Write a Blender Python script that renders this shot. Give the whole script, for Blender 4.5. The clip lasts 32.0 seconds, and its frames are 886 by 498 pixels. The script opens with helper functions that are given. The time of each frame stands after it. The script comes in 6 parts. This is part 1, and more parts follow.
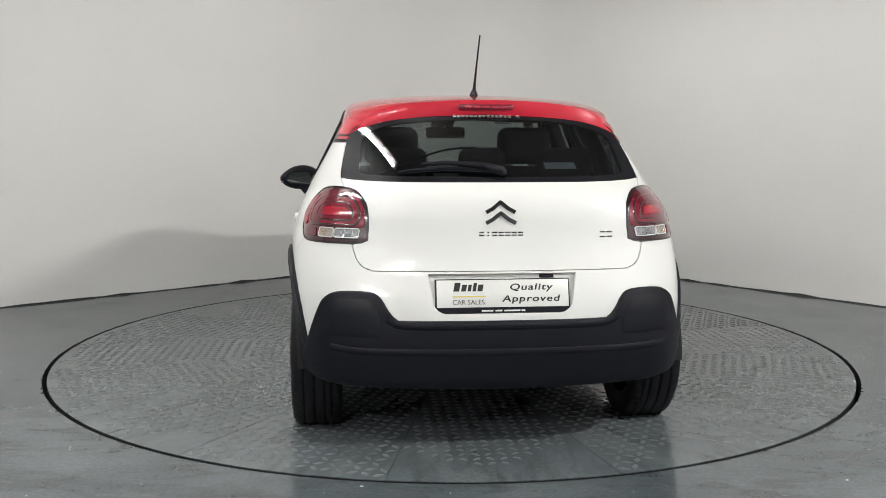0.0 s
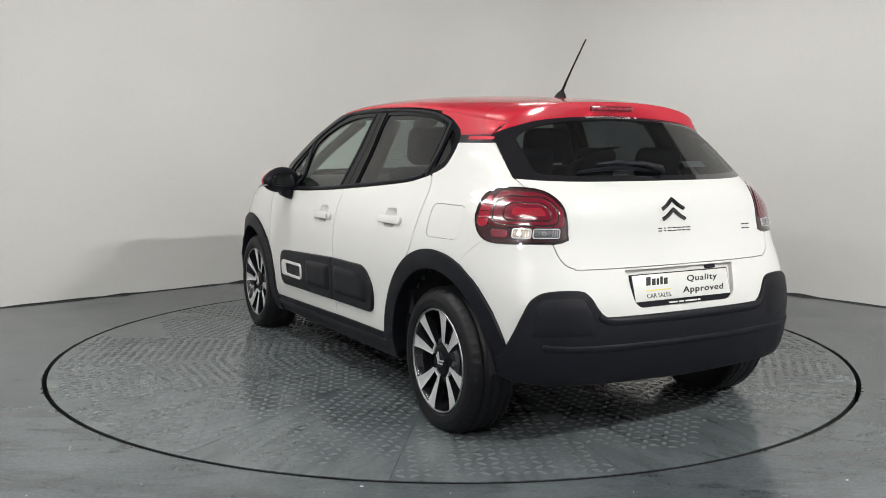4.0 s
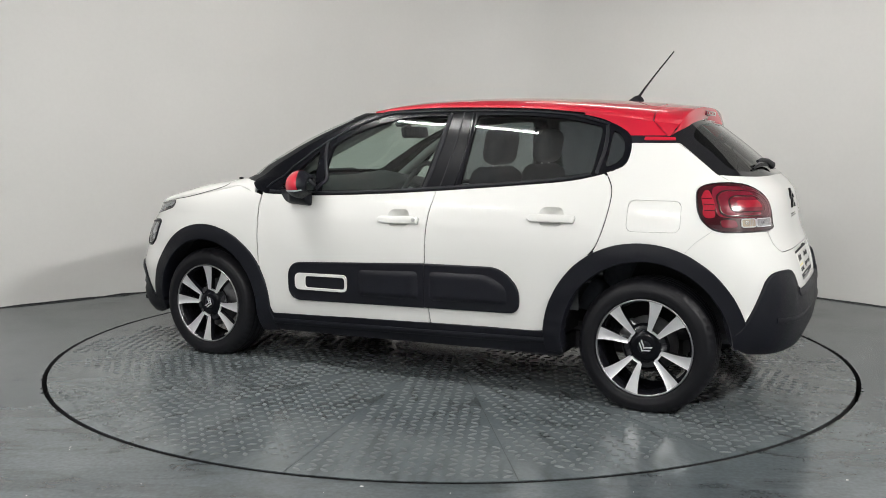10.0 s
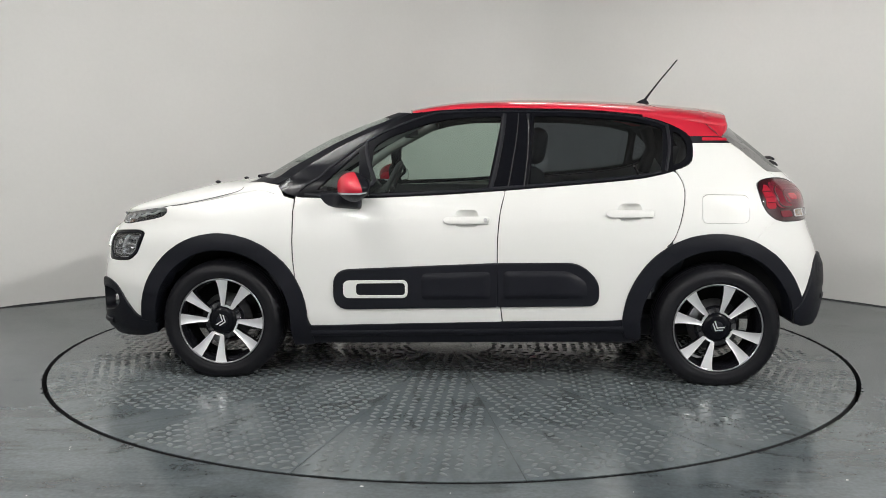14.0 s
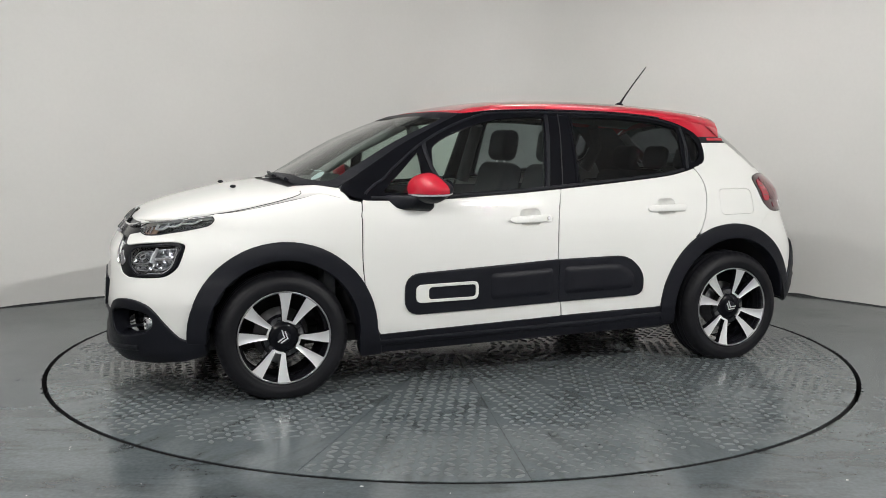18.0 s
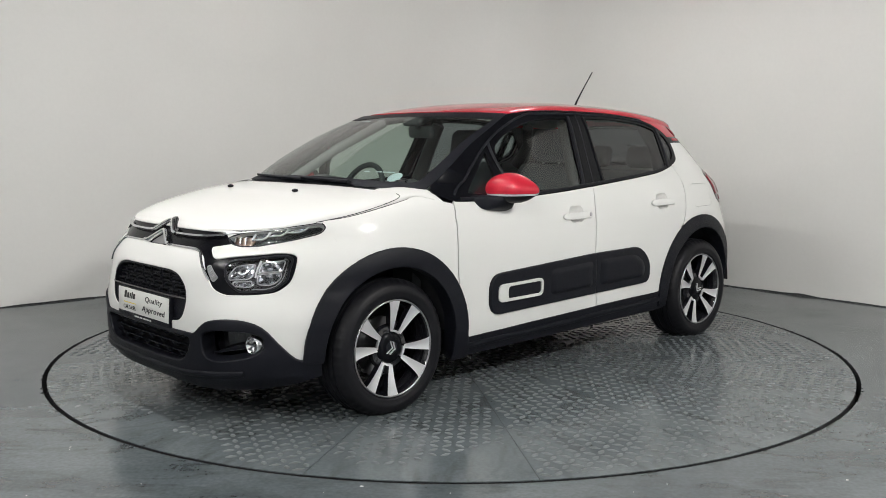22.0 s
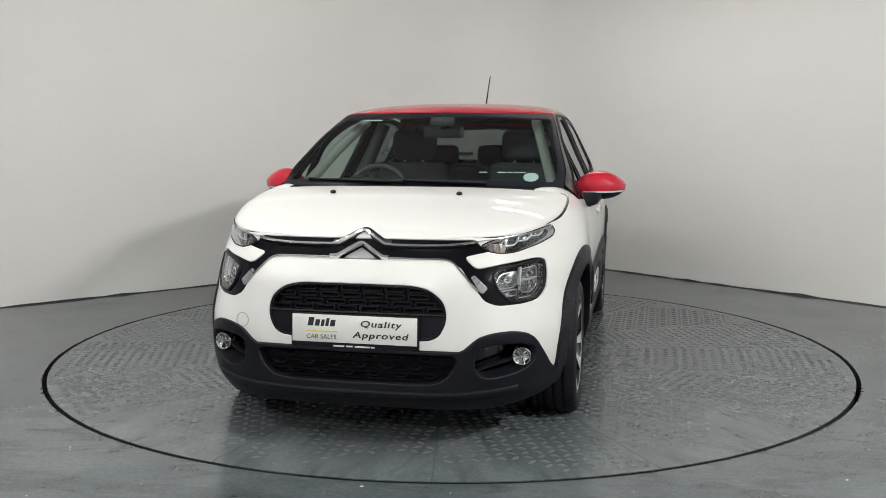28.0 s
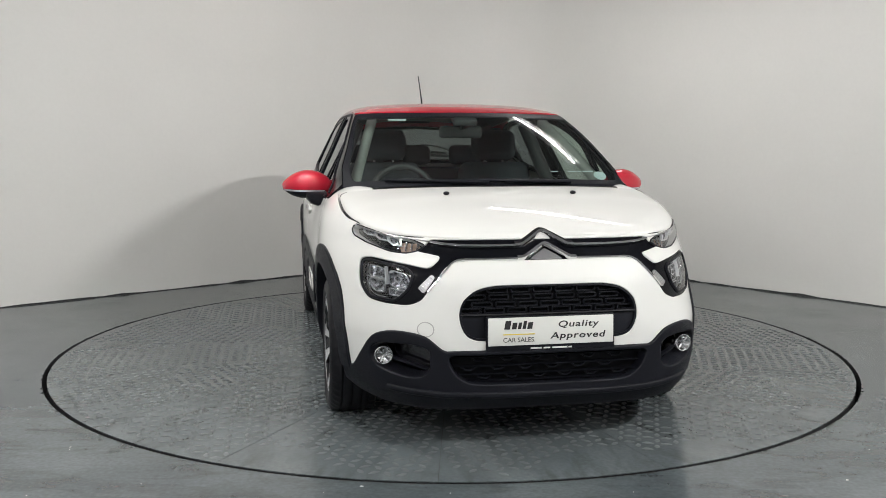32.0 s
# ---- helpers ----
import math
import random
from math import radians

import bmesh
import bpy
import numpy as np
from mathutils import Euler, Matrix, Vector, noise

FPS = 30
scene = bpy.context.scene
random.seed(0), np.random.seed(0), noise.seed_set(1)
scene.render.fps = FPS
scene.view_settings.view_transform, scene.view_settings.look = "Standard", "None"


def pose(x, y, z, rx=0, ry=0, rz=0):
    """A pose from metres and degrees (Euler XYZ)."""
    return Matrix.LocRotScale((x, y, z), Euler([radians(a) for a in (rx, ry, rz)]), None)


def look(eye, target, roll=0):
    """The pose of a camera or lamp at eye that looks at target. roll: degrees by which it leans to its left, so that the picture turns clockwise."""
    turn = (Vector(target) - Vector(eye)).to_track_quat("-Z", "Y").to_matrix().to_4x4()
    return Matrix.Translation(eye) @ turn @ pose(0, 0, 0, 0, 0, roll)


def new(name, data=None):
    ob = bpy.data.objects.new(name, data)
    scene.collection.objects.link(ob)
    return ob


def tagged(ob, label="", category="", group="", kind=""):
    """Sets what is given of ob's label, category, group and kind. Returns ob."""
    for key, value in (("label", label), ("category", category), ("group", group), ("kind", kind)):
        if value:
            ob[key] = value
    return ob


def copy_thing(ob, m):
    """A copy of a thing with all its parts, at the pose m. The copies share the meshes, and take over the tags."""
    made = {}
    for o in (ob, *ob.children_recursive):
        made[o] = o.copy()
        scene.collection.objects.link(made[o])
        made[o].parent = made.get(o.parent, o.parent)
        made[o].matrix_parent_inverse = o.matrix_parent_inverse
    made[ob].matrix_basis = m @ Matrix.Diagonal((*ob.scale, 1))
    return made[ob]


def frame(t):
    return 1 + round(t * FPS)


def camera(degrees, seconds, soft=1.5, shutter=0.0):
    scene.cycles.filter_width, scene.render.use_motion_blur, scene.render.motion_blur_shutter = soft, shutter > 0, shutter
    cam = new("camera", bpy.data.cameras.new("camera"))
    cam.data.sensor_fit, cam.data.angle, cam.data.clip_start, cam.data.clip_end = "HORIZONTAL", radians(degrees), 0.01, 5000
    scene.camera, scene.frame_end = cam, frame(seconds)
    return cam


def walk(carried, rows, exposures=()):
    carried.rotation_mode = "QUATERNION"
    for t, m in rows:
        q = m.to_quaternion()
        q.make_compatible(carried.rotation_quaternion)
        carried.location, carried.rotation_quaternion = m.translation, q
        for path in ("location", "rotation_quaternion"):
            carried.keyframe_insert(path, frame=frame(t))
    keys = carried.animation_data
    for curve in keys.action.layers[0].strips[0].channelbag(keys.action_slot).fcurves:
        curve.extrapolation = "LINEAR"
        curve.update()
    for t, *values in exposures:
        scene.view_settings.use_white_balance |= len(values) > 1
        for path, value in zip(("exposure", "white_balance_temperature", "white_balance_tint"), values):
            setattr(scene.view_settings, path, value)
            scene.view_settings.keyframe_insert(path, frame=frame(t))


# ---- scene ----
cam = camera(51.57, 32.0, soft=0.9)
EYE = Vector((0.0, -5.464, 1.2287))
AIM = EYE + Vector((-0.00817, 0.99315, -0.11655))
walk(cam, [(0.0, look(EYE, AIM, 0.128)), (32.0, look(EYE, AIM, 0.128))])

# ---- light ----
scene.view_settings.exposure = 0.19
world = bpy.data.worlds.new("world")
scene.world = world
world.use_nodes = True
world.node_tree.nodes["Background"].inputs[0].default_value = (0.75, 0.8, 0.85, 1)
world.node_tree.nodes["Background"].inputs[1].default_value = 0.05

ROOM_TURN = 41.0            # degrees: direction of the left wall
CORNER = Vector((0.489, 4.49))
CEILING = 3.45


# ceiling tubes
# x, y, z, length, strength, turn
# the two tubes beyond y = -4 are unseen, added as frontal fill
TUBES = [(-1.55, -1.25, 3.02, 1.8, 0.85, -47), (1.05, 1.35, 3.02, 1.8, 0.15, -47), (3.45, -3.80, 3.28, 0.9, 6.0, 43), (-0.6, -4.6, 3.02, 1.8, 0.38, -47), (-1.6, -6.8, 3.02, 1.8, 1.4, -47), (-3.1, -3.2, 3.02, 1.8, 0.80, -47)]
TUBE_POWER = 300.0


# ---- materials ----


def material(name, color, rough=0.5, metal=0.0, coat=0.0, spec=0.5, vary=0.0, scale=8.0, bump=0.0, bump_scale=60.0, rough_vary=0.0):
    """A principled material with value variation at two scales and fine relief."""
    m = bpy.data.materials.new(name)
    m.use_nodes = True
    nt = m.node_tree
    b = nt.nodes["Principled BSDF"]
    b.inputs["Base Color"].default_value = (*color, 1)
    b.inputs["Roughness"].default_value = rough
    b.inputs["Metallic"].default_value = metal
    b.inputs["Coat Weight"].default_value = coat
    b.inputs["Coat Roughness"].default_value = 0.03
    b.inputs["Specular IOR Level"].default_value = spec
    if vary or bump or rough_vary:
        tc = nt.nodes.new("ShaderNodeTexCoord")
        n1 = nt.nodes.new("ShaderNodeTexNoise")
        n1.inputs["Scale"].default_value, n1.inputs["Detail"].default_value = scale, 6
        n2 = nt.nodes.new("ShaderNodeTexNoise")
        n2.inputs["Scale"].default_value, n2.inputs["Detail"].default_value = bump_scale, 4
        nt.links.new(tc.outputs["Object"], n1.inputs["Vector"])
        nt.links.new(tc.outputs["Object"], n2.inputs["Vector"])
        mix = nt.nodes.new("ShaderNodeMath")
        mix.operation = "MULTIPLY_ADD"
        nt.links.new(n2.outputs["Fac"], mix.inputs[0])
        mix.inputs[1].default_value = 0.4
        nt.links.new(n1.outputs["Fac"], mix.inputs[2])
        if vary:
            r = nt.nodes.new("ShaderNodeMapRange")
            r.inputs[1].default_value, r.inputs[2].default_value = 0.4, 1.0
            r.inputs[3].default_value, r.inputs[4].default_value = 1 - vary, 1 + vary
            nt.links.new(mix.outputs[0], r.inputs[0])
            hsv = nt.nodes.new("ShaderNodeHueSaturation")
            hsv.inputs["Color"].default_value = (*color, 1)
            nt.links.new(r.outputs[0], hsv.inputs["Value"])
            nt.links.new(hsv.outputs[0], b.inputs["Base Color"])
        if rough_vary:
            r = nt.nodes.new("ShaderNodeMapRange")
            r.inputs[1].default_value, r.inputs[2].default_value = 0.4, 1.0
            r.inputs[3].default_value, r.inputs[4].default_value = rough - rough_vary, rough + rough_vary
            nt.links.new(mix.outputs[0], r.inputs[0])
            nt.links.new(r.outputs[0], b.inputs["Roughness"])
        if bump:
            bp = nt.nodes.new("ShaderNodeBump")
            bp.inputs["Strength"].default_value, bp.inputs["Distance"].default_value = bump, 0.002
            nt.links.new(n2.outputs["Fac"], bp.inputs["Height"])
            nt.links.new(bp.outputs[0], b.inputs["Normal"])
    return m


def glass(name, color, rough=0.0, ior=1.45):
    m = bpy.data.materials.new(name)
    m.use_nodes = True
    b = m.node_tree.nodes["Principled BSDF"]
    b.inputs["Base Color"].default_value = (*color, 1)
    b.inputs["Roughness"].default_value = rough
    b.inputs["Transmission Weight"].default_value = 1.0
    b.inputs["IOR"].default_value = ior
    return m


def faceted(name, color, size, tilt):
    """Bright lamp reflector broken into small flat facets, each turned its own way."""
    m = bpy.data.materials.new(name)
    m.use_nodes = True
    nt = m.node_tree
    b = nt.nodes["Principled BSDF"]
    b.inputs["Base Color"].default_value = (*color, 1)
    b.inputs["Metallic"].default_value, b.inputs["Roughness"].default_value = 1.0, 0.22
    tc = nt.nodes.new("ShaderNodeTexCoord")
    vo = nt.nodes.new("ShaderNodeTexVoronoi")
    vo.inputs["Scale"].default_value = 1 / size
    nt.links.new(tc.outputs["Object"], vo.inputs["Vector"])
    sub = nt.nodes.new("ShaderNodeVectorMath")
    sub.operation = "SUBTRACT"
    sub.inputs[1].default_value = (0.5, 0.5, 0.5)
    nt.links.new(vo.outputs["Color"], sub.inputs[0])
    mul = nt.nodes.new("ShaderNodeVectorMath")
    mul.operation = "SCALE"
    mul.inputs["Scale"].default_value = tilt
    nt.links.new(sub.outputs[0], mul.inputs[0])
    geo = nt.nodes.new("ShaderNodeNewGeometry")
    add = nt.nodes.new("ShaderNodeVectorMath")
    add.operation = "ADD"
    nt.links.new(geo.outputs["Normal"], add.inputs[0])
    nt.links.new(mul.outputs[0], add.inputs[1])
    nor = nt.nodes.new("ShaderNodeVectorMath")
    nor.operation = "NORMALIZE"
    nt.links.new(add.outputs[0], nor.inputs[0])
    nt.links.new(nor.outputs[0], b.inputs["Normal"])
    return m


def pane_glass(name, tint):
    """Thin glass: clear straight through with its tint, and a mirror gloss on top."""
    m = bpy.data.materials.new(name)
    m.use_nodes = True
    nt = m.node_tree
    nt.nodes.remove(nt.nodes["Principled BSDF"])
    out = nt.nodes["Material Output"]
    tr = nt.nodes.new("ShaderNodeBsdfTransparent")
    tr.inputs[0].default_value = (*tint, 1)
    gl = nt.nodes.new("ShaderNodeBsdfGlossy")
    gl.inputs["Roughness"].default_value = 0.01
    lw = nt.nodes.new("ShaderNodeLayerWeight")
    lw.inputs[0].default_value = 0.5
    pw = nt.nodes.new("ShaderNodeMath")
    pw.operation = "POWER"
    pw.inputs[1].default_value = 5
    nt.links.new(lw.outputs["Facing"], pw.inputs[0])
    fr = nt.nodes.new("ShaderNodeMath")
    fr.operation = "MULTIPLY_ADD"
    fr.inputs[1].default_value, fr.inputs[2].default_value = 0.91, 0.09
    nt.links.new(pw.outputs[0], fr.inputs[0])
    mx = nt.nodes.new("ShaderNodeMixShader")
    nt.links.new(fr.outputs[0], mx.inputs[0])
    nt.links.new(tr.outputs[0], mx.inputs[1])
    nt.links.new(gl.outputs[0], mx.inputs[2])
    nt.links.new(mx.outputs[0], out.inputs[0])
    return m


WHITE = material("white_paint", (0.68, 0.68, 0.66), 0.5, spec=0.2, coat=0.8, vary=0.015, scale=2.0, bump_scale=400)
RED = material("red_paint", (0.45, 0.007, 0.025), 0.5, spec=0.2, coat=1.0, vary=0.03, scale=3.0, bump_scale=400)
BLACK_GLOSS = material("black_gloss", (0.008, 0.008, 0.0105), 0.04, coat=0.6)
BLACK_SATIN = material("black_satin", (0.004, 0.0043, 0.006), 0.2, spec=0.13, vary=0.05, scale=10)
BLACK_PLASTIC = material("black_plastic", (0.0068, 0.0074, 0.0110), 0.46, spec=0.18, vary=0.12, scale=14, bump=0.25, bump_scale=900, rough_vary=0.05)
DARK = material("dark_liner", (0.008, 0.008, 0.0105), 0.8, vary=0.2, scale=10)
BRAKE = material("brake_iron", (0.10, 0.10, 0.105), 0.5, metal=0.9, vary=0.2, scale=30)
# shade deep behind the grilles, put into the sheet's colour
GRILLE_DARK = material("grille_depth_shade", (0.0028, 0.003, 0.0045), 0.6, spec=0.15, vary=0.2, scale=10)
UNDERSIDE = material("underseal", (0.022, 0.022, 0.025), 0.75, vary=0.25, scale=10)
RUBBER = material("tyre_rubber", (0.0058, 0.0059, 0.0078), 0.48, spec=0.22, vary=0.25, scale=9, bump=0.3, bump_scale=250, rough_vary=0.1)
ALLOY = material("machined_alloy", (0.80, 0.80, 0.81), 0.34, metal=0.7, vary=0.05, scale=20, bump=0.05, bump_scale=600)
CHROME = material("chrome", (0.72, 0.72, 0.73), 0.12, metal=1.0, vary=0.03, scale=30)
CHEVRON = material("chevron_chrome", (0.74, 0.74, 0.75), 0.13, metal=1.0, vary=0.03, scale=30)
DARK_CHROME = material("dark_chrome", (0.10, 0.10, 0.105), 0.10, metal=0.9, vary=0.05, scale=30)
MIRROR_CHROME = material("lamp_chrome", (0.80, 0.80, 0.82), 0.08, metal=0.92, vary=0.05, scale=60, bump=0.5, bump_scale=120)
SATIN = material("satin_silver", (0.42, 0.42, 0.43), 0.28, metal=0.9, vary=0.05, scale=30)
STEEL = material("brake_steel", (0.35, 0.35, 0.36), 0.35, metal=1.0, vary=0.15, scale=30)
GREY_TRIM = material("grey_fabric", (0.035, 0.040, 0.050), 0.9, vary=0.25, scale=40, bump=0.4, bump_scale=700)
CABIN = material("cabin_plastic", (0.036, 0.038, 0.042), 0.6, vary=0.15, scale=20, bump=0.2, bump_scale=500)
HEADLINER = material("headliner", (0.25, 0.25, 0.245), 0.9, vary=0.08, scale=30, bump=0.2, bump_scale=500)
GLASS = pane_glass("window_glass", (0.70, 0.79, 0.745))
GLASS_DARK = pane_glass("privacy_glass", (0.27, 0.295, 0.31))
GLASS_REAR = pane_glass("rear_screen_glass", (0.20, 0.22, 0.225))
LENS_CLEAR = pane_glass("clear_lens", (0.92, 0.93, 0.94))
LENS_RED = material("red_lens", (0.135, 0.004, 0.016), 0.18, coat=1.0, vary=0.1, scale=30)
LENS_DARK_RED = material("dark_red_lens", (0.034, 0.0010, 0.004), 0.14, coat=1.0, vary=0.1, scale=30)
LENS_BRIGHT_RED = material("bright_red_lens", (0.30, 0.010, 0.024), 0.15, coat=1.0, vary=0.1, scale=60)
AMBER = material("amber_lens", (0.31, 0.25, 0.19), 0.2, coat=0.8, vary=0.2, scale=50)
REFLECTOR = material("lamp_reflector", (0.46, 0.46, 0.48), 0.10, metal=0.9, vary=0.1, scale=40, bump=1.0, bump_scale=90)
FACET = faceted("faceted_reflector", (0.36, 0.37, 0.40), 0.016, 1.5)
LAMP_WHITE = material("lamp_guide", (0.6, 0.61, 0.63), 0.25, coat=0.5, vary=0.1, scale=60)
PLATE_WHITE = material("plate_white", (0.66, 0.665, 0.635), 0.35, coat=0.4, vary=0.02, scale=20)
INK = material("black_ink", (0.01, 0.01, 0.011), 0.5)
YELLOW = material("yellow_ink", (0.7, 0.55, 0.05), 0.5)
GREY_INK = material("grey_ink", (0.12, 0.12, 0.12), 0.5)
MIRROR_GLASS = material("mirror_glass", (0.75, 0.77, 0.78), 0.03, metal=1.0)
BATTEN = material("white_batten", (0.75, 0.75, 0.74), 0.4, vary=0.02)
STICKER = material("sticker_paper", (0.6, 0.68, 0.72), 0.5, vary=0.1, scale=60)


def wall_paint():
    m = material("wall_paint", (0.70, 0.693, 0.672), 0.72, vary=0.035, scale=0.9, bump=0.12, bump_scale=35, spec=0.25)
    return m


def floor_paint(name, base, worn, rough=(0.11, 0.24)):
    """Grey floor paint with broad stains, scuffs and patches of wear."""
    m = bpy.data.materials.new(name)
    m.use_nodes = True
    nt = m.node_tree
    b = nt.nodes["Principled BSDF"]
    tc = nt.nodes.new("ShaderNodeTexCoord")
    big = nt.nodes.new("ShaderNodeTexNoise")
    big.inputs["Scale"].default_value, big.inputs["Detail"].default_value, big.inputs["Roughness"].default_value = 1.6, 8, 0.62
    fine = nt.nodes.new("ShaderNodeTexNoise")
    fine.inputs["Scale"].default_value, fine.inputs["Detail"].default_value = 55, 8
    for n in (big, fine):
        nt.links.new(tc.outputs["Object"], n.inputs["Vector"])
    ramp = nt.nodes.new("ShaderNodeValToRGB")
    ramp.color_ramp.elements[0].position, ramp.color_ramp.elements[1].position = 0.3, 0.75
    ramp.color_ramp.elements[0].color = (*base, 1)
    ramp.color_ramp.elements[1].color = (*worn, 1)
    nt.links.new(big.outputs["Fac"], ramp.inputs[0])
    mul = nt.nodes.new("ShaderNodeMapRange")
    mul.inputs[1].default_value, mul.inputs[2].default_value, mul.inputs[3].default_value, mul.inputs[4].default_value = 0.3, 0.7, 0.84, 1.16
    nt.links.new(fine.outputs["Fac"], mul.inputs[0])
    # scuffs and dark rubbed patches
    mp = nt.nodes.new("ShaderNodeMapping")
    mp.inputs["Rotation"].default_value, mp.inputs["Scale"].default_value = (0, 0, 0.6), (3.0, 9.0, 5.0)
    nt.links.new(tc.outputs["Object"], mp.inputs["Vector"])
    scuff = nt.nodes.new("ShaderNodeTexNoise")
    scuff.inputs["Scale"].default_value, scuff.inputs["Detail"].default_value, scuff.inputs["Distortion"].default_value = 1.0, 9, 1.2
    nt.links.new(mp.outputs[0], scuff.inputs["Vector"])
    sr = nt.nodes.new("ShaderNodeMapRange")
    sr.inputs[1].default_value, sr.inputs[2].default_value, sr.inputs[3].default_value, sr.inputs[4].default_value = 0.30, 0.52, 0.66, 1.04
    nt.links.new(scuff.outputs["Fac"], sr.inputs[0])
    both_ = nt.nodes.new("ShaderNodeMath")
    both_.operation = "MULTIPLY"
    nt.links.new(sr.outputs[0], both_.inputs[0])
    nt.links.new(mul.outputs[0], both_.inputs[1])
    hsv = nt.nodes.new("ShaderNodeHueSaturation")
    nt.links.new(ramp.outputs[0], hsv.inputs["Color"])
    nt.links.new(both_.outputs[0], hsv.inputs["Value"])
    nt.links.new(hsv.outputs[0], b.inputs["Base Color"])
    rr = nt.nodes.new("ShaderNodeMapRange")
    rr.inputs[1].default_value, rr.inputs[2].default_value, rr.inputs[3].default_value, rr.inputs[4].default_value = 0.3, 0.7, *rough
    nt.links.new(big.outputs["Fac"], rr.inputs[0])
    nt.links.new(rr.outputs[0], b.inputs["Roughness"])
    bp = nt.nodes.new("ShaderNodeBump")
    bp.inputs["Strength"].default_value, bp.inputs["Distance"].default_value = 0.035, 0.003
    nt.links.new(fine.outputs["Fac"], bp.inputs["Height"])
    nt.links.new(bp.outputs[0], b.inputs["Normal"])
    return m


FLOOR_PAINT = floor_paint("floor_paint", (0.056, 0.069, 0.076), (0.122, 0.139, 0.145))
PLATE_PAINT = floor_paint("plate_paint", (0.076, 0.092, 0.100), (0.134, 0.152, 0.158))
TREAD_PAINT = floor_paint("tread_paint", (0.095, 0.107, 0.111), (0.155, 0.172, 0.178), (0.32, 0.45))
WALL = wall_paint()
FAR_WALL = material("far_wall_paint", (0.53, 0.54, 0.55), 0.8, vary=0.05, scale=1.5)
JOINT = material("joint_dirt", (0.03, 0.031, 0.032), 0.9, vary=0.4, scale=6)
CEILING_PAINT = material("ceiling_paint", (0.24, 0.24, 0.242), 0.85, vary=0.04, scale=1.5)

# ---- mesh helpers ----


def link_mesh(name, verts, faces, mat, parent=None, label="", smooth=True, normals=None):
    me = bpy.data.meshes.new(name)
    me.from_pydata([tuple(v) for v in verts], [], faces)
    me.update()
    if smooth:
        me.polygons.foreach_set("use_smooth", [True] * len(me.polygons))
    if normals is not None:
        me.normals_split_custom_set_from_vertices([tuple(n) for n in normals])
    me.materials.append(mat)
    ob = new(name, me)
    if parent is not None:
        ob.parent = parent
    if label:
        ob["label"] = label
    return ob


def part(name, bm, mat, parent=None, label="", smooth=35):
    """Links a bmesh as one mesh object; faces meeting at less than smooth degrees are shaded smooth."""
    bmesh.ops.recalc_face_normals(bm, faces=bm.faces)
    for e in bm.edges:
        e.smooth = len(e.link_faces) == 2 and e.calc_face_angle(0) < radians(smooth)
    for f in bm.faces:
        f.smooth = True
    me = bpy.data.meshes.new(name)
    bm.to_mesh(me)
    bm.free()
    me.materials.append(mat)
    ob = new(name, me)
    if parent is not None:
        ob.parent = parent
    if label:
        ob["label"] = label
    return ob


def box_bm(x0, y0, z0, x1, y1, z1, bevel=0.0, m=None, segments=2):
    bm = bmesh.new()
    bmesh.ops.create_cube(bm, size=1)
    bmesh.ops.scale(bm, vec=(x1 - x0, y1 - y0, z1 - z0), verts=bm.verts)
    bmesh.ops.translate(bm, vec=((x0 + x1) / 2, (y0 + y1) / 2, (z0 + z1) / 2), verts=bm.verts)
    if bevel:
        bmesh.ops.bevel(bm, geom=bm.edges[:], offset=bevel, segments=segments, affect="EDGES", profile=0.5)
    if m is not None:
        bmesh.ops.transform(bm, matrix=m, verts=bm.verts)
    return bm


def lathe(profile, steps=64, a0=0.0, a1=360.0):
    """Spins (radius, height) pairs round the y axis: height runs along y."""
    verts, faces = [], []
    full = abs(a1 - a0) >= 360
    n = steps if full else steps + 1
    for i in range(n):
        a = radians(a0 + (a1 - a0) * i / steps)
        verts += [(r * math.cos(a), h, r * math.sin(a)) for r, h in profile]
    k = len(profile)
    for i in range(steps):
        j = (i + 1) % n
        for p in range(k - 1):
            faces.append((i * k + p, i * k + p + 1, j * k + p + 1, j * k + p))
    return verts, faces


def spline(knots):
    """A smooth function through (t, value) knots (monotone-limited cubic)."""
    ts = np.array([k[0] for k in knots], float)
    vs = np.array([k[1] for k in knots], float)
    d = np.diff(vs) / np.diff(ts)
    m = np.concatenate([[d[0]], np.where(d[:-1] * d[1:] > 0, 2 * d[:-1] * d[1:] / np.where(np.abs(d[:-1] + d[1:]) < 1e-9, 1, d[:-1] + d[1:]), 0), [d[-1]]])

    def f(t):
        t = np.clip(np.asarray(t, float), ts[0], ts[-1])
        i = np.clip(np.searchsorted(ts, t, side="right") - 1, 0, len(ts) - 2)
        h = ts[i + 1] - ts[i]
        s = (t - ts[i]) / h
        return ((1 + 2 * s) * (1 - s) ** 2 * vs[i] + s * (1 - s) ** 2 * h * m[i] + s * s * (3 - 2 * s) * vs[i + 1] + s * s * (s - 1) * h * m[i + 1])
    return f


def rounded(points, radius, steps=6):
    """A closed outline with its corners rounded; radius: one number or one a corner."""
    out, n = [], len(points)
    for i in range(n):
        p0, p1, p2 = np.array(points[i - 1], float), np.array(points[i], float), np.array(points[(i + 1) % n], float)
        r = radius[i] if isinstance(radius, (list, tuple)) else radius
        u, v = p0 - p1, p2 - p1
        lu, lv = np.linalg.norm(u), np.linalg.norm(v)
        r = min(r, 0.48 * lu, 0.48 * lv)
        if r <= 0:
            out.append(tuple(p1))
            continue
        a, b = p1 + u / lu * r, p1 + v / lv * r
        for k in range(steps + 1):
            s = k / steps
            out.append(tuple((1 - s) ** 2 * a + 2 * s * (1 - s) * p1 + s * s * b))
    return out


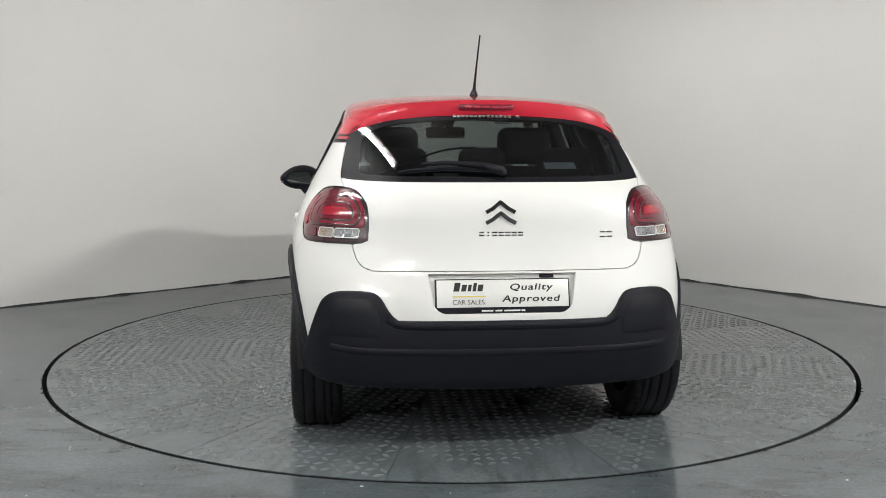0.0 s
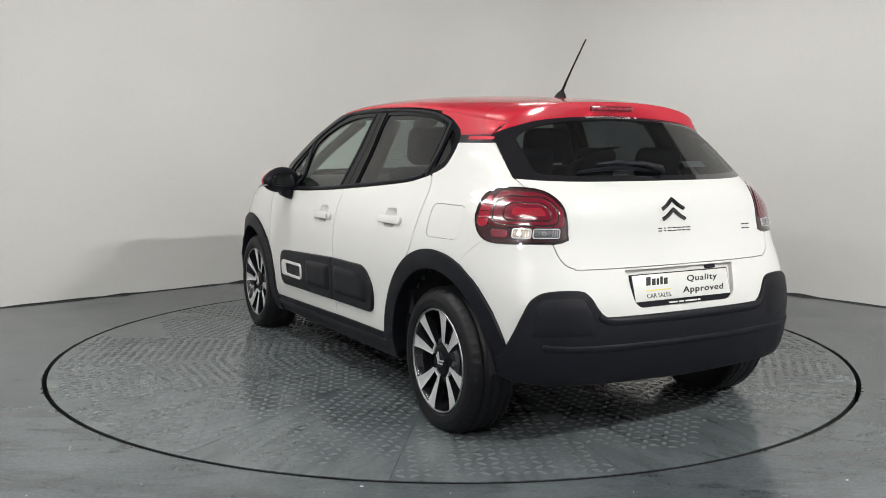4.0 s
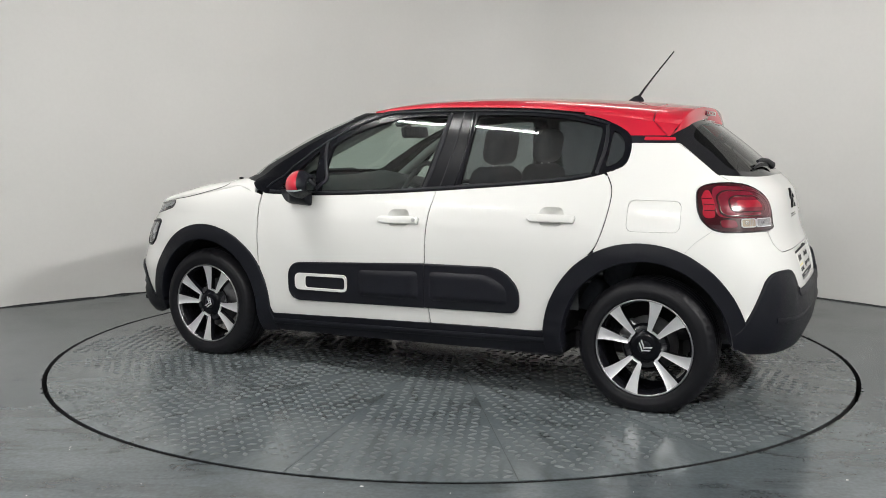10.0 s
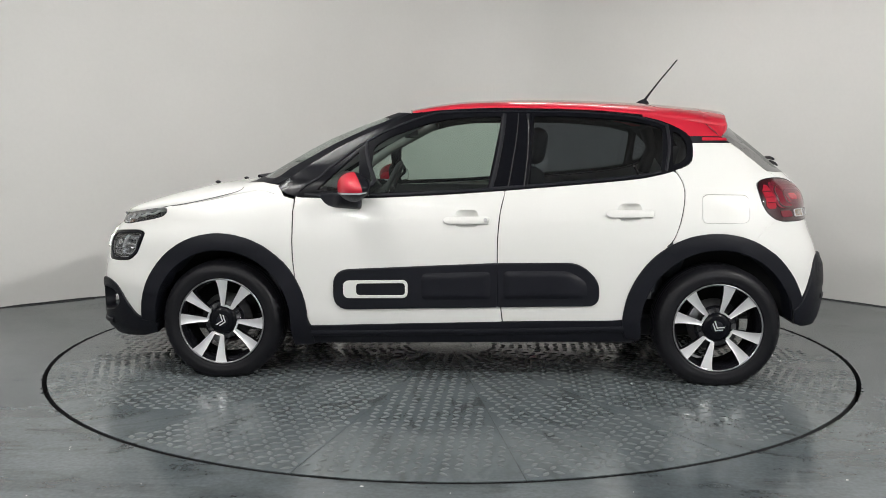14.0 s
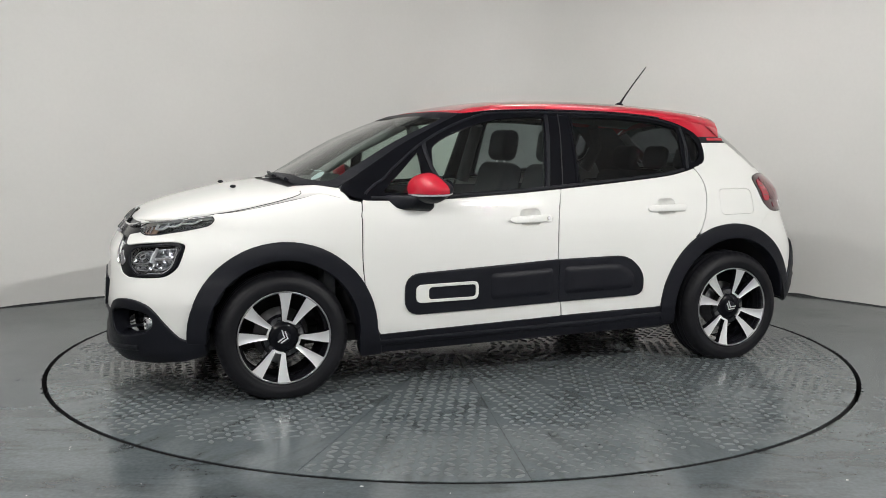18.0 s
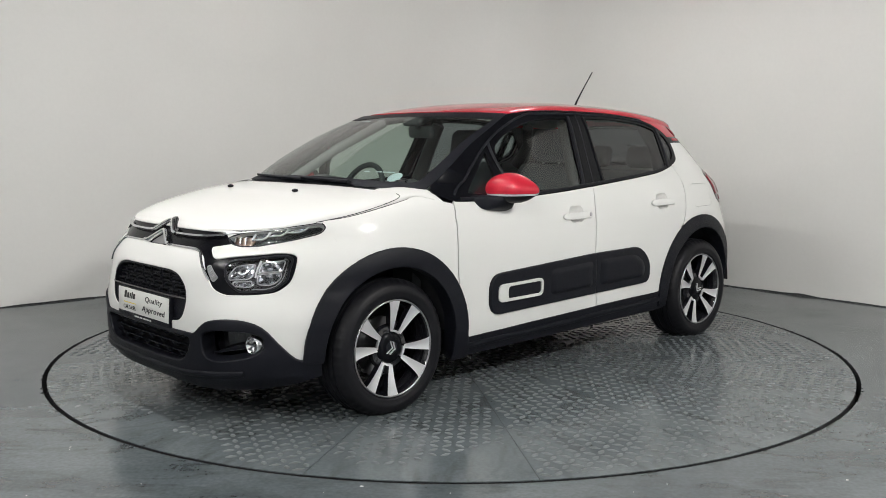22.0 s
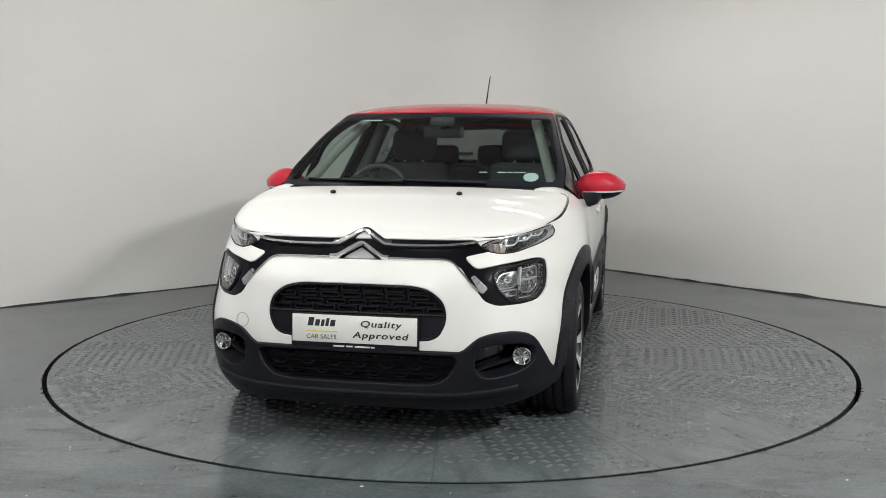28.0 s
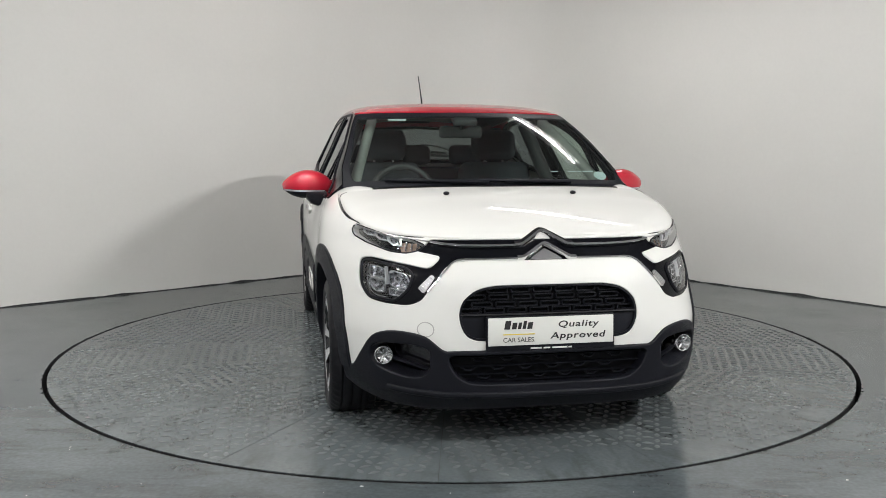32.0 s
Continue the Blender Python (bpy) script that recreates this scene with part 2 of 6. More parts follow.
def smooth_line(points, steps=6):
    """Catmull-Rom through open points."""
    P = [np.array(p, float) for p in points]
    out = []
    for i in range(len(P) - 1):
        a, b, c, d = P[max(i - 1, 0)], P[i], P[i + 1], P[min(i + 2, len(P) - 1)]
        for k in range(steps):
            s = k / steps
            out.append(tuple(0.5 * (2 * b + (c - a) * s + (2 * a - 5 * b + 4 * c - d) * s * s + (3 * b - a - 3 * c + d) * s ** 3)))
    out.append(tuple(P[-1]))
    return out


def dense(poly, step):
    out = []
    for i, p in enumerate(poly):
        q = poly[(i + 1) % len(poly)]
        n = max(1, int(math.hypot(q[0] - p[0], q[1] - p[1]) / step + 0.5))
        out += [(p[0] + (q[0] - p[0]) * k / n, p[1] + (q[1] - p[1]) * k / n) for k in range(n)]
    return out


def inside(poly, pts):
    x, y = pts[:, 0], pts[:, 1]
    c = np.zeros(len(pts), bool)
    for i in range(len(poly)):
        (x0, y0), (x1, y1) = poly[i - 1], poly[i]
        if y0 != y1:
            hit = ((y0 > y) != (y1 > y)) & (x < (x1 - x0) * (y - y0) / (y1 - y0) + x0)
            c ^= hit
    return c


def area2(poly):
    return sum(poly[i - 1][0] * poly[i][1] - poly[i][0] * poly[i - 1][1] for i in range(len(poly)))


def surface_normals(fn, a, b, e=1e-3):
    du = fn(a + e, b) - fn(a - e, b)
    dv = fn(a, b + e) - fn(a, b - e)
    n = np.cross(du, dv)
    return n / np.maximum(np.linalg.norm(n, axis=1), 1e-9)[:, None]


def patch(name, poly, fn, mat, parent, label="", holes=(), step=0.035, proud=0.0, thick=0.014, edge=0.004, mirror=False, bulge=0.0, flip=1, reach=0.0):
    """A panel of a curved surface: fn maps outline coordinates to the car's space. Its edges turn inwards over a small
    rounded lip. proud: how far it stands off the surface. flip: -1 where the surface's own normal points inwards."""
    from mathutils.geometry import delaunay_2d_cdt
    loops = [dense(poly, step * 0.7)] + [dense(h, step * 0.7) for h in holes]
    loops[0] = loops[0] if area2(loops[0]) > 0 else loops[0][::-1]
    for i in range(1, len(loops)):
        loops[i] = loops[i] if area2(loops[i]) < 0 else loops[i][::-1]
    P = [p for l in loops for p in l]
    edges, k = [], 0
    for l in loops:
        edges += [(k + i, k + (i + 1) % len(l)) for i in range(len(l))]
        k += len(l)
    xs, ys = [p[0] for p in P], [p[1] for p in P]
    gx = np.arange(min(xs) + step / 2, max(xs), step)
    gy = np.arange(min(ys) + step / 2, max(ys), step)
    G = np.array([(x + (0.5 * step if j % 2 else 0), y) for j, y in enumerate(gy) for x in gx]).reshape(-1, 2)
    if len(G):
        ok = inside(loops[0], G)
        for h in loops[1:]:
            ok &= ~inside(h, G)
        B = np.array(P)
        G = G[ok]
        if len(G):
            far = np.array([np.min((B[:, 0] - g[0]) ** 2 + (B[:, 1] - g[1]) ** 2) > (0.45 * step) ** 2 for g in G])
            G = G[far]
    allp = P + [tuple(g) for g in G]
    v, e, f, _, _, _ = delaunay_2d_cdt([Vector(p) for p in allp], edges, [], 0, 1e-6)
    v = np.array([(p[0], p[1]) for p in v])
    f = [tuple(t) for t in f]
    cen = np.array([v[list(t)].mean(0) for t in f])
    ok = inside(loops[0], cen)
    for h in loops[1:]:
        ok &= ~inside(h, cen)
    f = [t for t, o in zip(f, ok) if o]
    X = fn(v[:, 0], v[:, 1])
    N = surface_normals(fn, v[:, 0], v[:, 1]) * flip
    off = np.full(len(v), proud)
    if bulge:
        B = np.array(loops[0])
        dist = np.array([np.sqrt(np.min((B[:, 0] - g[0]) ** 2 + (B[:, 1] - g[1]) ** 2)) for g in v])
        s = np.clip(dist / (reach or 6 * abs(bulge)), 0, 1)
        off = off + bulge * (s * (2 - s))
    V = X + N * off[:, None]
    F = np.array(f)
    if bulge:
        # relief: take the normals of the swollen surface
        fn2 = np.cross(V[F[:, 1]] - V[F[:, 0]], V[F[:, 2]] - V[F[:, 0]])
        fn2 *= np.sign(np.sum(fn2 * N[F[:, 0]], axis=1))[:, None]
        acc = np.zeros_like(V)
        for k in range(3):
            np.add.at(acc, F[:, k], fn2)
        ln = np.linalg.norm(acc, axis=1)
        N = np.where(ln[:, None] > 1e-12, acc / np.maximum(ln, 1e-12)[:, None], N)
    if np.sum(np.cross(V[F[:, 1]] - V[F[:, 0]], V[F[:, 2]] - V[F[:, 0]]) * N[F[:, 0]]) < 0:
        f = [t[::-1] for t in f]
    # boundary lip
    count = {}
    for t in f:
        for i in range(3):
            a, b = t[i], t[(i + 1) % 3]
            count[(a, b)] = 1
    border = [ab for ab in count if (ab[1], ab[0]) not in count]
    verts, norms, n0 = [tuple(p) for p in V], [tuple(n) for n in N], len(V)
    faces = list(f)
    if thick and border:
        nxt = {}
        out2 = np.zeros((len(v), 3))
        for a, b in border:
            t = V[b] - V[a]
            o = np.cross(t, N[a])
            o /= max(np.linalg.norm(o), 1e-9)
            out2[a] += o
            out2[b] += o
        idx = {}
        for a in {q for ab in border for q in ab}:
            o = out2[a] / max(np.linalg.norm(out2[a]), 1e-9)
            idx[a] = len(verts)
            p1 = V[a] + o * edge * 0.7 - N[a] * edge * 0.3
            p2 = V[a] + o * edge - N[a] * edge
            p3 = V[a] + o * edge - N[a] * max(thick, edge * 1.2)
            verts += [tuple(p1), tuple(p2), tuple(p3)]
            d = N[a] * 0.72 + o * 0.69
            norms += [tuple(d), tuple(o), tuple(o)]
        for a, b in border:
            ia, ib = idx[a], idx[b]
            faces += [(b, a, ia, ib), (ib, ia, ia + 1, ib + 1), (ib + 1, ia + 1, ia + 2, ib + 2)]
    norms = np.array(norms)
    if mirror:
        verts = [(x, -y, z) for x, y, z in verts]
        norms[:, 1] *= -1
        faces = [t[::-1] for t in faces]
    return link_mesh(name, verts, faces, mat, parent, label, True, norms)


# ---- room ----


def build_room():
    a = radians(ROOM_TURN)
    left = Vector((-math.cos(a), -math.sin(a)))          # along the left wall, away from the corner
    right = Vector((math.cos(a - radians(89.6)), math.sin(a - radians(89.6))))
    L = 10.5
    R = 1.1
    # inner wall line: along the left wall, round the corner, along the right wall
    line = [CORNER + left * L]
    p0, p1 = CORNER + left * R, CORNER + right * R
    for k in range(49):
        s = k / 48
        line.append(p0 * (1 - s) ** 2 + CORNER * 2 * s * (1 - s) + p1 * s * s)
    line.append(CORNER + right * L)
    far = CORNER + left * L + right * L

    def wall(name, pts, label, mat=WALL):
        verts, faces = [], []
        th = 0.12
        n = len(pts)
        for i, p in enumerate(pts):
            t = (pts[min(i + 1, n - 1)] - pts[max(i - 1, 0)]).normalized()
            o = Vector((-t.y, t.x))
            q = p + o * th
            verts += [(p.x, p.y, 0), (p.x, p.y, CEILING), (q.x, q.y, 0), (q.x, q.y, CEILING)]
        for i in range(n - 1):
            a0, b0 = 4 * i, 4 * i + 4
            faces += [(a0, b0, b0 + 1, a0 + 1), (b0 + 2, a0 + 2, a0 + 3, b0 + 3), (a0 + 1, b0 + 1, b0 + 3, a0 + 3), (b0, a0, a0 + 2, b0 + 2)]
        e = 4 * (n - 1)
        faces += [(0, 1, 3, 2), (e + 1, e, e + 2, e + 3)]
        ob = link_mesh(name, verts, faces, mat, smooth=False)
        return tagged(ob, label, "wall", kind="structure")

    wall("wall_back", line, "off-white painted plaster wall with a rounded corner")
    # dark open joint along the wall's foot
    verts, faces = [], []
    rng = random.Random(5)
    pts = []
    for p, q in zip(line, line[1:]):
        n = max(1, int((q - p).length / 0.15))
        pts += [p.lerp(q, k / n) for k in range(n)]
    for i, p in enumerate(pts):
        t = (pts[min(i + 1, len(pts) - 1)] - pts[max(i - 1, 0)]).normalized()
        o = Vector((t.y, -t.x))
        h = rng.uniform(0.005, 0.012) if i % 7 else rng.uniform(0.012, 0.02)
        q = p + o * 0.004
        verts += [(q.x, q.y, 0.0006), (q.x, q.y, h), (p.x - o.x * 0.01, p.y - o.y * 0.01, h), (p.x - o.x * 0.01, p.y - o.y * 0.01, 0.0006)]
    for i in range(len(pts) - 1):
        faces += [(4 * i + k, 4 * i + 4 + k, 4 * i + 4 + (k + 1) % 4, 4 * i + (k + 1) % 4) for k in range(4)]
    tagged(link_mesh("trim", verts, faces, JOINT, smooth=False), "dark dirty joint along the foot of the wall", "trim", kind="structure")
    wall("wall_front_left", [far, line[0]], "plain off-white wall closing the bay", FAR_WALL)
    wall("wall_front_right", [line[-1], far], "plain off-white wall closing the bay", FAR_WALL)
    corners = [line[0] + left * 0.2 - right * 0.2, CORNER - left * 0.2 - right * 0.2, line[-1] + right * 0.2 - left * 0.2, far + left * 0.2 + right * 0.2]
    # floor with a round well for the turntable
    seg = 128
    verts = [(c.x, c.y, 0.0) for c in corners]
    ring = [(WELL * math.cos(2 * math.pi * i / seg), WELL * math.sin(2 * math.pi * i / seg)) for i in range(seg)]
    bm = bmesh.new()
    outer = [bm.verts.new(v) for v in verts]
    inner = [bm.verts.new((x, y, 0)) for x, y in ring]
    es = [bm.edges.new((outer[i], outer[(i + 1) % 4])) for i in range(4)] + [bm.edges.new((inner[i], inner[(i + 1) % seg])) for i in range(seg)]
    bmesh.ops.triangle_fill(bm, use_beauty=True, use_dissolve=False, edges=es)
    low = [bm.verts.new((x, y, -0.12)) for x, y in ring]
    for i in range(seg):
        j = (i + 1) % seg
        bm.faces.new((inner[i], inner[j], low[j], low[i]))
    bm.faces.new(low)
    fl = part("floor", bm, FLOOR_PAINT, smooth=20)
    tagged(fl, "grey painted concrete floor, scuffed and stained", "floor", kind="structure")
    fl.data.materials.append(DARK)
    for p in fl.data.polygons:
        if p.center.z < -0.005:
            p.material_index = 1
    bm = bmesh.new()
    lo = [bm.verts.new((c.x, c.y, CEILING)) for c in corners]
    hi = [bm.verts.new((c.x, c.y, CEILING + 0.15)) for c in corners]
    bm.faces.new(lo), bm.faces.new(hi)
    for i in range(4):
        bm.faces.new((lo[i], lo[(i + 1) % 4], hi[(i + 1) % 4], hi[i]))
    tagged(part("ceiling", bm, CEILING_PAINT), "plain grey painted ceiling above the bay", "ceiling", kind="structure")


RIM = 2.252      # turntable plate
WELL = 2.276     # hole in the floor


SECTORS = 16


def build_turntable():
    top = new("turntable")
    tagged(top, "round grey-painted steel tread-plate car turntable, scuffed", "turntable")
    seg = 160
    bm = bmesh.new()
    rings = []
    for r, z in ((0.05, -0.004), (RIM - 0.004, -0.004), (RIM - 0.002, -0.06)):
        rings.append([bm.verts.new((r * math.cos(2 * math.pi * i / seg), r * math.sin(2 * math.pi * i / seg), z)) for i in range(seg)])
    bm.faces.new(rings[0])
    for a, b in zip(rings, rings[1:]):
        for i in range(seg):
            bm.faces.new((a[i], b[i], b[(i + 1) % seg], a[(i + 1) % seg]))
    part("turntable_frame", bm, DARK, top)
    # sixteen wedge plates with open joints, each with its own run of raised lozenges
    half = math.pi / SECTORS
    gap = 0.0014
    bm = bmesh.new()
    n = 16
    r0 = 0.13
    outer, inner = [], []
    for i in range(n + 1):
        t = -1 + 2 * i / n
        a1, a0 = t * (half - gap / RIM), t * (half - gap / r0)
        outer.append((RIM * math.cos(a1), RIM * math.sin(a1)))
        inner.append((r0 * math.cos(a0), r0 * math.sin(a0)))
    rows = []
    for k in range(9):
        s = k / 8
        rows.append([bm.verts.new((p[0] * (1 - s) + q[0] * s, p[1] * (1 - s) + q[1] * s, 0.0)) for p, q in zip(inner, outer)])
    for a, b in zip(rows, rows[1:]):
        for i in range(n):
            bm.faces.new((a[i], b[i], b[i + 1], a[i + 1]))
    edge = [v for v in rows[0]] + [r[-1] for r in rows[1:]] + rows[-1][-2::-1] + [r[0] for r in rows[-2:0:-1]]
    low_edge = [bm.verts.new((v.co.x, v.co.y, -0.0038)) for v in edge]
    for i in range(len(edge)):
        j = (i + 1) % len(edge)
        bm.faces.new((edge[i], edge[j], low_edge[j], low_edge[i]))
    first = part("deck_plate", bm, PLATE_PAINT, top, smooth=30)
    rng = random.Random(4)
    turn0 = radians(61.5) + half
    first.rotation_euler = (0, 0, turn0)
    for k in range(1, SECTORS):
        ob = new("deck_plate", first.data)
        ob.parent = top
        ob.rotation_euler = (0, 0, turn0 + 2 * half * k)
    bm = bmesh.new()
    bmesh.ops.create_circle(bm, cap_ends=True, segments=48, radius=r0 - 0.003)
    part("hub_plate", bm, PLATE_PAINT, top).location = (0, 0, -0.0005)
    verts, faces = [], []
    pitch = 0.053
    m = int(RIM / pitch) + 2
    for k in range(SECTORS):
        ang = turn0 + 2 * half * k
        ca, sa = math.cos(ang), math.sin(ang)
        worn = rng.uniform(1.95, 2.6)
        rise, wide = rng.choice((0.45, 0.8, 1.0, 1.0, 1.15)), rng.uniform(0.88, 1.12)
        for i in range(2, m):
            for j in range(-10, 10):
                x, y = i * pitch, (j + 0.5) * pitch
                r, d = math.hypot(x, y), (half - abs(math.atan2(y, x))) * x
                if r > RIM - 0.035 or r < r0 + 0.04 or d < 0.022:
                    continue
                if r > worn + 0.12 * math.sin(7 * y + 3 * k) or rng.random() < 0.01:
                    continue
                t = radians(45 if (i + j) % 2 else -45)
                c, s = math.cos(t), math.sin(t)
                l, w, h = 0.0225 * wide, 0.0108 * wide, 0.0032 * rise
                q = len(verts)
                for u, v, z in ((-l, -w * .3, 0), (-l * .3, -w, 0), (l * .3, -w, 0), (l, -w * .3, 0), (l, w * .3, 0), (l * .3, w, 0), (-l * .3, w, 0), (-l, w * .3, 0)):
                    px, py = x + c * u - s * v, y + s * u + c * v
                    verts.append((ca * px - sa * py, sa * px + ca * py, 0.0003))
                for u, v, z in ((-l, -w * .3, 0), (-l * .3, -w, 0), (l * .3, -w, 0), (l, -w * .3, 0), (l, w * .3, 0), (l * .3, w, 0), (-l * .3, w, 0), (-l, w * .3, 0)):
                    px, py = x + 0.6 * (c * u - s * v), y + 0.6 * (s * u + c * v)
                    verts.append((ca * px - sa * py, sa * px + ca * py, h))
                faces += [(q + e, q + (e + 1) % 8, q + 8 + (e + 1) % 8, q + 8 + e) for e in range(8)] + [tuple(range(q + 8, q + 16))]
    tagged(link_mesh("tread_pattern", verts, faces, TREAD_PAINT, top, smooth=True), kind="stuff")
    return top


def loft_rod(name, a, b, r, mat, parent):
    bm = bmesh.new()
    bmesh.ops.create_cone(bm, cap_ends=True, segments=8, radius1=r, radius2=r, depth=b[2] - a[2])
    bmesh.ops.translate(bm, vec=(a[0], a[1], (a[2] + b[2]) / 2), verts=bm.verts)
    return part(name, bm, mat, parent)


def build_tubes():
    """Ceiling battens with their bare glowing tubes, two of them added for fill."""
    for x, y, z, length, strength, turn in TUBES:
        glow = bpy.data.materials.new("tube_glow")
        glow.use_nodes = True
        b = glow.node_tree.nodes["Principled BSDF"]
        b.inputs["Emission Color"].default_value = (1.0, 0.985, 0.955, 1)
        b.inputs["Emission Strength"].default_value = TUBE_POWER * strength
        top = new("tube_light")
        top.location = (x, y, z)
        top.rotation_euler = (0, 0, radians(turn))
        tagged(top, "white ceiling batten with a glowing fluorescent tube", "ceiling light", "ceiling tubes")
        part("batten", box_bm(-length / 2, -0.035, 0.045, length / 2, 0.035, 0.095, 0.006), BATTEN, top)
        for e in (-0.38, 0.38):
            loft_rod("hanger", (e * length, 0, 0.09), (e * length, 0, CEILING - z), 0.004, STEEL, top)
        if y > 0:
            # trough reflector with side wings
            bm = bmesh.new()
            rows = [[bm.verts.new((sx * length / 2, y, z)) for sx in (-1, 1)] for y, z in ((-0.075, -0.035), (-0.04, 0.04), (0.04, 0.04), (0.075, -0.035), (0.078, -0.033), (0.043, 0.044), (-0.043, 0.044), (-0.078, -0.033))]
            for k in range(8):
                a, b2 = rows[k], rows[(k + 1) % 8]
                bm.faces.new((a[0], a[1], b2[1], b2[0]))
            part("trough_reflector", bm, BATTEN, top, smooth=20)
        for e in (-1, 1):
            part("tube_holder", box_bm(e * (length / 2 - 0.012) - 0.012, -0.016, -0.016, e * (length / 2 - 0.012) + 0.012, 0.016, 0.05, 0.004), BATTEN, top)
        v, f = lathe([(0.0135, -length / 2 + 0.02), (0.0135, length / 2 - 0.02)], 14)
        link_mesh("tube", [(b, a, c) for a, b, c in v], f, glow, top, "glowing tube")


def build_specks():
    """Paint chips and grit lying on the floor, one mark on the wall, a dark joint at the wall's foot."""
    rng = random.Random(11)
    verts, faces = [], []
    spots = [(-0.316, -2.301, 0.006), (1.457, -2.215, 0.005), (2.6, -0.6, 0.006), (2.9, 0.4, 0.006)]
    for k in range(70):
        a, r = rng.uniform(0, 2 * math.pi), rng.uniform(2.33, 3.4)
        spots.append((r * math.cos(a), r * math.sin(a), rng.uniform(0.0015, 0.004)))
    for x, y, s in spots:
        q, n = len(verts), 7
        t = rng.uniform(0, 6)
        for i in range(n):
            u = 2 * math.pi * i / n + t
            verts.append((x + s * rng.uniform(0.7, 1.5) * math.cos(u), y + s * rng.uniform(0.6, 1.2) * math.sin(u), 0.0006))
        verts.append((x, y, 0.0022))
        faces += [(q + i, q + (i + 1) % n, q + n) for i in range(n)]
    chips, cf = [], []
    for k in range(240):
        a, wide = rng.uniform(0, 2 * math.pi), rng.uniform(0.004, 0.020)
        deep = rng.uniform(0.002, 0.009) if k % 5 else rng.uniform(0.008, 0.016)
        q, n = len(chips), 6
        for i in range(n):
            t = a + (i / (n - 1) - 0.5) * 2 * wide / WELL
            r = WELL + deep * (math.sin(math.pi * i / (n - 1)) ** 0.7) * rng.uniform(0.6, 1.2)
            chips += [((WELL - 0.001) * math.cos(t), (WELL - 0.001) * math.sin(t), 0.0005), (r * math.cos(t), r * math.sin(t), 0.0005)]
        cf += [(q + 2 * i, q + 2 * i + 1, q + 2 * i + 3, q + 2 * i + 2) for i in range(n - 1)]
    tagged(link_mesh("chipped_edge", chips, cf, JOINT, smooth=False), "dark chips along the edge of the turntable well", "chips", kind="stuff")
    tagged(link_mesh("floor_grit", verts, faces, PLATE_WHITE, smooth=False), "pale paint chips and grit on the floor", "grit", kind="stuff")


# ---- the car's surface ----
# One stack of rounded plan outlines over z for the flanks, nose, tail and glass; the bonnet and roof are crowns over it.
NOSE = spline([(0.15, 1.965), (0.19, 2.02), (0.25, 2.055), (0.45, 2.06), (0.6, 2.053), (0.68, 2.040), (0.74, 2.008), (0.78, 1.976), (0.82, 1.946), (0.86, 1.912), (0.90, 1.852), (0.95, 1.70), (1.0, 1.36), (1.03, 1.165), (1.10, 1.016), (1.246, 0.750), (1.40, 0.352), (1.45, 0.18)])
TAIL = spline([(0.15, 1.735), (0.25, 1.79), (0.33, 1.832), (0.45, 1.848), (0.54, 1.842), (0.60, 1.835), (0.71, 1.803), (0.80, 1.768), (0.877, 1.752), (0.94, 1.744), (1.0, 1.726), (1.06, 1.676), (1.10, 1.629), (1.20, 1.522), (1.34, 1.352), (1.45, 1.21)])
HALF = spline([(0.15, 0.77), (0.25, 0.822), (0.35, 0.842), (0.5, 0.848), (0.7, 0.852), (0.8, 0.846), (0.9, 0.825), (0.97, 0.80), (1.03, 0.772), (1.1, 0.738), (1.2, 0.69), (1.3, 0.645), (1.38, 0.602), (1.45, 0.55)])
NF = spline([(0.15, 4.6), (0.45, 4.7), (0.62, 4.15), (0.8, 4.0), (0.88, 4.3), (0.96, 4.5), (1.03, 5.6), (1.12, 9.0), (1.45, 9.5)])
NR = spline([(0.15, 5.5), (0.4, 6.9), (0.65, 6.9), (0.8, 6.7), (0.94, 6.6), (1.04, 5.7), (1.12, 6.0), (1.2, 6.2), (1.45, 6.0)])
CROWN = spline([(0.15, 0.022), (0.3, 0.026), (1.06, 0.026), (1.1, 0.024), (1.2, 0.020), (1.34, 0.012), (1.45, 0.0)])     # how far the tail's middle swells
FLARE = spline([(0.15, 0.03), (0.3, 0.04), (0.7, 0.04), (0.82, 0.03), (0.92, 0.012), (0.98, 0.0), (1.45, 0.0)])     # front wings over the wheels


def low(a, z):
    """The outer skin: a is 0 at the nose, pi/2 at the left flank, pi at the tail."""
    a, z = np.asarray(a, float), np.asarray(z, float)
    c, s = np.cos(a), np.sin(a)
    n = np.where(c > 0, NF(z), NR(z))
    k = np.clip((-c - 0.70) / 0.30, 0, 1)
    L = np.where(c > 0, NOSE(z), TAIL(z) * (1 + CROWN(z) * k * k * (3 - 2 * k)))
    f = np.sin(np.clip((c - 0.36) / 0.44, 0, 1) * math.pi) ** 2
    W = HALF(z) * (1 + FLARE(z) * f)
    r = (np.abs(c) ** n + np.abs(s) ** n) ** (-1 / n)
    return np.stack([L * r * c, W * r * s, z], -1)


def at_side(x, z):
    """The skin's angle at a place along the left flank."""
    L = float(NOSE(z) if x > 0 else TAIL(z))
    n = float(NF(z) if x > 0 else NR(z))
    q = min(abs(x) / L, 0.9999)
    y = (1 - q ** n) ** (1 / n)
    return math.atan2(y, math.copysign(q, x))


def at_front(y, z):
    n, W = float(NF(z)), float(HALF(z))
    q = min(abs(y) / W, 0.9999)
    return math.atan2(math.copysign(q, y), (1 - q ** n) ** (1 / n))


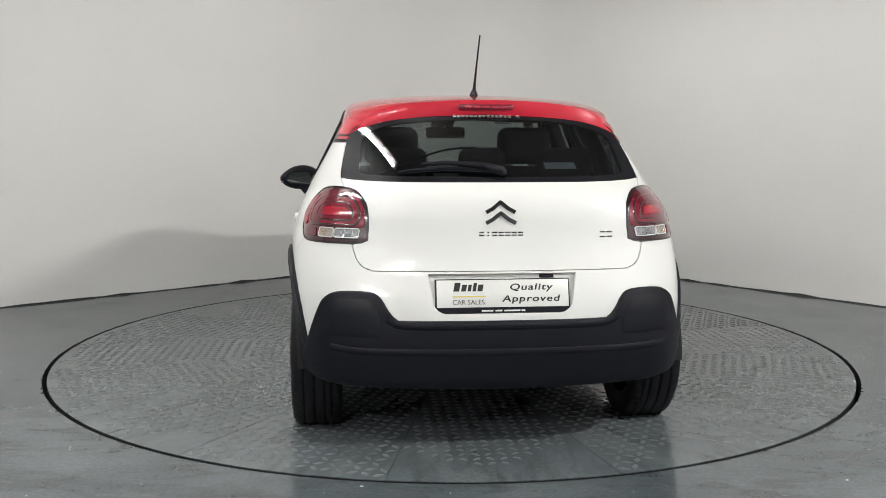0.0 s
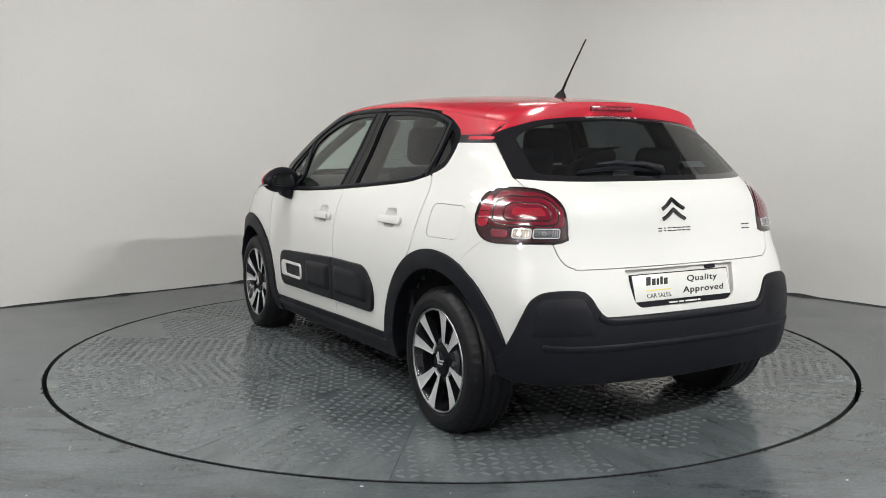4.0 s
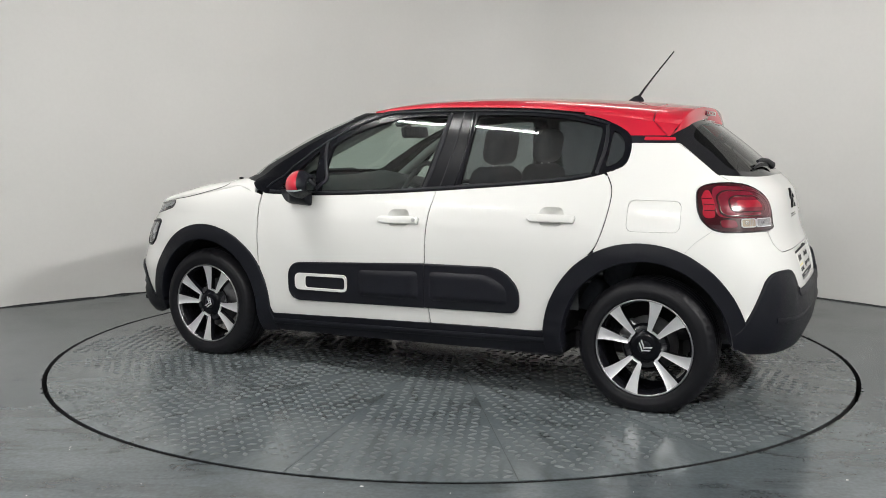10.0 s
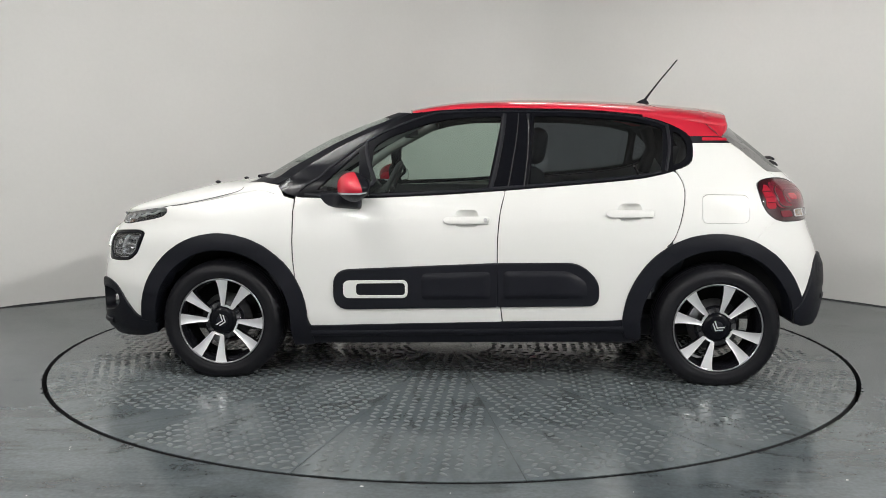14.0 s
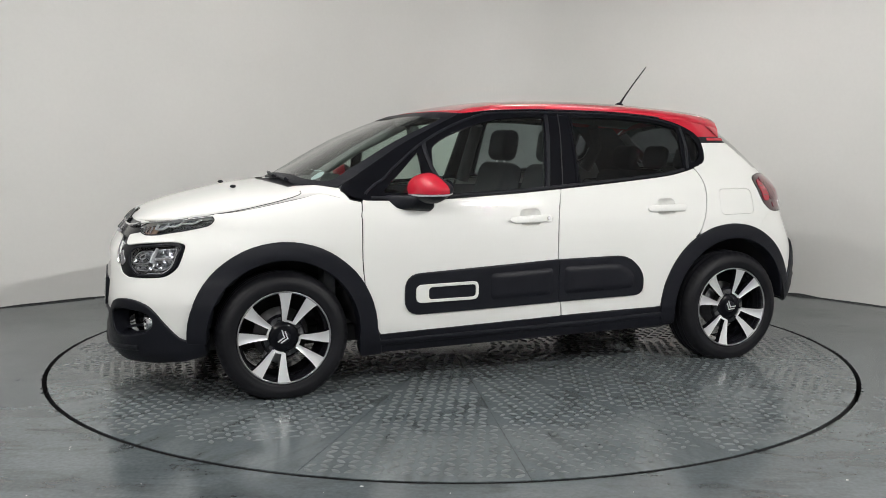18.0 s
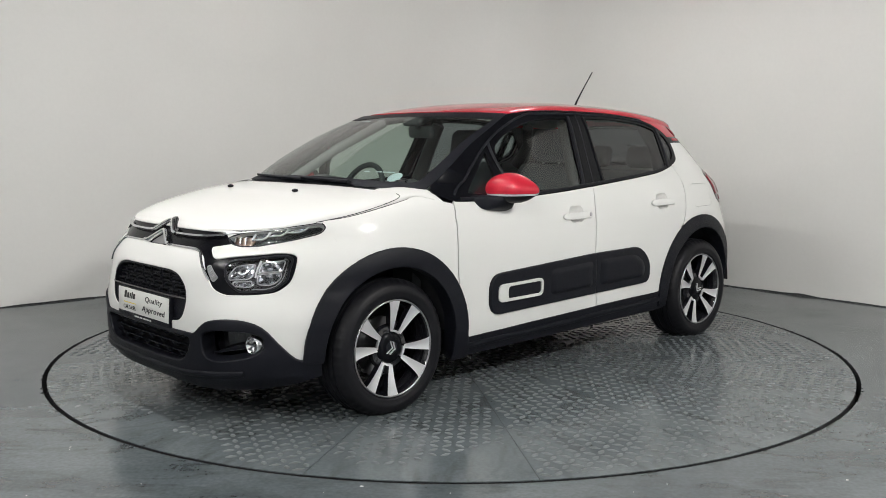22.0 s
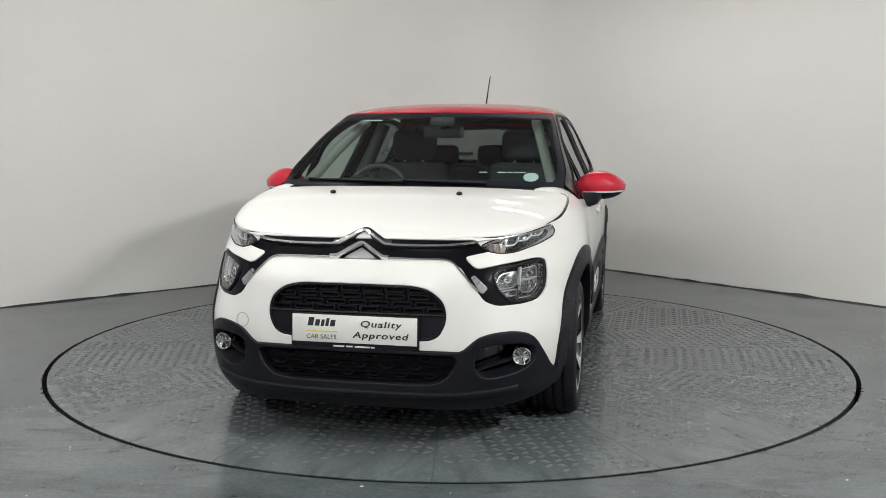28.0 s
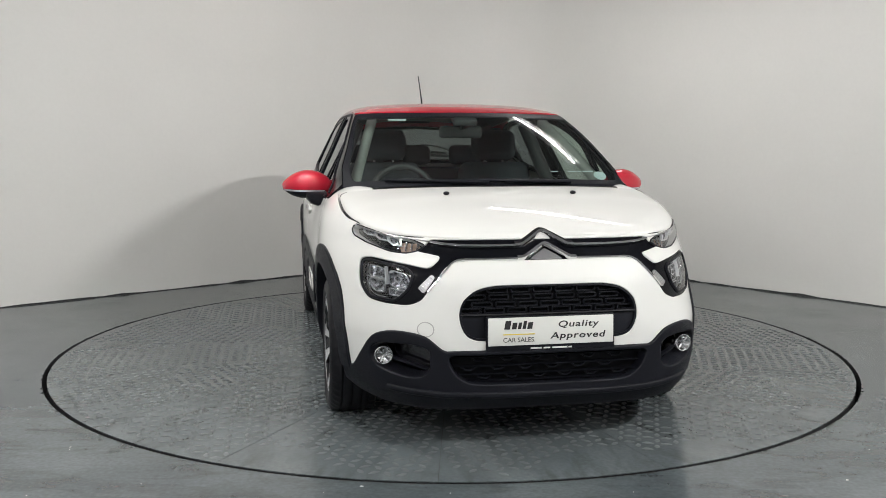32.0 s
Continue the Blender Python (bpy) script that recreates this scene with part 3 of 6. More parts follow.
def at_rear(y, z):
    n, W = float(NR(z)), float(HALF(z))
    q = min(abs(y) / W, 0.9999)
    return math.atan2(q, -(1 - q ** n) ** (1 / n)) if y >= 0 else 2 * math.pi - math.atan2(q, -(1 - q ** n) ** (1 / n))


def side(points, step=0.03):
    return [(at_side(x, z), z) for x, z in dense(points, step)]


def fore(points, step=0.03):
    return [(at_front(y, z), z) for y, z in dense(points, step)]


def aft(points, step=0.03):
    return [(at_rear(y, z), z) for y, z in dense(points, step)]


# bonnet
HOOD_MID = spline([(1.05, 1.04), (1.27, 1.016), (1.43, 0.995), (1.52, 0.975), (1.65, 0.946), (1.75, 0.919), (1.83, 0.893), (1.88, 0.872), (1.91, 0.860), (1.93, 0.842)])
HOOD_EDGE = spline([(1.05, 0.985), (1.2, 0.955), (1.45, 0.906), (1.59, 0.886), (1.70, 0.868), (1.80, 0.856), (1.88, 0.850), (1.93, 0.845)])


def hood(x, q):
    """q runs from -1 at the right edge to 1 at the left."""
    x, q = np.asarray(x, float), np.asarray(q, float)
    ze = HOOD_EDGE(x)
    L, W, n = NOSE(ze), HALF(ze), NF(ze)
    ye = W * np.maximum(1 - np.minimum(x / np.maximum(L, 0.1), 1) ** n, 1e-5) ** (1 / n)
    p = 2.7
    c, s = np.cos(q * math.pi / 2), np.sin(q * math.pi / 2)
    r = (np.abs(c) ** p + np.abs(s) ** p) ** (-1 / p)
    return np.stack([x, ye * r * s, ze + (HOOD_MID(x) - ze) * r * c], -1)


# roof
ROOF_MID = spline([(-1.60, 1.362), (-1.5, 1.385), (-1.3, 1.418), (-1.0, 1.444), (-0.7, 1.460), (-0.38, 1.468), (0.0, 1.457), (0.2, 1.432), (0.34, 1.398), (0.40, 1.380)])
ROOF_EDGE = spline([(-1.60, 1.28), (-1.45, 1.30), (-1.25, 1.325), (-0.987, 1.362), (-0.564, 1.398), (-0.129, 1.406), (0.15, 1.394), (0.26, 1.38), (0.40, 1.372)])


def roof(x, q):
    x, q = np.asarray(x, float), np.asarray(q, float)
    ze = ROOF_EDGE(x)
    L = np.where(x > 0, NOSE(ze), TAIL(ze) + 0.03)
    W, n = HALF(ze), np.where(x > 0, NF(ze), NR(ze))
    ye = W * np.maximum(1 - np.minimum(np.abs(x) / L, 1) ** n, 1e-5) ** (1 / n)
    p = 2.3
    c, s = np.cos(q * math.pi / 2), np.sin(q * math.pi / 2)
    r = (np.abs(c) ** p + np.abs(s) ** p) ** (-1 / p)
    return np.stack([x, ye * r * s, ze + (ROOF_MID(x) - ze) * r * c], -1)


def bead(name, path, fn, w, h, mat, parent, off=0.0, mirror=False, closed=False, label="", base=0.004, step=0.02):
    """A narrow moulding of width w and height h that follows a path on a surface."""
    pts = dense(path if closed else list(path) + [path[-1]], step)
    if not closed:
        pts = dense(path, step)
        n_back = max(1, int(math.hypot(path[-1][0] - path[0][0], path[-1][1] - path[0][1]) / step + 0.5))
        pts = pts[:len(pts) - n_back] + [path[-1]]
    a, b = np.array([p[0] for p in pts]), np.array([p[1] for p in pts])
    P, N = fn(a, b), surface_normals(fn, a, b)
    n = len(pts)
    if closed:
        T = np.roll(P, -1, 0) - np.roll(P, 1, 0)
    else:
        T = np.gradient(P, axis=0)
    T /= np.maximum(np.linalg.norm(T, axis=1), 1e-9)[:, None]
    S = np.cross(N, T)
    sec = [(-0.5, -base), (-0.5, h * 0.55), (-0.32, h), (0.32, h), (0.5, h * 0.55), (0.5, -base)]
    k = len(sec)
    verts = []
    for i in range(n):
        verts += [tuple(P[i] + S[i] * u * w + N[i] * (v + off)) for u, v in sec]
    faces = []
    for i in range(n if closed else n - 1):
        j = (i + 1) % n
        faces += [(i * k + p, j * k + p, j * k + (p + 1) % k, i * k + (p + 1) % k) for p in range(k)]
    if not closed:
        faces += [tuple(range(k)), tuple(range((n - 1) * k, n * k))[::-1]]
    if mirror:
        verts = [(x, -y, z) for x, y, z in verts]
        faces = [f[::-1] for f in faces]
    bm = bmesh.new()
    vs = [bm.verts.new(v) for v in verts]
    for f in faces:
        bm.faces.new([vs[i] for i in f])
    return part(name, bm, mat, parent, label, smooth=50)


def both(poly, rear=False):
    """Closes a left-hand outline, given from the centre line round and back to it, with its mirror image."""
    return list(poly) + [((2 * math.pi - a) if rear else -a, z) for a, z in reversed(poly)]


def curve(points, steps=5):
    return smooth_line(points, steps)


def arc(cx, cz, r, a0, a1, n=24):
    return [(cx + r * math.cos(radians(a0 + (a1 - a0) * i / n)), cz + r * math.sin(radians(a0 + (a1 - a0) * i / n))) for i in range(n + 1)]


def grid_panel(name, fn, us, vs, mat, parent, label="", thick=0.02, flip=False, off=0.0):
    """A structured panel: rows of (u(v), v)."""
    nv, nu = len(vs), len(us[0])
    A = np.array(us).ravel()
    B = np.repeat(np.array(vs), nu)
    P, N = fn(A, B), surface_normals(fn, A, B)
    P = P + N * off
    verts, norms = list(map(tuple, P)), list(map(tuple, N))
    faces = [(j * nu + i, j * nu + i + 1, (j + 1) * nu + i + 1, (j + 1) * nu + i) for j in range(nv - 1) for i in range(nu - 1)]
    edge = [j * nu for j in range(nv)] + [(nv - 1) * nu + i for i in range(1, nu)] + [j * nu + nu - 1 for j in range(nv - 2, -1, -1)] + [i for i in range(nu - 2, 0, -1)]
    if thick:
        k = len(verts)
        verts += [tuple(P[e] - N[e] * thick) for e in edge]
        norms += [tuple(N[e]) for e in edge]
        m = len(edge)
        faces += [(edge[i], edge[(i + 1) % m], k + (i + 1) % m, k + i) for i in range(m)]
    return link_mesh(name, verts, faces, mat, parent, label, True, norms)


def letters(text, size, mat, parent, m, depth=0.0006, name="lettering", shear=0.0, bold=0.0, spread=1.0):
    cu = bpy.data.curves.new(name, "FONT")
    cu.body, cu.size, cu.extrude, cu.shear = text, size, depth, shear
    cu.offset, cu.space_character = bold, spread
    cu.align_x, cu.align_y = "CENTER", "CENTER"
    tmp = bpy.data.objects.new("tmp", cu)
    me = bpy.data.meshes.new_from_object(tmp)
    bpy.data.objects.remove(tmp)
    me.materials.clear()
    me.materials.append(mat)
    ob = new(name, me)
    ob.parent = parent
    ob.matrix_local = m
    return ob


def loft_tube(name, path, radii, mat, parent, seg=10, label=""):
    """A tapered round rod along a list of points."""
    bm = bmesh.new()
    rings = []
    for i, (p, r) in enumerate(zip(path, radii)):
        p = Vector(p)
        t = (Vector(path[min(i + 1, len(path) - 1)]) - Vector(path[max(i - 1, 0)])).normalized()
        u = t.orthogonal().normalized() if i == 0 else (u - t * u.dot(t)).normalized()
        v = t.cross(u)
        rings.append([bm.verts.new(p + (u * math.cos(2 * math.pi * k / seg) + v * math.sin(2 * math.pi * k / seg)) * r) for k in range(seg)])
    for a, b in zip(rings, rings[1:]):
        for k in range(seg):
            bm.faces.new((a[k], a[(k + 1) % seg], b[(k + 1) % seg], b[k]))
    bm.faces.new(rings[0][::-1]), bm.faces.new(rings[-1])
    return part(name, bm, mat, parent, label, smooth=50)


# outlines shared by neighbouring panels, in the flank's x and z
FA, RA = (1.265, 0.312), (-1.262, 0.314)          # wheel-arch centres
FA_OUT, FA_IN, RA_OUT, RA_IN = 0.445, 0.366, 0.468, 0.386
BELT = [(0.875, 0.955), (0.83, 0.946), (0.52, 0.945), (0.10, 0.965), (-0.19, 0.986), (-0.55, 1.016), (-0.85, 1.045), (-0.98, 1.069), (-1.06, 1.090), (-1.115, 1.113), (-1.140, 1.140), (-1.149, 1.190), (-1.147, 1.228)]
CPILLAR = [(-1.147, 1.228), (-1.135, 1.262), (-1.098, 1.293), (-1.0, 1.338), (-0.85, 1.37), (-0.56, 1.39), (-0.13, 1.400), (0.13, 1.394), (0.245, 1.383)]
BUMPER_REAR = [(2.352, 0.388), (2.366, 0.41), (2.388, 0.47), (2.43, 0.585), (2.455, 0.628), (2.50, 0.65), (2.595, 0.65), (2.63, 0.63), (2.655, 0.585), (2.685, 0.552), (2.74, 0.543), (math.pi, 0.541)]
BUMPER_FRONT = [(0.0, 0.412), (0.40, 0.412), (0.468, 0.413), (0.505, 0.44), (0.54, 0.468), (0.60, 0.483), (0.67, 0.481), (0.725, 0.452), (0.765, 0.378), (0.80, 0.312), (0.828, 0.297), (0.845, 0.294)]
LAMP_REAR = [(2.306, 0.935), (2.311, 0.985), (2.328, 1.022), (2.362, 1.042), (2.42, 1.048), (2.495, 1.036), (2.549, 0.990), (2.573, 0.93), (2.580, 0.872), (2.568, 0.846), (2.40, 0.838), (2.344, 0.845), (2.318, 0.88)]
LAMP_TOP = [(0.524, 0.820), (0.556, 0.797), (0.60, 0.787), (0.658, 0.790), (0.750, 0.815), (0.806, 0.838), (0.816, 0.862), (0.800, 0.883), (0.745, 0.871), (0.677, 0.854), (0.58, 0.843)]
LAMP_LOW = [(0.578, 0.712), (0.600, 0.733), (0.747, 0.752), (0.767, 0.738), (0.770, 0.65), (0.740, 0.607), (0.647, 0.604), (0.600, 0.65)]
# black mask: grille band between the lamps with the arms that run down into the lower lamps
MASK = [(0.0, 0.846), (0.40, 0.846), (0.508, 0.846), (0.53, 0.817), (0.572, 0.797), (0.475, 0.779), (0.482, 0.768), (0.518, 0.737), (0.604, 0.752), (0.736, 0.767), (0.776, 0.755), (0.785, 0.69), (0.779, 0.635), (0.750, 0.595), (0.69, 0.587), (0.60, 0.587), (0.55, 0.608), (0.496, 0.686), (0.451, 0.742), (0.412, 0.757), (0.36, 0.762), (0.0, 0.762)]
GRILLE = [(0.0, 0.676), (0.264, 0.676), (0.345, 0.66), (0.40, 0.615), (0.416, 0.565), (0.409, 0.515), (0.385, 0.472), (0.35, 0.455), (0.30, 0.45), (0.0, 0.45)]
LOW_GRILLE = [(0.0, 0.408), (0.44, 0.408), (0.462, 0.39), (0.44, 0.325), (0.39, 0.284), (0.30, 0.276), (0.0, 0.274)]
FOG = [(0.515, 0.423), (0.545, 0.442), (0.60, 0.452), (0.70, 0.446), (0.735, 0.42), (0.738, 0.36), (0.70, 0.325), (0.60, 0.303), (0.545, 0.31), (0.515, 0.345)]


MASK = rounded(MASK, [0] + [0.02] * (len(MASK) - 2) + [0], 3)
GRILLE = rounded(GRILLE, [0] + [0.05] * (len(GRILLE) - 2) + [0], 3)
LOW_GRILLE = rounded(LOW_GRILLE, [0] + [0.03] * (len(LOW_GRILLE) - 2) + [0], 3)
FOG = rounded(FOG, 0.05, 3)
LAMP_LOW = rounded(LAMP_LOW, 0.018, 3)
LAMP_TOP = rounded(LAMP_TOP, 0.012, 3)
BUMPER_FRONT = smooth_line(BUMPER_FRONT, 3)


def inset(poly, d):
    """Moves an outline inwards by d."""
    out = []
    sgn = 1 if area2(poly) > 0 else -1
    n = len(poly)
    for i in range(n):
        p0, p1, p2 = np.array(poly[i - 1]), np.array(poly[i]), np.array(poly[(i + 1) % n])
        t = (p2 - p0) / max(np.linalg.norm(p2 - p0), 1e-9)
        out.append(tuple(p1 + np.array([-t[1], t[0]]) * d * sgn))
    return out


def bowed(panes, across, tilt, curl, way):
    """Gives panes the normals of a sheet that bows evenly across and along; way: 1 faces ahead, -1 astern."""
    for ob in panes:
        ns = []
        for v in ob.data.vertices:
            th, ph = radians(tilt) + curl * (v.co.z - 1.2), across * v.co.y
            ns.append((way * math.cos(th) * math.cos(ph), math.sin(ph), math.sin(th) * math.cos(ph)))
        ob.data.normals_split_custom_set_from_vertices(ns)


def build_glass_house(car):
    # black frame round the side windows, from the windscreen pillar to the rear quarter light
    front = [(0.868, 1.022), (0.862, 1.06), (0.890, 1.2), (0.925, 1.30), (0.945, 1.374)]
    def run(points):
        pts = curve(points, 4)
        return [(at_side(x, z), z) for x, z in pts]
    outline = [(0.93, 1.0)] + run(BELT)[1:] + run(CPILLAR)[1:] + front[::-1]
    quarter_light = side(rounded([(0.775, 0.982), (0.56, 1.185), (0.545, 0.972)], 0.02))
    door_glass = side(rounded([(0.505, 0.968), (0.487, 1.205), (0.40, 1.262), (0.20, 1.335), (0.0, 1.363), (-0.178, 1.364), (-0.105, 0.992)], [0.02, 0.03, 0.12, 0.12, 0.1, 0.02, 0.02]))
    rear_glass = side(rounded([(-0.318, 1.015), (-0.342, 1.366), (-0.6, 1.363), (-0.85, 1.342), (-1.005, 1.303), (-0.985, 1.085), (-0.93, 1.068), (-0.62, 1.037)], [0.02, 0.02, 0.1, 0.1, 0.03, 0.03, 0.1, 0.1]))
    rear_light = side(rounded([(-1.038, 1.115), (-1.05, 1.292), (-1.09, 1.272), (-1.118, 1.228), (-1.119, 1.162), (-1.078, 1.124)], [0.015, 0.02, 0.03, 0.03, 0.025, 0.02]))
    for mir in (False, True):
        patch("window_surround", outline, low, BLACK_SATIN, car, "black gloss window surround and pillars", [quarter_light, door_glass, rear_glass, rear_light], step=0.04, proud=0.0, thick=0.02, edge=0.002, mirror=mir)
        for nm, pl, mt in (("quarter_light", quarter_light, GLASS), ("door_window", door_glass, GLASS), ("rear_door_window", rear_glass, GLASS_DARK), ("rear_quarter_light", rear_light, GLASS_DARK)):
            ob = patch(nm, pl, low, mt, car, step=0.05, proud=-0.006, thick=0, mirror=mir)
        # rubber seal along the waist, upright bars of the door frames
        bead("waist_seal", [(at_side(x, z + 0.012), z + 0.012) for x, z in curve(BELT[1:8], 4)], low, 0.016, 0.006, BLACK_PLASTIC, car, mirror=mir)
        bead("door_frame_bar", [(at_side(-0.19, 1.375), 1.375), (at_side(-0.118, 0.985), 0.985)], low, 0.02, 0.004, BLACK_PLASTIC, car, off=0.0, mirror=mir)
        bead("door_frame_bar", [(at_side(-0.318, 1.375), 1.375), (at_side(-0.295, 1.0), 1.0)], low, 0.02, 0.005, BLACK_SATIN, car, mirror=mir)
        bead("door_gap", [(at_side(-0.262, 1.385), 1.385), (at_side(-0.235, 1.15), 1.15), (at_side(-0.205, 0.99), 0.99)], low, 0.006, 0.0015, DARK, car, mirror=mir)
        bead("window_channel", [(at_side(-1.022, 1.31), 1.31), (at_side(-1.005, 1.085), 1.085)], low, 0.016, 0.006, BLACK_PLASTIC, car, mirror=mir)
        bead("window_channel", [(at_side(0.522, 1.225), 1.225), (at_side(0.535, 0.965), 0.965)], low, 0.02, 0.006, BLACK_PLASTIC, car, mirror=mir)
        bead("frame_moulding", [(at_side(x, z), z) for x, z in curve([(0.86, 0.975), (0.52, 1.232), (0.22, 1.362), (0.02, 1.383), (-0.5, 1.383), (-0.85, 1.358), (-1.03, 1.312)], 4)], low, 0.012, 0.006, BLACK_PLASTIC, car, mirror=mir)
    # windscreen with its black printed border
    ws = curve([(0.0, 1.036), (0.35, 1.034), (0.62, 1.028), (0.862, 1.018)], 4) + curve([(0.858, 1.06), (0.886, 1.2), (0.921, 1.30), (0.938, 1.372), (0.90, 1.381), (0.74, 1.388), (0.4, 1.395), (0.0, 1.398)], 4)
    pane = rounded([(0.0, 1.055), (0.35, 1.053), (0.62, 1.046), (0.795, 1.038), (0.832, 1.2), (0.878, 1.358), (0.4, 1.374), (0.0, 1.376)], [0, 0.1, 0.1, 0.03, 0.1, 0.03, 0.1, 0])
    ws_edge = patch("windscreen_border", both(ws), low, BLACK_PLASTIC, car, "black printed windscreen border", [both(pane)], step=0.05, proud=-0.004, thick=0.01, edge=0.002)
    ws_pane = patch("windscreen", both(pane), low, GLASS, car, "clear laminated windscreen", step=0.06, proud=-0.005, thick=0)
    # the pane bows evenly from side to side
    bowed((ws_pane, ws_edge), 0.4, 60.0, 0.5, 1)
    # rear screen
    rg = curve([(math.pi, 1.073), (2.7, 1.074), (2.5, 1.08), (2.415, 1.086)], 4) + curve([(2.402, 1.11), (2.382, 1.18), (2.362, 1.255), (2.40, 1.276), (2.47, 1.298), (2.586, 1.322), (2.8, 1.338), (math.pi, 1.346)], 4)
    rp = rounded([(math.pi, 1.090), (2.7, 1.091), (2.485, 1.100), (2.445, 1.255), (2.52, 1.293), (2.62, 1.312), (2.8, 1.324), (math.pi, 1.332)], [0, 0.1, 0.03, 0.03, 0.1, 0.1, 0.1, 0])
    rs_edge = patch("rear_screen_border", both(rg, True), low, BLACK_GLOSS, car, "black printed rear screen border", [both(rp, True)], step=0.05, proud=0.0, thick=0.01, edge=0.002)
    rs_pane = patch("rear_screen", both(rp, True), low, GLASS_REAR, car, "dark tinted rear screen", step=0.06, proud=-0.001, thick=0)
    bowed((rs_pane, rs_edge), 0.7, 43.2, 0.0, -1)
    bead("heater_cable", curve([(2.55, 1.115), (2.68, 1.16), (2.85, 1.21), (3.05, 1.225)], 6), low, 0.006, 0.002, BLACK_PLASTIC, car, off=-0.02)


def run(points, steps=4):
    return [(at_side(x, z), z) for x, z in curve(points, steps)]


def build_panels(car):
    # bonnet
    vs = np.linspace(-1, 1, 57)
    us = []
    for q in vs:
        xr = 1.245 - 0.175 * abs(q) ** 2.2
        us.append(np.concatenate([np.linspace(xr, 1.78, 30)[:-1], np.linspace(1.78, 1.915, 22)]))
    grid_panel("bonnet", hood, us, vs, WHITE, car, "white bonnet")
    for y in (0.295, -0.3):
        bm = bmesh.new()
        bmesh.ops.create_uvsphere(bm, u_segments=12, v_segments=8, radius=0.011)
        bmesh.ops.scale(bm, vec=(1.5, 1.3, 0.8), verts=bm.verts)
        bmesh.ops.translate(bm, vec=(1.432, y, 1.0), verts=bm.verts)
        part("washer_nozzle", bm, BLACK_PLASTIC, car)
    for sgn in (1, -1):
        bead("bonnet_gap", [(x, sgn * q) for x, q in curve([(1.60, 0.995), (1.44, 0.972), (1.29, 0.935), (1.205, 0.885), (1.168, 0.81), (1.166, 0.71)], 5)], hood, 0.0034, 0.0008, JOINT, car, off=0.0009, step=0.008)
    # cowl below the windscreen
    cs, cus = np.linspace(-0.55, 0.55, 31), []
    for q in cs:
        xr = 1.245 - 0.175 * abs(q) ** 2.2
        cus.append(np.linspace(xr - 0.20, xr - 0.006, 8))
    grid_panel("scuttle_panel", hood, cus, cs, BLACK_PLASTIC, car, "black plastic scuttle panel", thick=0.02, off=-0.012)
    for mir in (False, True):
        # wing
        wing = run([(1.572, 0.8895), (1.45, 0.9042), (1.2, 0.9528), (1.12, 0.9705), (1.075, 0.980), (1.0, 0.964), (0.935, 0.949), (0.885, 0.938)], 3)
        wing += run([(0.884, 0.93), (0.8905, 0.80), (0.8905, 0.643), (0.878, 0.53), (0.862, 0.46)], 3)
        wing += [(at_side(x, z), z) for x, z in arc(*FA, FA_OUT - 0.02, 162, 62, 20)]
        wing += run([(1.49, 0.712), (1.535, 0.80), (1.572, 0.86)], 3)
        patch("wing", wing, low, WHITE, car, "white front wing", step=0.04, edge=0.0004, mirror=mir)
        # front door
        cupf = side(rounded([(0.062, 0.838), (0.05, 0.888), (-0.055, 0.89), (-0.067, 0.84), (-0.05, 0.802), (0.045, 0.80)], 0.025), 0.012)
        door = run([(0.873, 0.952), (0.83, 0.944), (0.52, 0.943), (0.10, 0.963), (-0.19, 0.984)], 4)
        door += run([(-0.192, 0.975), (-0.168, 0.88), (-0.156, 0.75), (-0.156, 0.60), (-0.168, 0.45), (-0.183, 0.325)], 3) + run([(-0.18, 0.322), (0.3, 0.306), (0.795, 0.288)], 3)
        door += run([(0.805, 0.30), (0.838, 0.40), (0.868, 0.50), (0.8835, 0.643), (0.8835, 0.80), (0.876, 0.94)], 3)
        d = patch("front_door", door, low, WHITE, car, "white front door", [cupf], step=0.045, edge=0.0004, mirror=mir)
        cupr = side(rounded([(-0.752, 0.872), (-0.765, 0.925), (-0.87, 0.927), (-0.882, 0.876), (-0.865, 0.838), (-0.77, 0.835)], 0.025), 0.012)
        rdoor = run([(-0.197, 0.984), (-0.55, 1.014), (-0.85, 1.043), (-0.98, 1.067), (-1.04, 1.083)], 4)
        rdoor += run([(-1.058, 1.072), (-1.084, 1.02), (-1.087, 0.95), (-1.066, 0.84), (-1.035, 0.755), (-1.0, 0.715)], 3)
        rdoor += [(at_side(x, z), z) for x, z in arc(*RA, RA_OUT - 0.015, 57, 2, 14)]
        rdoor += run([(-0.80, 0.345), (-0.745, 0.336), (-0.5, 0.332), (-0.19, 0.3235)], 3) + run([(-0.1885, 0.335), (-0.174, 0.45), (-0.162, 0.60), (-0.162, 0.75), (-0.174, 0.88)], 3)
        patch("rear_door", rdoor, low, WHITE, car, "white rear door", [cupr], step=0.045, edge=0.0004, mirror=mir)
        for nm, x0, z0 in (("front", 0.0, 0.836), ("rear", -0.815, 0.873)):
            cup = cupf if nm == "front" else cupr
            patch("handle_recess", cup, low, WHITE, car, step=0.015, proud=-0.001, thick=0, bulge=-0.034, reach=0.03, mirror=mir)
            hb = rounded([(x0 + 0.118, z0 - 0.004), (x0 + 0.10, z0 + 0.012), (x0 - 0.10, z0 + 0.016), (x0 - 0.12, z0 + 0.010), (x0 - 0.115, z0 - 0.014), (x0 + 0.09, z0 - 0.017)], 0.012)
            h = patch("door_handle", side(hb, 0.012), low, WHITE, car, "white door handle", step=0.012, proud=0.015, thick=0.025, edge=0.005, bulge=0.007, mirror=mir)
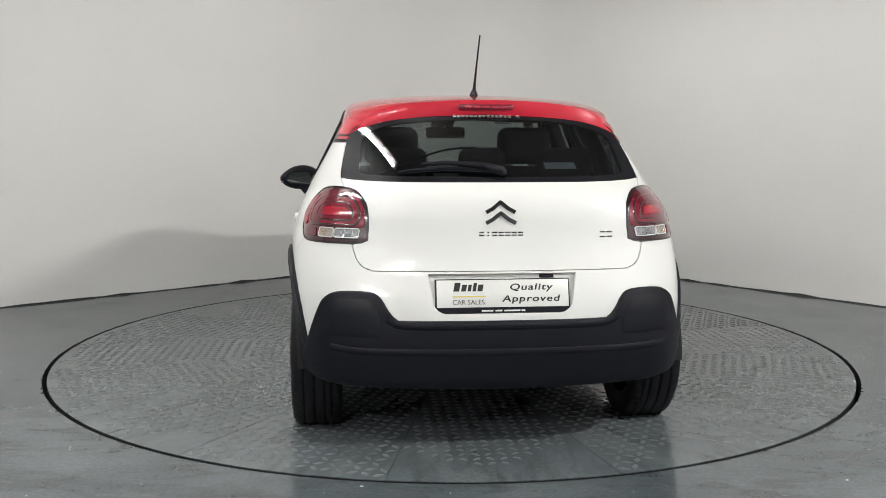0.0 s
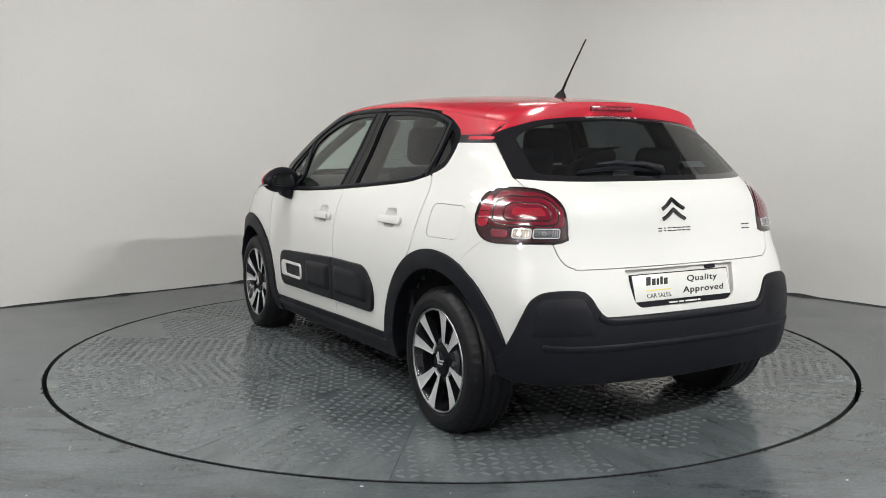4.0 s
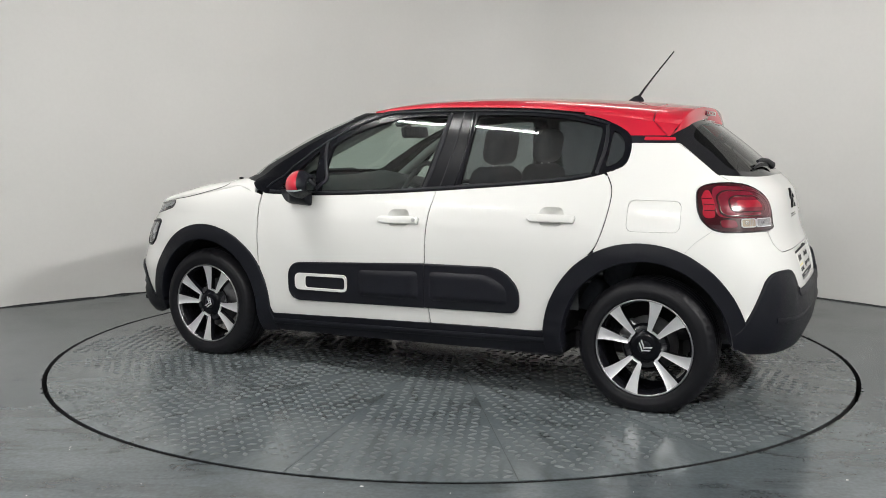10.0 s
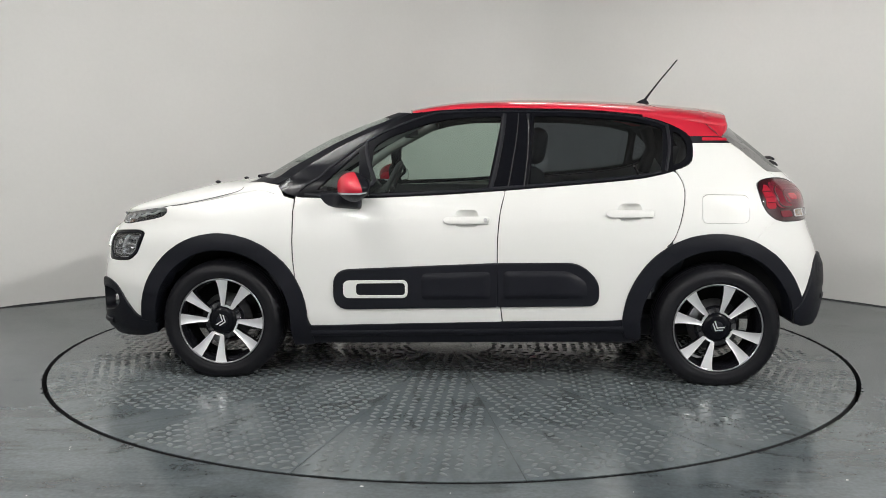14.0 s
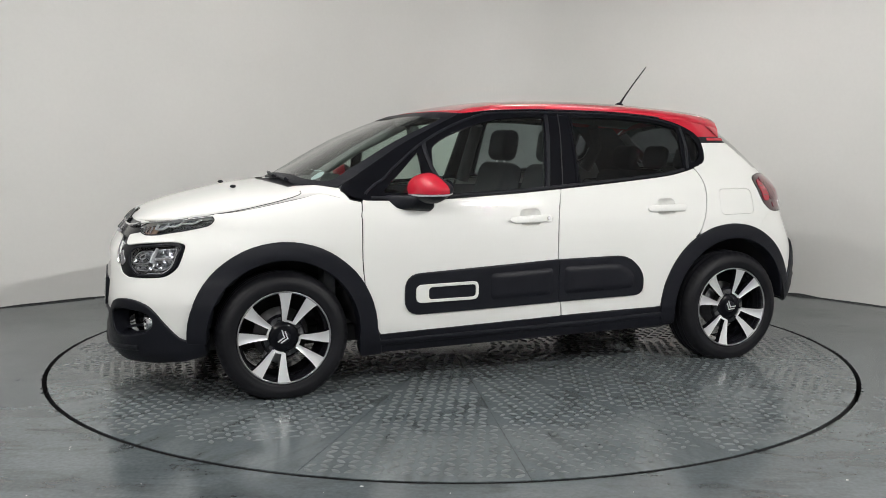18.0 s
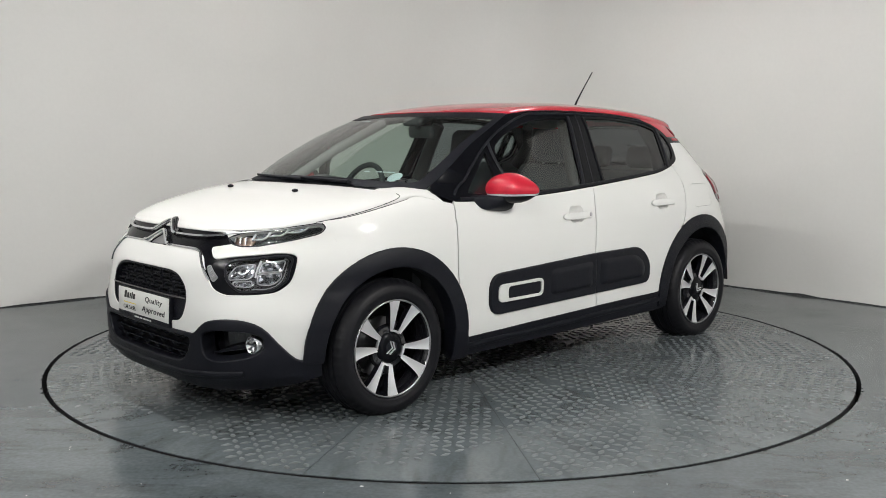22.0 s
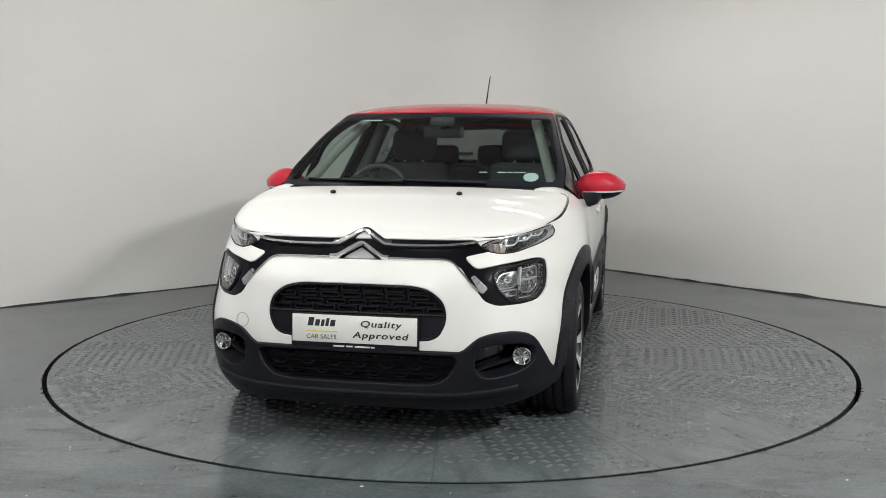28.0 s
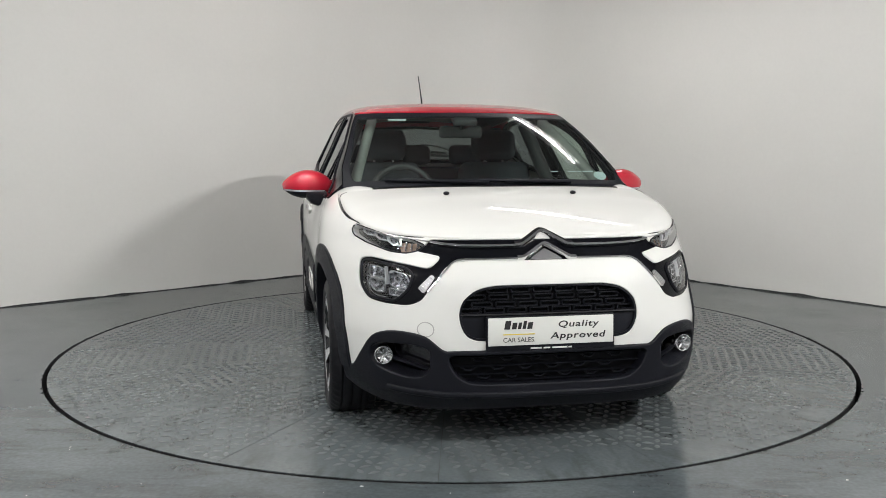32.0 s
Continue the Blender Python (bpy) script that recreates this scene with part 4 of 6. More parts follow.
            if nm == "front":
                patch("door_lock", side([(x0 - 0.097 + 0.009 * math.cos(t * math.pi / 6), z0 + 0.001 + 0.009 * math.sin(t * math.pi / 6)) for t in range(12)], 0.01), low, SATIN, h, proud=0.0235, thick=0.004, edge=0.001, step=0.02, mirror=mir)
        # rear quarter with the fuel flap
        flap_pts = rounded([(-1.172, 0.828), (-1.175, 0.972), (-1.41, 0.97), (-1.412, 0.83)], 0.035)
        q = run([(-1.052, 1.090), (-1.113, 1.1145), (-1.1385, 1.1415), (-1.1475, 1.190), (-1.1465, 1.226)], 3)
        q += [(at_side(x, 1.226), 1.226) for x in (-1.2, -1.27, -1.33)] + [(2.372, 1.226), (2.392, 1.15), (2.408, 1.088), (2.428, 1.064), (2.44, 1.051)]
        q += curve([(2.42, 1.05), (2.360, 1.046), (2.324, 1.025), (2.307, 0.986), (2.302, 0.935), (2.314, 0.878), (2.338, 0.85)], 3)
        q += run([(-1.535, 0.835), (-1.48, 0.79), (-1.44, 0.745)], 3)
        q += [(at_side(x, z), z) for x, z in arc(*RA, RA_OUT - 0.02, 113, 60, 14)]
        q += run([(-1.03, 0.737), (-1.041, 0.755), (-1.072, 0.84), (-1.093, 0.95), (-1.090, 1.02), (-1.064, 1.074)], 3)
        patch("rear_quarter_panel", q, low, WHITE, car, "white rear quarter panel", [side(flap_pts, 0.03)], step=0.04, edge=0.0004, mirror=mir)
        flap = rounded([(-1.1755, 0.8315), (-1.1785, 0.9685), (-1.4065, 0.9665), (-1.4085, 0.8335)], 0.032)
        patch("fuel_flap", side(flap, 0.03), low, WHITE, car, "white fuel filler flap", step=0.04, proud=-0.0012, edge=0.002, mirror=mir)
        # red pillar behind the rear door glass, with its black band
        band = run([(-1.147, 1.230), (-1.136, 1.260)], 3) + [(at_side(x, 1.262), 1.262) for x in (-1.2, -1.27)] + [(2.352, 1.262), (2.37, 1.230)] + [(at_side(x, 1.23), 1.23) for x in (-1.27, -1.2)]
        patch("pillar_band", band, low, BLACK_PLASTIC, car, "black pillar band", step=0.03, proud=0.0, mirror=mir)
        patch("pillar_flash", side(rounded([(-1.2, 1.24), (-1.2, 1.254), (-1.33, 1.252), (-1.335, 1.24)], 0.005), 0.02), low, RED, car, "red accent strip", step=0.03, proud=0.003, thick=0.004, edge=0.001, mirror=mir)
        # rear roof pillar: lofted from the window frame and the band up to the roof's edge
        lows = run([(-0.90, 1.362), (-1.0, 1.338), (-1.098, 1.293), (-1.135, 1.2615)], 4)
        lows += [(lows[-1][0] + (2.356 - lows[-1][0]) * k / 8, 1.2615) for k in range(1, 9)]
        verts, norms, nr = [], [], 9
        for i, (al, zl) in enumerate(lows):
            x = -0.90 - 0.3225 * i / (len(lows) - 1)
            zu = float(ROOF_EDGE(x))
            au = at_side(x, zu)
            edge = roof(np.array([x]), np.array([1.0]))[0]
            gap = edge - low(np.array([au]), np.array([zu]))[0]
            aa, zz = np.linspace(al, au, nr), np.linspace(zl, zu, nr)
            P, N = low(aa, zz), surface_normals(low, aa, zz)
            for k in range(nr):
                p = P[k] + gap * (k / (nr - 1)) ** 2
                verts.append((p[0], p[1] * (-1 if mir else 1), p[2]))
                norms.append((N[k][0], N[k][1] * (-1 if mir else 1), N[k][2]))
        faces = [(i * nr + k, i * nr + k + 1, (i + 1) * nr + k + 1, (i + 1) * nr + k) for i in range(len(lows) - 1) for k in range(nr - 1)]
        link_mesh("roof_pillar", verts, faces if mir else [f[::-1] for f in faces], RED, car, "red rear roof pillar", True, norms)
        # white corner between the bonnet's rear edge and the foot of the windscreen pillar
        foot = [(1.150, 0.600, 1.0115), (1.085, 0.640, 1.018), (1.03, 0.668, 1.020), (0.985, 0.705, 1.010), (0.966, 0.742, 0.993), (0.953, 0.772, 0.972), (0.935, 0.797, 0.946)]
        foot = [np.array(p) for p in smooth_line(foot, 3)]
        bm, rows = bmesh.new(), []
        for i, p in enumerate(foot):
            q = 0.52 + 0.48 * i / (len(foot) - 1)
            h0 = hood(np.array([1.245 - 0.175 * q ** 2.2 + 0.001]), np.array([q]))[0] - np.array([0, 0, 0.0015])
            rows.append([])
            for k in range(7):
                t = k / 6
                c = h0 * (1 - t) + p * t + np.array([0, 0.3, 0.9]) * 0.004 * math.sin(math.pi * t)
                rows[-1].append(bm.verts.new((c[0], c[1] * (-1 if mir else 1), c[2])))
            rows[-1].append(bm.verts.new((p[0] - 0.004, (p[1] - 0.012) * (-1 if mir else 1), p[2] - 0.02)))
        for a, b in zip(rows, rows[1:]):
            for k in range(7):
                bm.faces.new((a[k], a[k + 1], b[k + 1], b[k]))
        part("wing_corner", bm, WHITE, car, smooth=50)
        # dark backing behind the shut lines
        for pts in ([(0.880, 0.935), (0.887, 0.80), (0.887, 0.643), (0.873, 0.515), (0.835, 0.38), (0.80, 0.295)], [(-0.1945, 0.975), (-0.171, 0.88), (-0.159, 0.75), (-0.159, 0.60), (-0.171, 0.45), (-0.186, 0.325)], [(-1.061, 1.073), (-1.087, 1.02), (-1.090, 0.95), (-1.069, 0.84), (-1.038, 0.755), (-1.015, 0.726)]):
            bead("shut_line", run(pts, 4), low, 0.014, 0.001, DARK, car, off=-0.008, mirror=mir)
        bead("shut_line", side(rounded([(-1.174, 0.8298), (-1.1768, 0.9702), (-1.408, 0.9682), (-1.410, 0.8318)], 0.033), 0.02), low, 0.014, 0.001, DARK, car, off=-0.008, mirror=mir, closed=True)
        # sill
        sill = run([(0.86, 0.285), (0.8, 0.283), (0.3, 0.301), (-0.18, 0.317), (-0.745, 0.331), (-0.87, 0.345)], 3) + run([(-0.88, 0.23), (-0.2, 0.212), (0.86, 0.19)], 3)
        patch("sill_moulding", sill, low, BLACK_PLASTIC, car, "black plastic sill moulding", step=0.04, proud=0.004, thick=0.05, mirror=mir)
        bead("sill_edge", run([(0.80, 0.245), (0.3, 0.258), (-0.2, 0.272), (-0.80, 0.292)], 4), low, 0.03, 0.008, BLACK_PLASTIC, car, off=0.004, mirror=mir)
        # arch mouldings
        fo = arc(*FA, FA_OUT, -2, 180, 30) + [(0.802, 0.255), (0.79, 0.19), (0.888, 0.185)] + arc(*FA, FA_IN, 186, 4, 30) + [(1.632, 0.292)]
        patch("front_arch_moulding", [(at_side(x, z), z) for x, z in dense(fo, 0.03)], low, BLACK_PLASTIC, car, "black plastic wheel-arch moulding", step=0.035, proud=0.013, thick=0.08, edge=0.006, bulge=0.006, mirror=mir)
        ro = arc(*RA, RA_OUT, 0, 172, 30)[::-1]
        ro = [(-1.655, 0.33)] + [(RA[0] + r * math.cos(radians(t)), RA[1] + r * math.sin(radians(t))) for t in range(168, 3, -4) for r in (RA_OUT - 0.02 * min(max((t - 60) / 80, 0), 1),)] + [(-0.80, 0.28), (-0.81, 0.250), (-0.885, 0.245)] + arc(*RA, RA_IN, -3, 176, 30)
        patch("rear_arch_moulding", [(at_side(x, z), z) for x, z in dense(ro, 0.03)], low, BLACK_PLASTIC, car, "black plastic wheel-arch moulding", step=0.035, proud=0.012, thick=0.07, edge=0.006, bulge=0.006, mirror=mir)
        # side protection pads
        b1 = rounded([(0.67, 0.574), (-0.153, 0.616), (-0.153, 0.405), (0.67, 0.383)], [0.075, 0.004, 0.004, 0.075])
        b2 = rounded([(-0.165, 0.616), (-0.57, 0.622), (-0.665, 0.53), (-0.662, 0.418), (-0.165, 0.406)], [0.004, 0.09, 0.09, 0.045, 0.004])
        p1 = patch("front_protection_pad", side(b1), low, BLACK_PLASTIC, car, "black rubbing pad on the front door", step=0.035, proud=0.014, thick=0.02, edge=0.008, mirror=mir)
        p2 = patch("rear_protection_pad", side(b2), low, BLACK_PLASTIC, car, "black rubbing pad on the rear door", step=0.035, proud=0.014, thick=0.02, edge=0.008, mirror=mir)
        patch("cushion", side(rounded([(0.225, 0.568), (-0.125, 0.582), (-0.125, 0.44), (0.225, 0.432)], 0.03)), low, BLACK_PLASTIC, p1, step=0.012, proud=0.014, thick=0.0, bulge=0.012, reach=0.024, mirror=mir)
        patch("cushion", side(rounded([(-0.19, 0.585), (-0.52, 0.59), (-0.61, 0.53), (-0.61, 0.45), (-0.19, 0.44)], [0.03, 0.07, 0.06, 0.03, 0.03])), low, BLACK_PLASTIC, p2, step=0.012, proud=0.014, thick=0.0, bulge=0.012, reach=0.024, mirror=mir)
        ring_o = rounded([(0.622, 0.526), (0.296, 0.533), (0.296, 0.444), (0.622, 0.440)], 0.03)
        ring_i = rounded([(0.560, 0.516), (0.306, 0.521), (0.306, 0.454), (0.560, 0.451)], 0.022)
        patch("pad_accent", side(ring_o, 0.015), low, WHITE, p1, "white accent frame", [side(ring_i, 0.015)], step=0.015, proud=0.022, thick=0.014, edge=0.002, mirror=mir)


def build_front(car):
    bump = [(0.0, 0.8525), (0.40, 0.8525), (0.505, 0.8525), (0.535, 0.8465), (0.58, 0.8455), (0.677, 0.8555), (0.745, 0.8725), (0.800, 0.8855), (0.836, 0.886)]
    bump += [(at_side(x, z), z) for x, z in ((1.565, 0.86), (1.528, 0.80), (1.484, 0.708))]
    bump += [(at_side(x, z), z) for x, z in arc(*FA, FA_OUT - 0.02, 58, 0, 16)]
    bump += BUMPER_FRONT[::-1][1:]
    tow = [(0.537 + 0.03 * math.cos(t * math.pi / 12), 0.503 + 0.028 * math.sin(t * math.pi / 12)) for t in range(24)]
    holes = [both(MASK), both(GRILLE), LAMP_TOP, [(-a, z) for a, z in LAMP_TOP]]
    patch("front_bumper", both(bump), low, WHITE, car, "white front bumper", holes, step=0.035, thick=0.03)
    bead("towing_eye_cap", [(-a, z) for a, z in tow], low, 0.004, 0.0012, material("seam_grey", (0.35, 0.35, 0.34), 0.5), car, closed=True, step=0.01)
    lows = [LAMP_LOW, [(-a, z) for a, z in LAMP_LOW]]
    patch("grille_mask", both(MASK), low, BLACK_SATIN, car, "black grille band between the headlamps", lows, step=0.03, proud=-0.006, thick=0.05, edge=0.002)
    # lower bumper
    lb = BUMPER_FRONT + [(at_side(1.64, 0.285), 0.285), (at_side(1.63, 0.235), 0.235), (0.80, 0.205), (0.72, 0.19), (0.5, 0.18), (0.0, 0.178)]
    patch("lower_bumper", both(lb), low, BLACK_PLASTIC, car, "black plastic lower front bumper", [both(LOW_GRILLE), FOG, [(-a, z) for a, z in FOG]], step=0.03, proud=0.01, thick=0.08, edge=0.008)
    lip = curve([(-0.68, 0.262), (-0.55, 0.252), (-0.4, 0.244), (0.0, 0.24), (0.4, 0.244), (0.55, 0.252), (0.68, 0.262)], 6)
    bead("bumper_lip", lip, low, 0.026, 0.010, BLACK_PLASTIC, car, off=0.008)
    # grille: near-black sheet coloured as the shade of the depth, bars and the long rounded cells
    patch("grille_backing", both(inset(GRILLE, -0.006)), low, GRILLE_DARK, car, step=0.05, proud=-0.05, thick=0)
    patch("grille_surround", both(GRILLE), low, BLACK_PLASTIC, car, "black grille surround", [both(inset(GRILLE, 0.012))], step=0.02, proud=-0.004, thick=0.05, edge=0.001)
    plate_zone = both([(0.0, 0.556), (0.405, 0.556), (0.40, 0.515), (0.378, 0.475), (0.345, 0.458), (0.30, 0.453), (0.0, 0.453)])
    patch("plate_plinth", plate_zone, low, BLACK_PLASTIC, car, step=0.03, proud=-0.012, thick=0.03)
    bead("grille_bar", [(-0.405, 0.560), (0.405, 0.560)], low, 0.010, 0.012, BLACK_GLOSS, car, off=-0.012)
    rng = random.Random(7)
    for r, z in enumerate((0.655, 0.627, 0.597, 0.573)):
        lim = (0.33, 0.385, 0.40, 0.405)[r]
        k = 0
        a = -lim + (0.0 if r % 2 else 0.045)
        while a + 0.085 < lim + 0.02:
            cell = rounded([(a, z - 0.009), (a + 0.088, z - 0.009), (a + 0.088, z + 0.009), (a, z + 0.009)], 0.009, 4)
            bead("grille_cell", cell, low, 0.006, 0.010, BLACK_PLASTIC, car, off=-0.03, closed=True, step=0.02)
            a += 0.105
    # lower grille, with the same shade-coloured sheet
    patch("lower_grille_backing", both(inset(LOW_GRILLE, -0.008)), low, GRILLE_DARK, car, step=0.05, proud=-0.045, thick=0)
    for r, z in enumerate((0.388, 0.352, 0.318, 0.292)):
        lim = (0.44, 0.435, 0.42, 0.385)[r]
        bead("grille_slat", [(-lim, z), (lim, z)], low, 0.008, 0.012, BLACK_SATIN, car, off=-0.03)
        a = -lim + (0.03 if r % 2 else 0.08)
        while a + 0.06 < lim and r < 3:
            bead("grille_link", [(a, z - 0.004), (a + 0.02, z - 0.016), (a + 0.045, z - 0.016), (a + 0.065, z - 0.004)], low, 0.006, 0.010, BLACK_PLASTIC, car, off=-0.03)
            a += 0.13
    # bright strips and the two chevrons
    for s in (1, -1):
        bead("chrome_strip", [(s * a, z) for a, z in curve([(0.135, 0.815), (0.30, 0.815), (0.42, 0.819), (0.505, 0.830)], 5)], low, 0.013, 0.010, CHROME, car, off=0.003, label="chrome strip")
        bead("chrome_strip", [(s * a, z) for a, z in curve([(0.135, 0.769), (0.30, 0.768), (0.385, 0.767), (0.422, 0.757), (0.452, 0.731), (0.50, 0.680), (0.527, 0.648)], 5)], low, 0.010, 0.008, CHROME, car, off=-0.002, label="chrome strip")
        bead("chrome_strip", [(s * a, z) for a, z in curve([(0.505, 0.834), (0.60, 0.8445), (0.70, 0.8575), (0.80, 0.8785)], 5)], low, 0.004, 0.004, SATIN, car, off=0.001, label="chrome strip")
        bar = patch("daytime_light_bar", rounded([(s * a, z) for a, z in ((0.500, 0.706), (0.512, 0.712), (0.562, 0.662), (0.546, 0.643), (0.536, 0.650))], 0.006), low, SATIN, car, "clear ribbed daytime light bar", step=0.012, proud=-0.003, thick=0.012, edge=0.002)
        for k in range(6):
            a0, z0 = 0.510 + 0.0078 * k, 0.700 - 0.0085 * k
            bead("lens_rib", [(s * (a0 - 0.006), z0 - 0.006), (s * (a0 + 0.008), z0 + 0.006)], low, 0.003, 0.004, STEEL if k % 2 else CHROME, bar, off=-0.004, step=0.01)

    for z0, nm in ((0.815, "upper"), (0.769, "lower")):
        tri = [(-0.122, z0), (-0.098, z0 + 0.001), (-0.078, z0 + 0.010), (-0.022, z0 + 0.042), (0.0, z0 + 0.050), (0.022, z0 + 0.042), (0.078, z0 + 0.010), (0.098, z0 + 0.001), (0.122, z0)]
        tri = smooth_line(tri, 3)
        if nm == "upper":
            bead("chevron_surround", [(at_front(y, z + 0.008), z + 0.008) for y, z in tri], low, 0.028, 0.008, BLACK_GLOSS, car, label="black surround", off=-0.001)
        bead("chevron", [(at_front(y, z), z) for y, z in tri], low, 0.016, 0.016, CHEVRON, car, label="chrome chevron", off=0.001)
    patch("badge_ground", fore([(-0.062, 0.770), (0.062, 0.770), (0.0, 0.805)], 0.02), low, SATIN, car, proud=0.0, thick=0.01, step=0.03)
    # lamps
    for mir in (False, True):
        s = -1 if mir else 1
        patch("upper_lamp_housing", inset(LAMP_TOP, -0.004), low, BLACK_GLOSS, car, step=0.03, proud=-0.03, thick=0, mirror=mir)
        lens = patch("upper_lamp_lens", inset(LAMP_TOP, 0.002), low, LENS_CLEAR, car, "clear daytime running lamp lens", step=0.03, proud=0.002, thick=0.012, edge=0.002, mirror=mir)
        bead("lamp_rim", LAMP_TOP, low, 0.006, 0.004, BLACK_PLASTIC, lens, off=-0.002, mirror=mir, closed=True)
        for a0 in (0.638, 0.688, 0.738):
            zc = 0.801 + (a0 - 0.60) * 0.29
            u = [(a0 - 0.012, zc + 0.030), (a0 - 0.016, zc + 0.006), (a0 + 0.018, zc + 0.008), (a0 + 0.030, zc + 0.018), (a0 + 0.034, zc + 0.036)]
            bead("light_guide", u, low, 0.007, 0.008, LAMP_WHITE, lens, off=-0.016, mirror=mir, step=0.012)
            patch("lamp_reflector", [(a0 - 0.006, zc + 0.014), (a0 + 0.022, zc + 0.016), (a0 + 0.026, zc + 0.032), (a0 - 0.002, zc + 0.029)], low, FACET, lens, step=0.006, proud=-0.02, thick=0.006, mirror=mir)
        patch("indicator", [(0.545, 0.806), (0.60, 0.796), (0.622, 0.798), (0.632, 0.826), (0.56, 0.829)], low, material("indicator_bulb", (0.27, 0.18, 0.13), 0.2, coat=0.6, vary=0.25, scale=60), lens, "pale amber indicator", step=0.02, proud=-0.02, thick=0.006, mirror=mir)
        for k in range(3):
            bead("light_guide", [(0.555 + 0.022 * k, 0.829), (0.56 + 0.022 * k, 0.805 - 0.003 * k)], low, 0.006, 0.006, REFLECTOR, lens, off=-0.014, mirror=mir, step=0.01)
        patch("headlamp_housing", inset(LAMP_LOW, -0.006), low, BLACK_GLOSS, car, step=0.03, proud=-0.062, thick=0, mirror=mir)
        lens = patch("headlamp_lens", inset(LAMP_LOW, 0.001), low, LENS_CLEAR, car, "clear headlamp lens", step=0.03, proud=-0.002, thick=0.012, edge=0.002, mirror=mir)
        bead("lamp_rim", LAMP_LOW, low, 0.010, 0.006, BLACK_PLASTIC, lens, off=-0.004, mirror=mir, closed=True)
        patch("lamp_bezel", inset(LAMP_LOW, 0.010), low, DARK_CHROME, lens, "dark inner bezel", step=0.02, proud=-0.045, thick=0.01, mirror=mir)
        cells = (([(0.598, 0.672), (0.612, 0.716), (0.676, 0.726), (0.680, 0.672), (0.667, 0.658), (0.60, 0.654)], 0.016), ([(0.692, 0.686), (0.692, 0.728), (0.750, 0.737), (0.754, 0.690)], 0.010), ([(0.696, 0.634), (0.692, 0.678), (0.754, 0.682), (0.754, 0.655), (0.734, 0.630)], 0.012), ([(0.622, 0.626), (0.616, 0.646), (0.680, 0.650), (0.680, 0.624)], 0.008))
        for pts, rad in cells:
            cell = rounded(pts, rad)
            bowl = patch("reflector", cell, low, FACET, lens, "faceted bright reflector", step=0.006, proud=-0.022, thick=0.02, bulge=-0.018, mirror=mir)
            bead("reflector_frame", cell, low, 0.0045, 0.009, STEEL, bowl, off=-0.028, mirror=mir, closed=True, step=0.010)
        a0, z0 = 0.644, 0.692
        bead("bulb_shield", [(a0 + 0.013 * math.cos(t * math.pi / 6), z0 + 0.013 * math.sin(t * math.pi / 6)) for t in range(12)], low, 0.010, 0.012, CHROME, lens, off=-0.030, mirror=mir, closed=True, step=0.008)
        bead("light_guide", [(0.686, 0.735), (0.687, 0.664)], low, 0.008, 0.012, LAMP_WHITE, lens, off=-0.022, mirror=mir, step=0.012)
        bead("light_guide", [(0.692, 0.683), (0.754, 0.687)], low, 0.006, 0.010, CHROME, lens, off=-0.024, mirror=mir, step=0.012)
        bead("light_guide", curve([(0.744, 0.742), (0.757, 0.73), (0.759, 0.66), (0.735, 0.62), (0.682, 0.614)], 4), low, 0.005, 0.006, CHROME, lens, off=-0.02, mirror=mir)
        # fog lamp pocket
        patch("fog_pocket", inset(FOG, -0.004), low, BLACK_GLOSS, car, step=0.03, proud=-0.10, thick=0, mirror=mir)
        bead("fog_vane", [(0.53, 0.325), (0.60, 0.345), (0.69, 0.362)], low, 0.012, 0.012, BLACK_PLASTIC, car, off=-0.06, mirror=mir)
        v, f = lathe([(0.0, 0.0), (0.015, 0.001), (0.028, 0.005), (0.033, 0.013), (0.037, 0.015), (0.037, -0.03)], 24)
        c = low(np.array([0.690]), np.array([0.379]))[0]
        n = surface_normals(low, np.array([0.690]), np.array([0.379]))[0]
        q = Vector((0, 1, 0)).rotation_difference(Vector(n).lerp(Vector((1, 0, 0)), 0.8).normalized())
        m = Matrix.Translation(Vector(c) - Vector((0.034, 0.006, 0.0))) @ q.to_matrix().to_4x4()
        v = [m @ Vector(p) for p in v]
        v = [(p.x, s * p.y, p.z) for p in v]
        f = f if s > 0 else [t[::-1] for t in f]
        lamp = link_mesh("fog_lamp", v, f, CHROME, car, "round clear fog lamp")
        for k in range(6):
            t = k * math.pi / 3
            pts = [m @ Vector((0.008 * math.cos(t), 0.006, 0.008 * math.sin(t))), m @ Vector((0.028 * math.cos(t + 0.2), 0.010, 0.028 * math.sin(t + 0.2)))]
            loft_tube("lamp_facet", [(p.x, s * p.y, p.z) for p in pts], [0.004, 0.005], STEEL if k % 2 else CHROME, lamp, seg=5)
    number_plate(car, True)


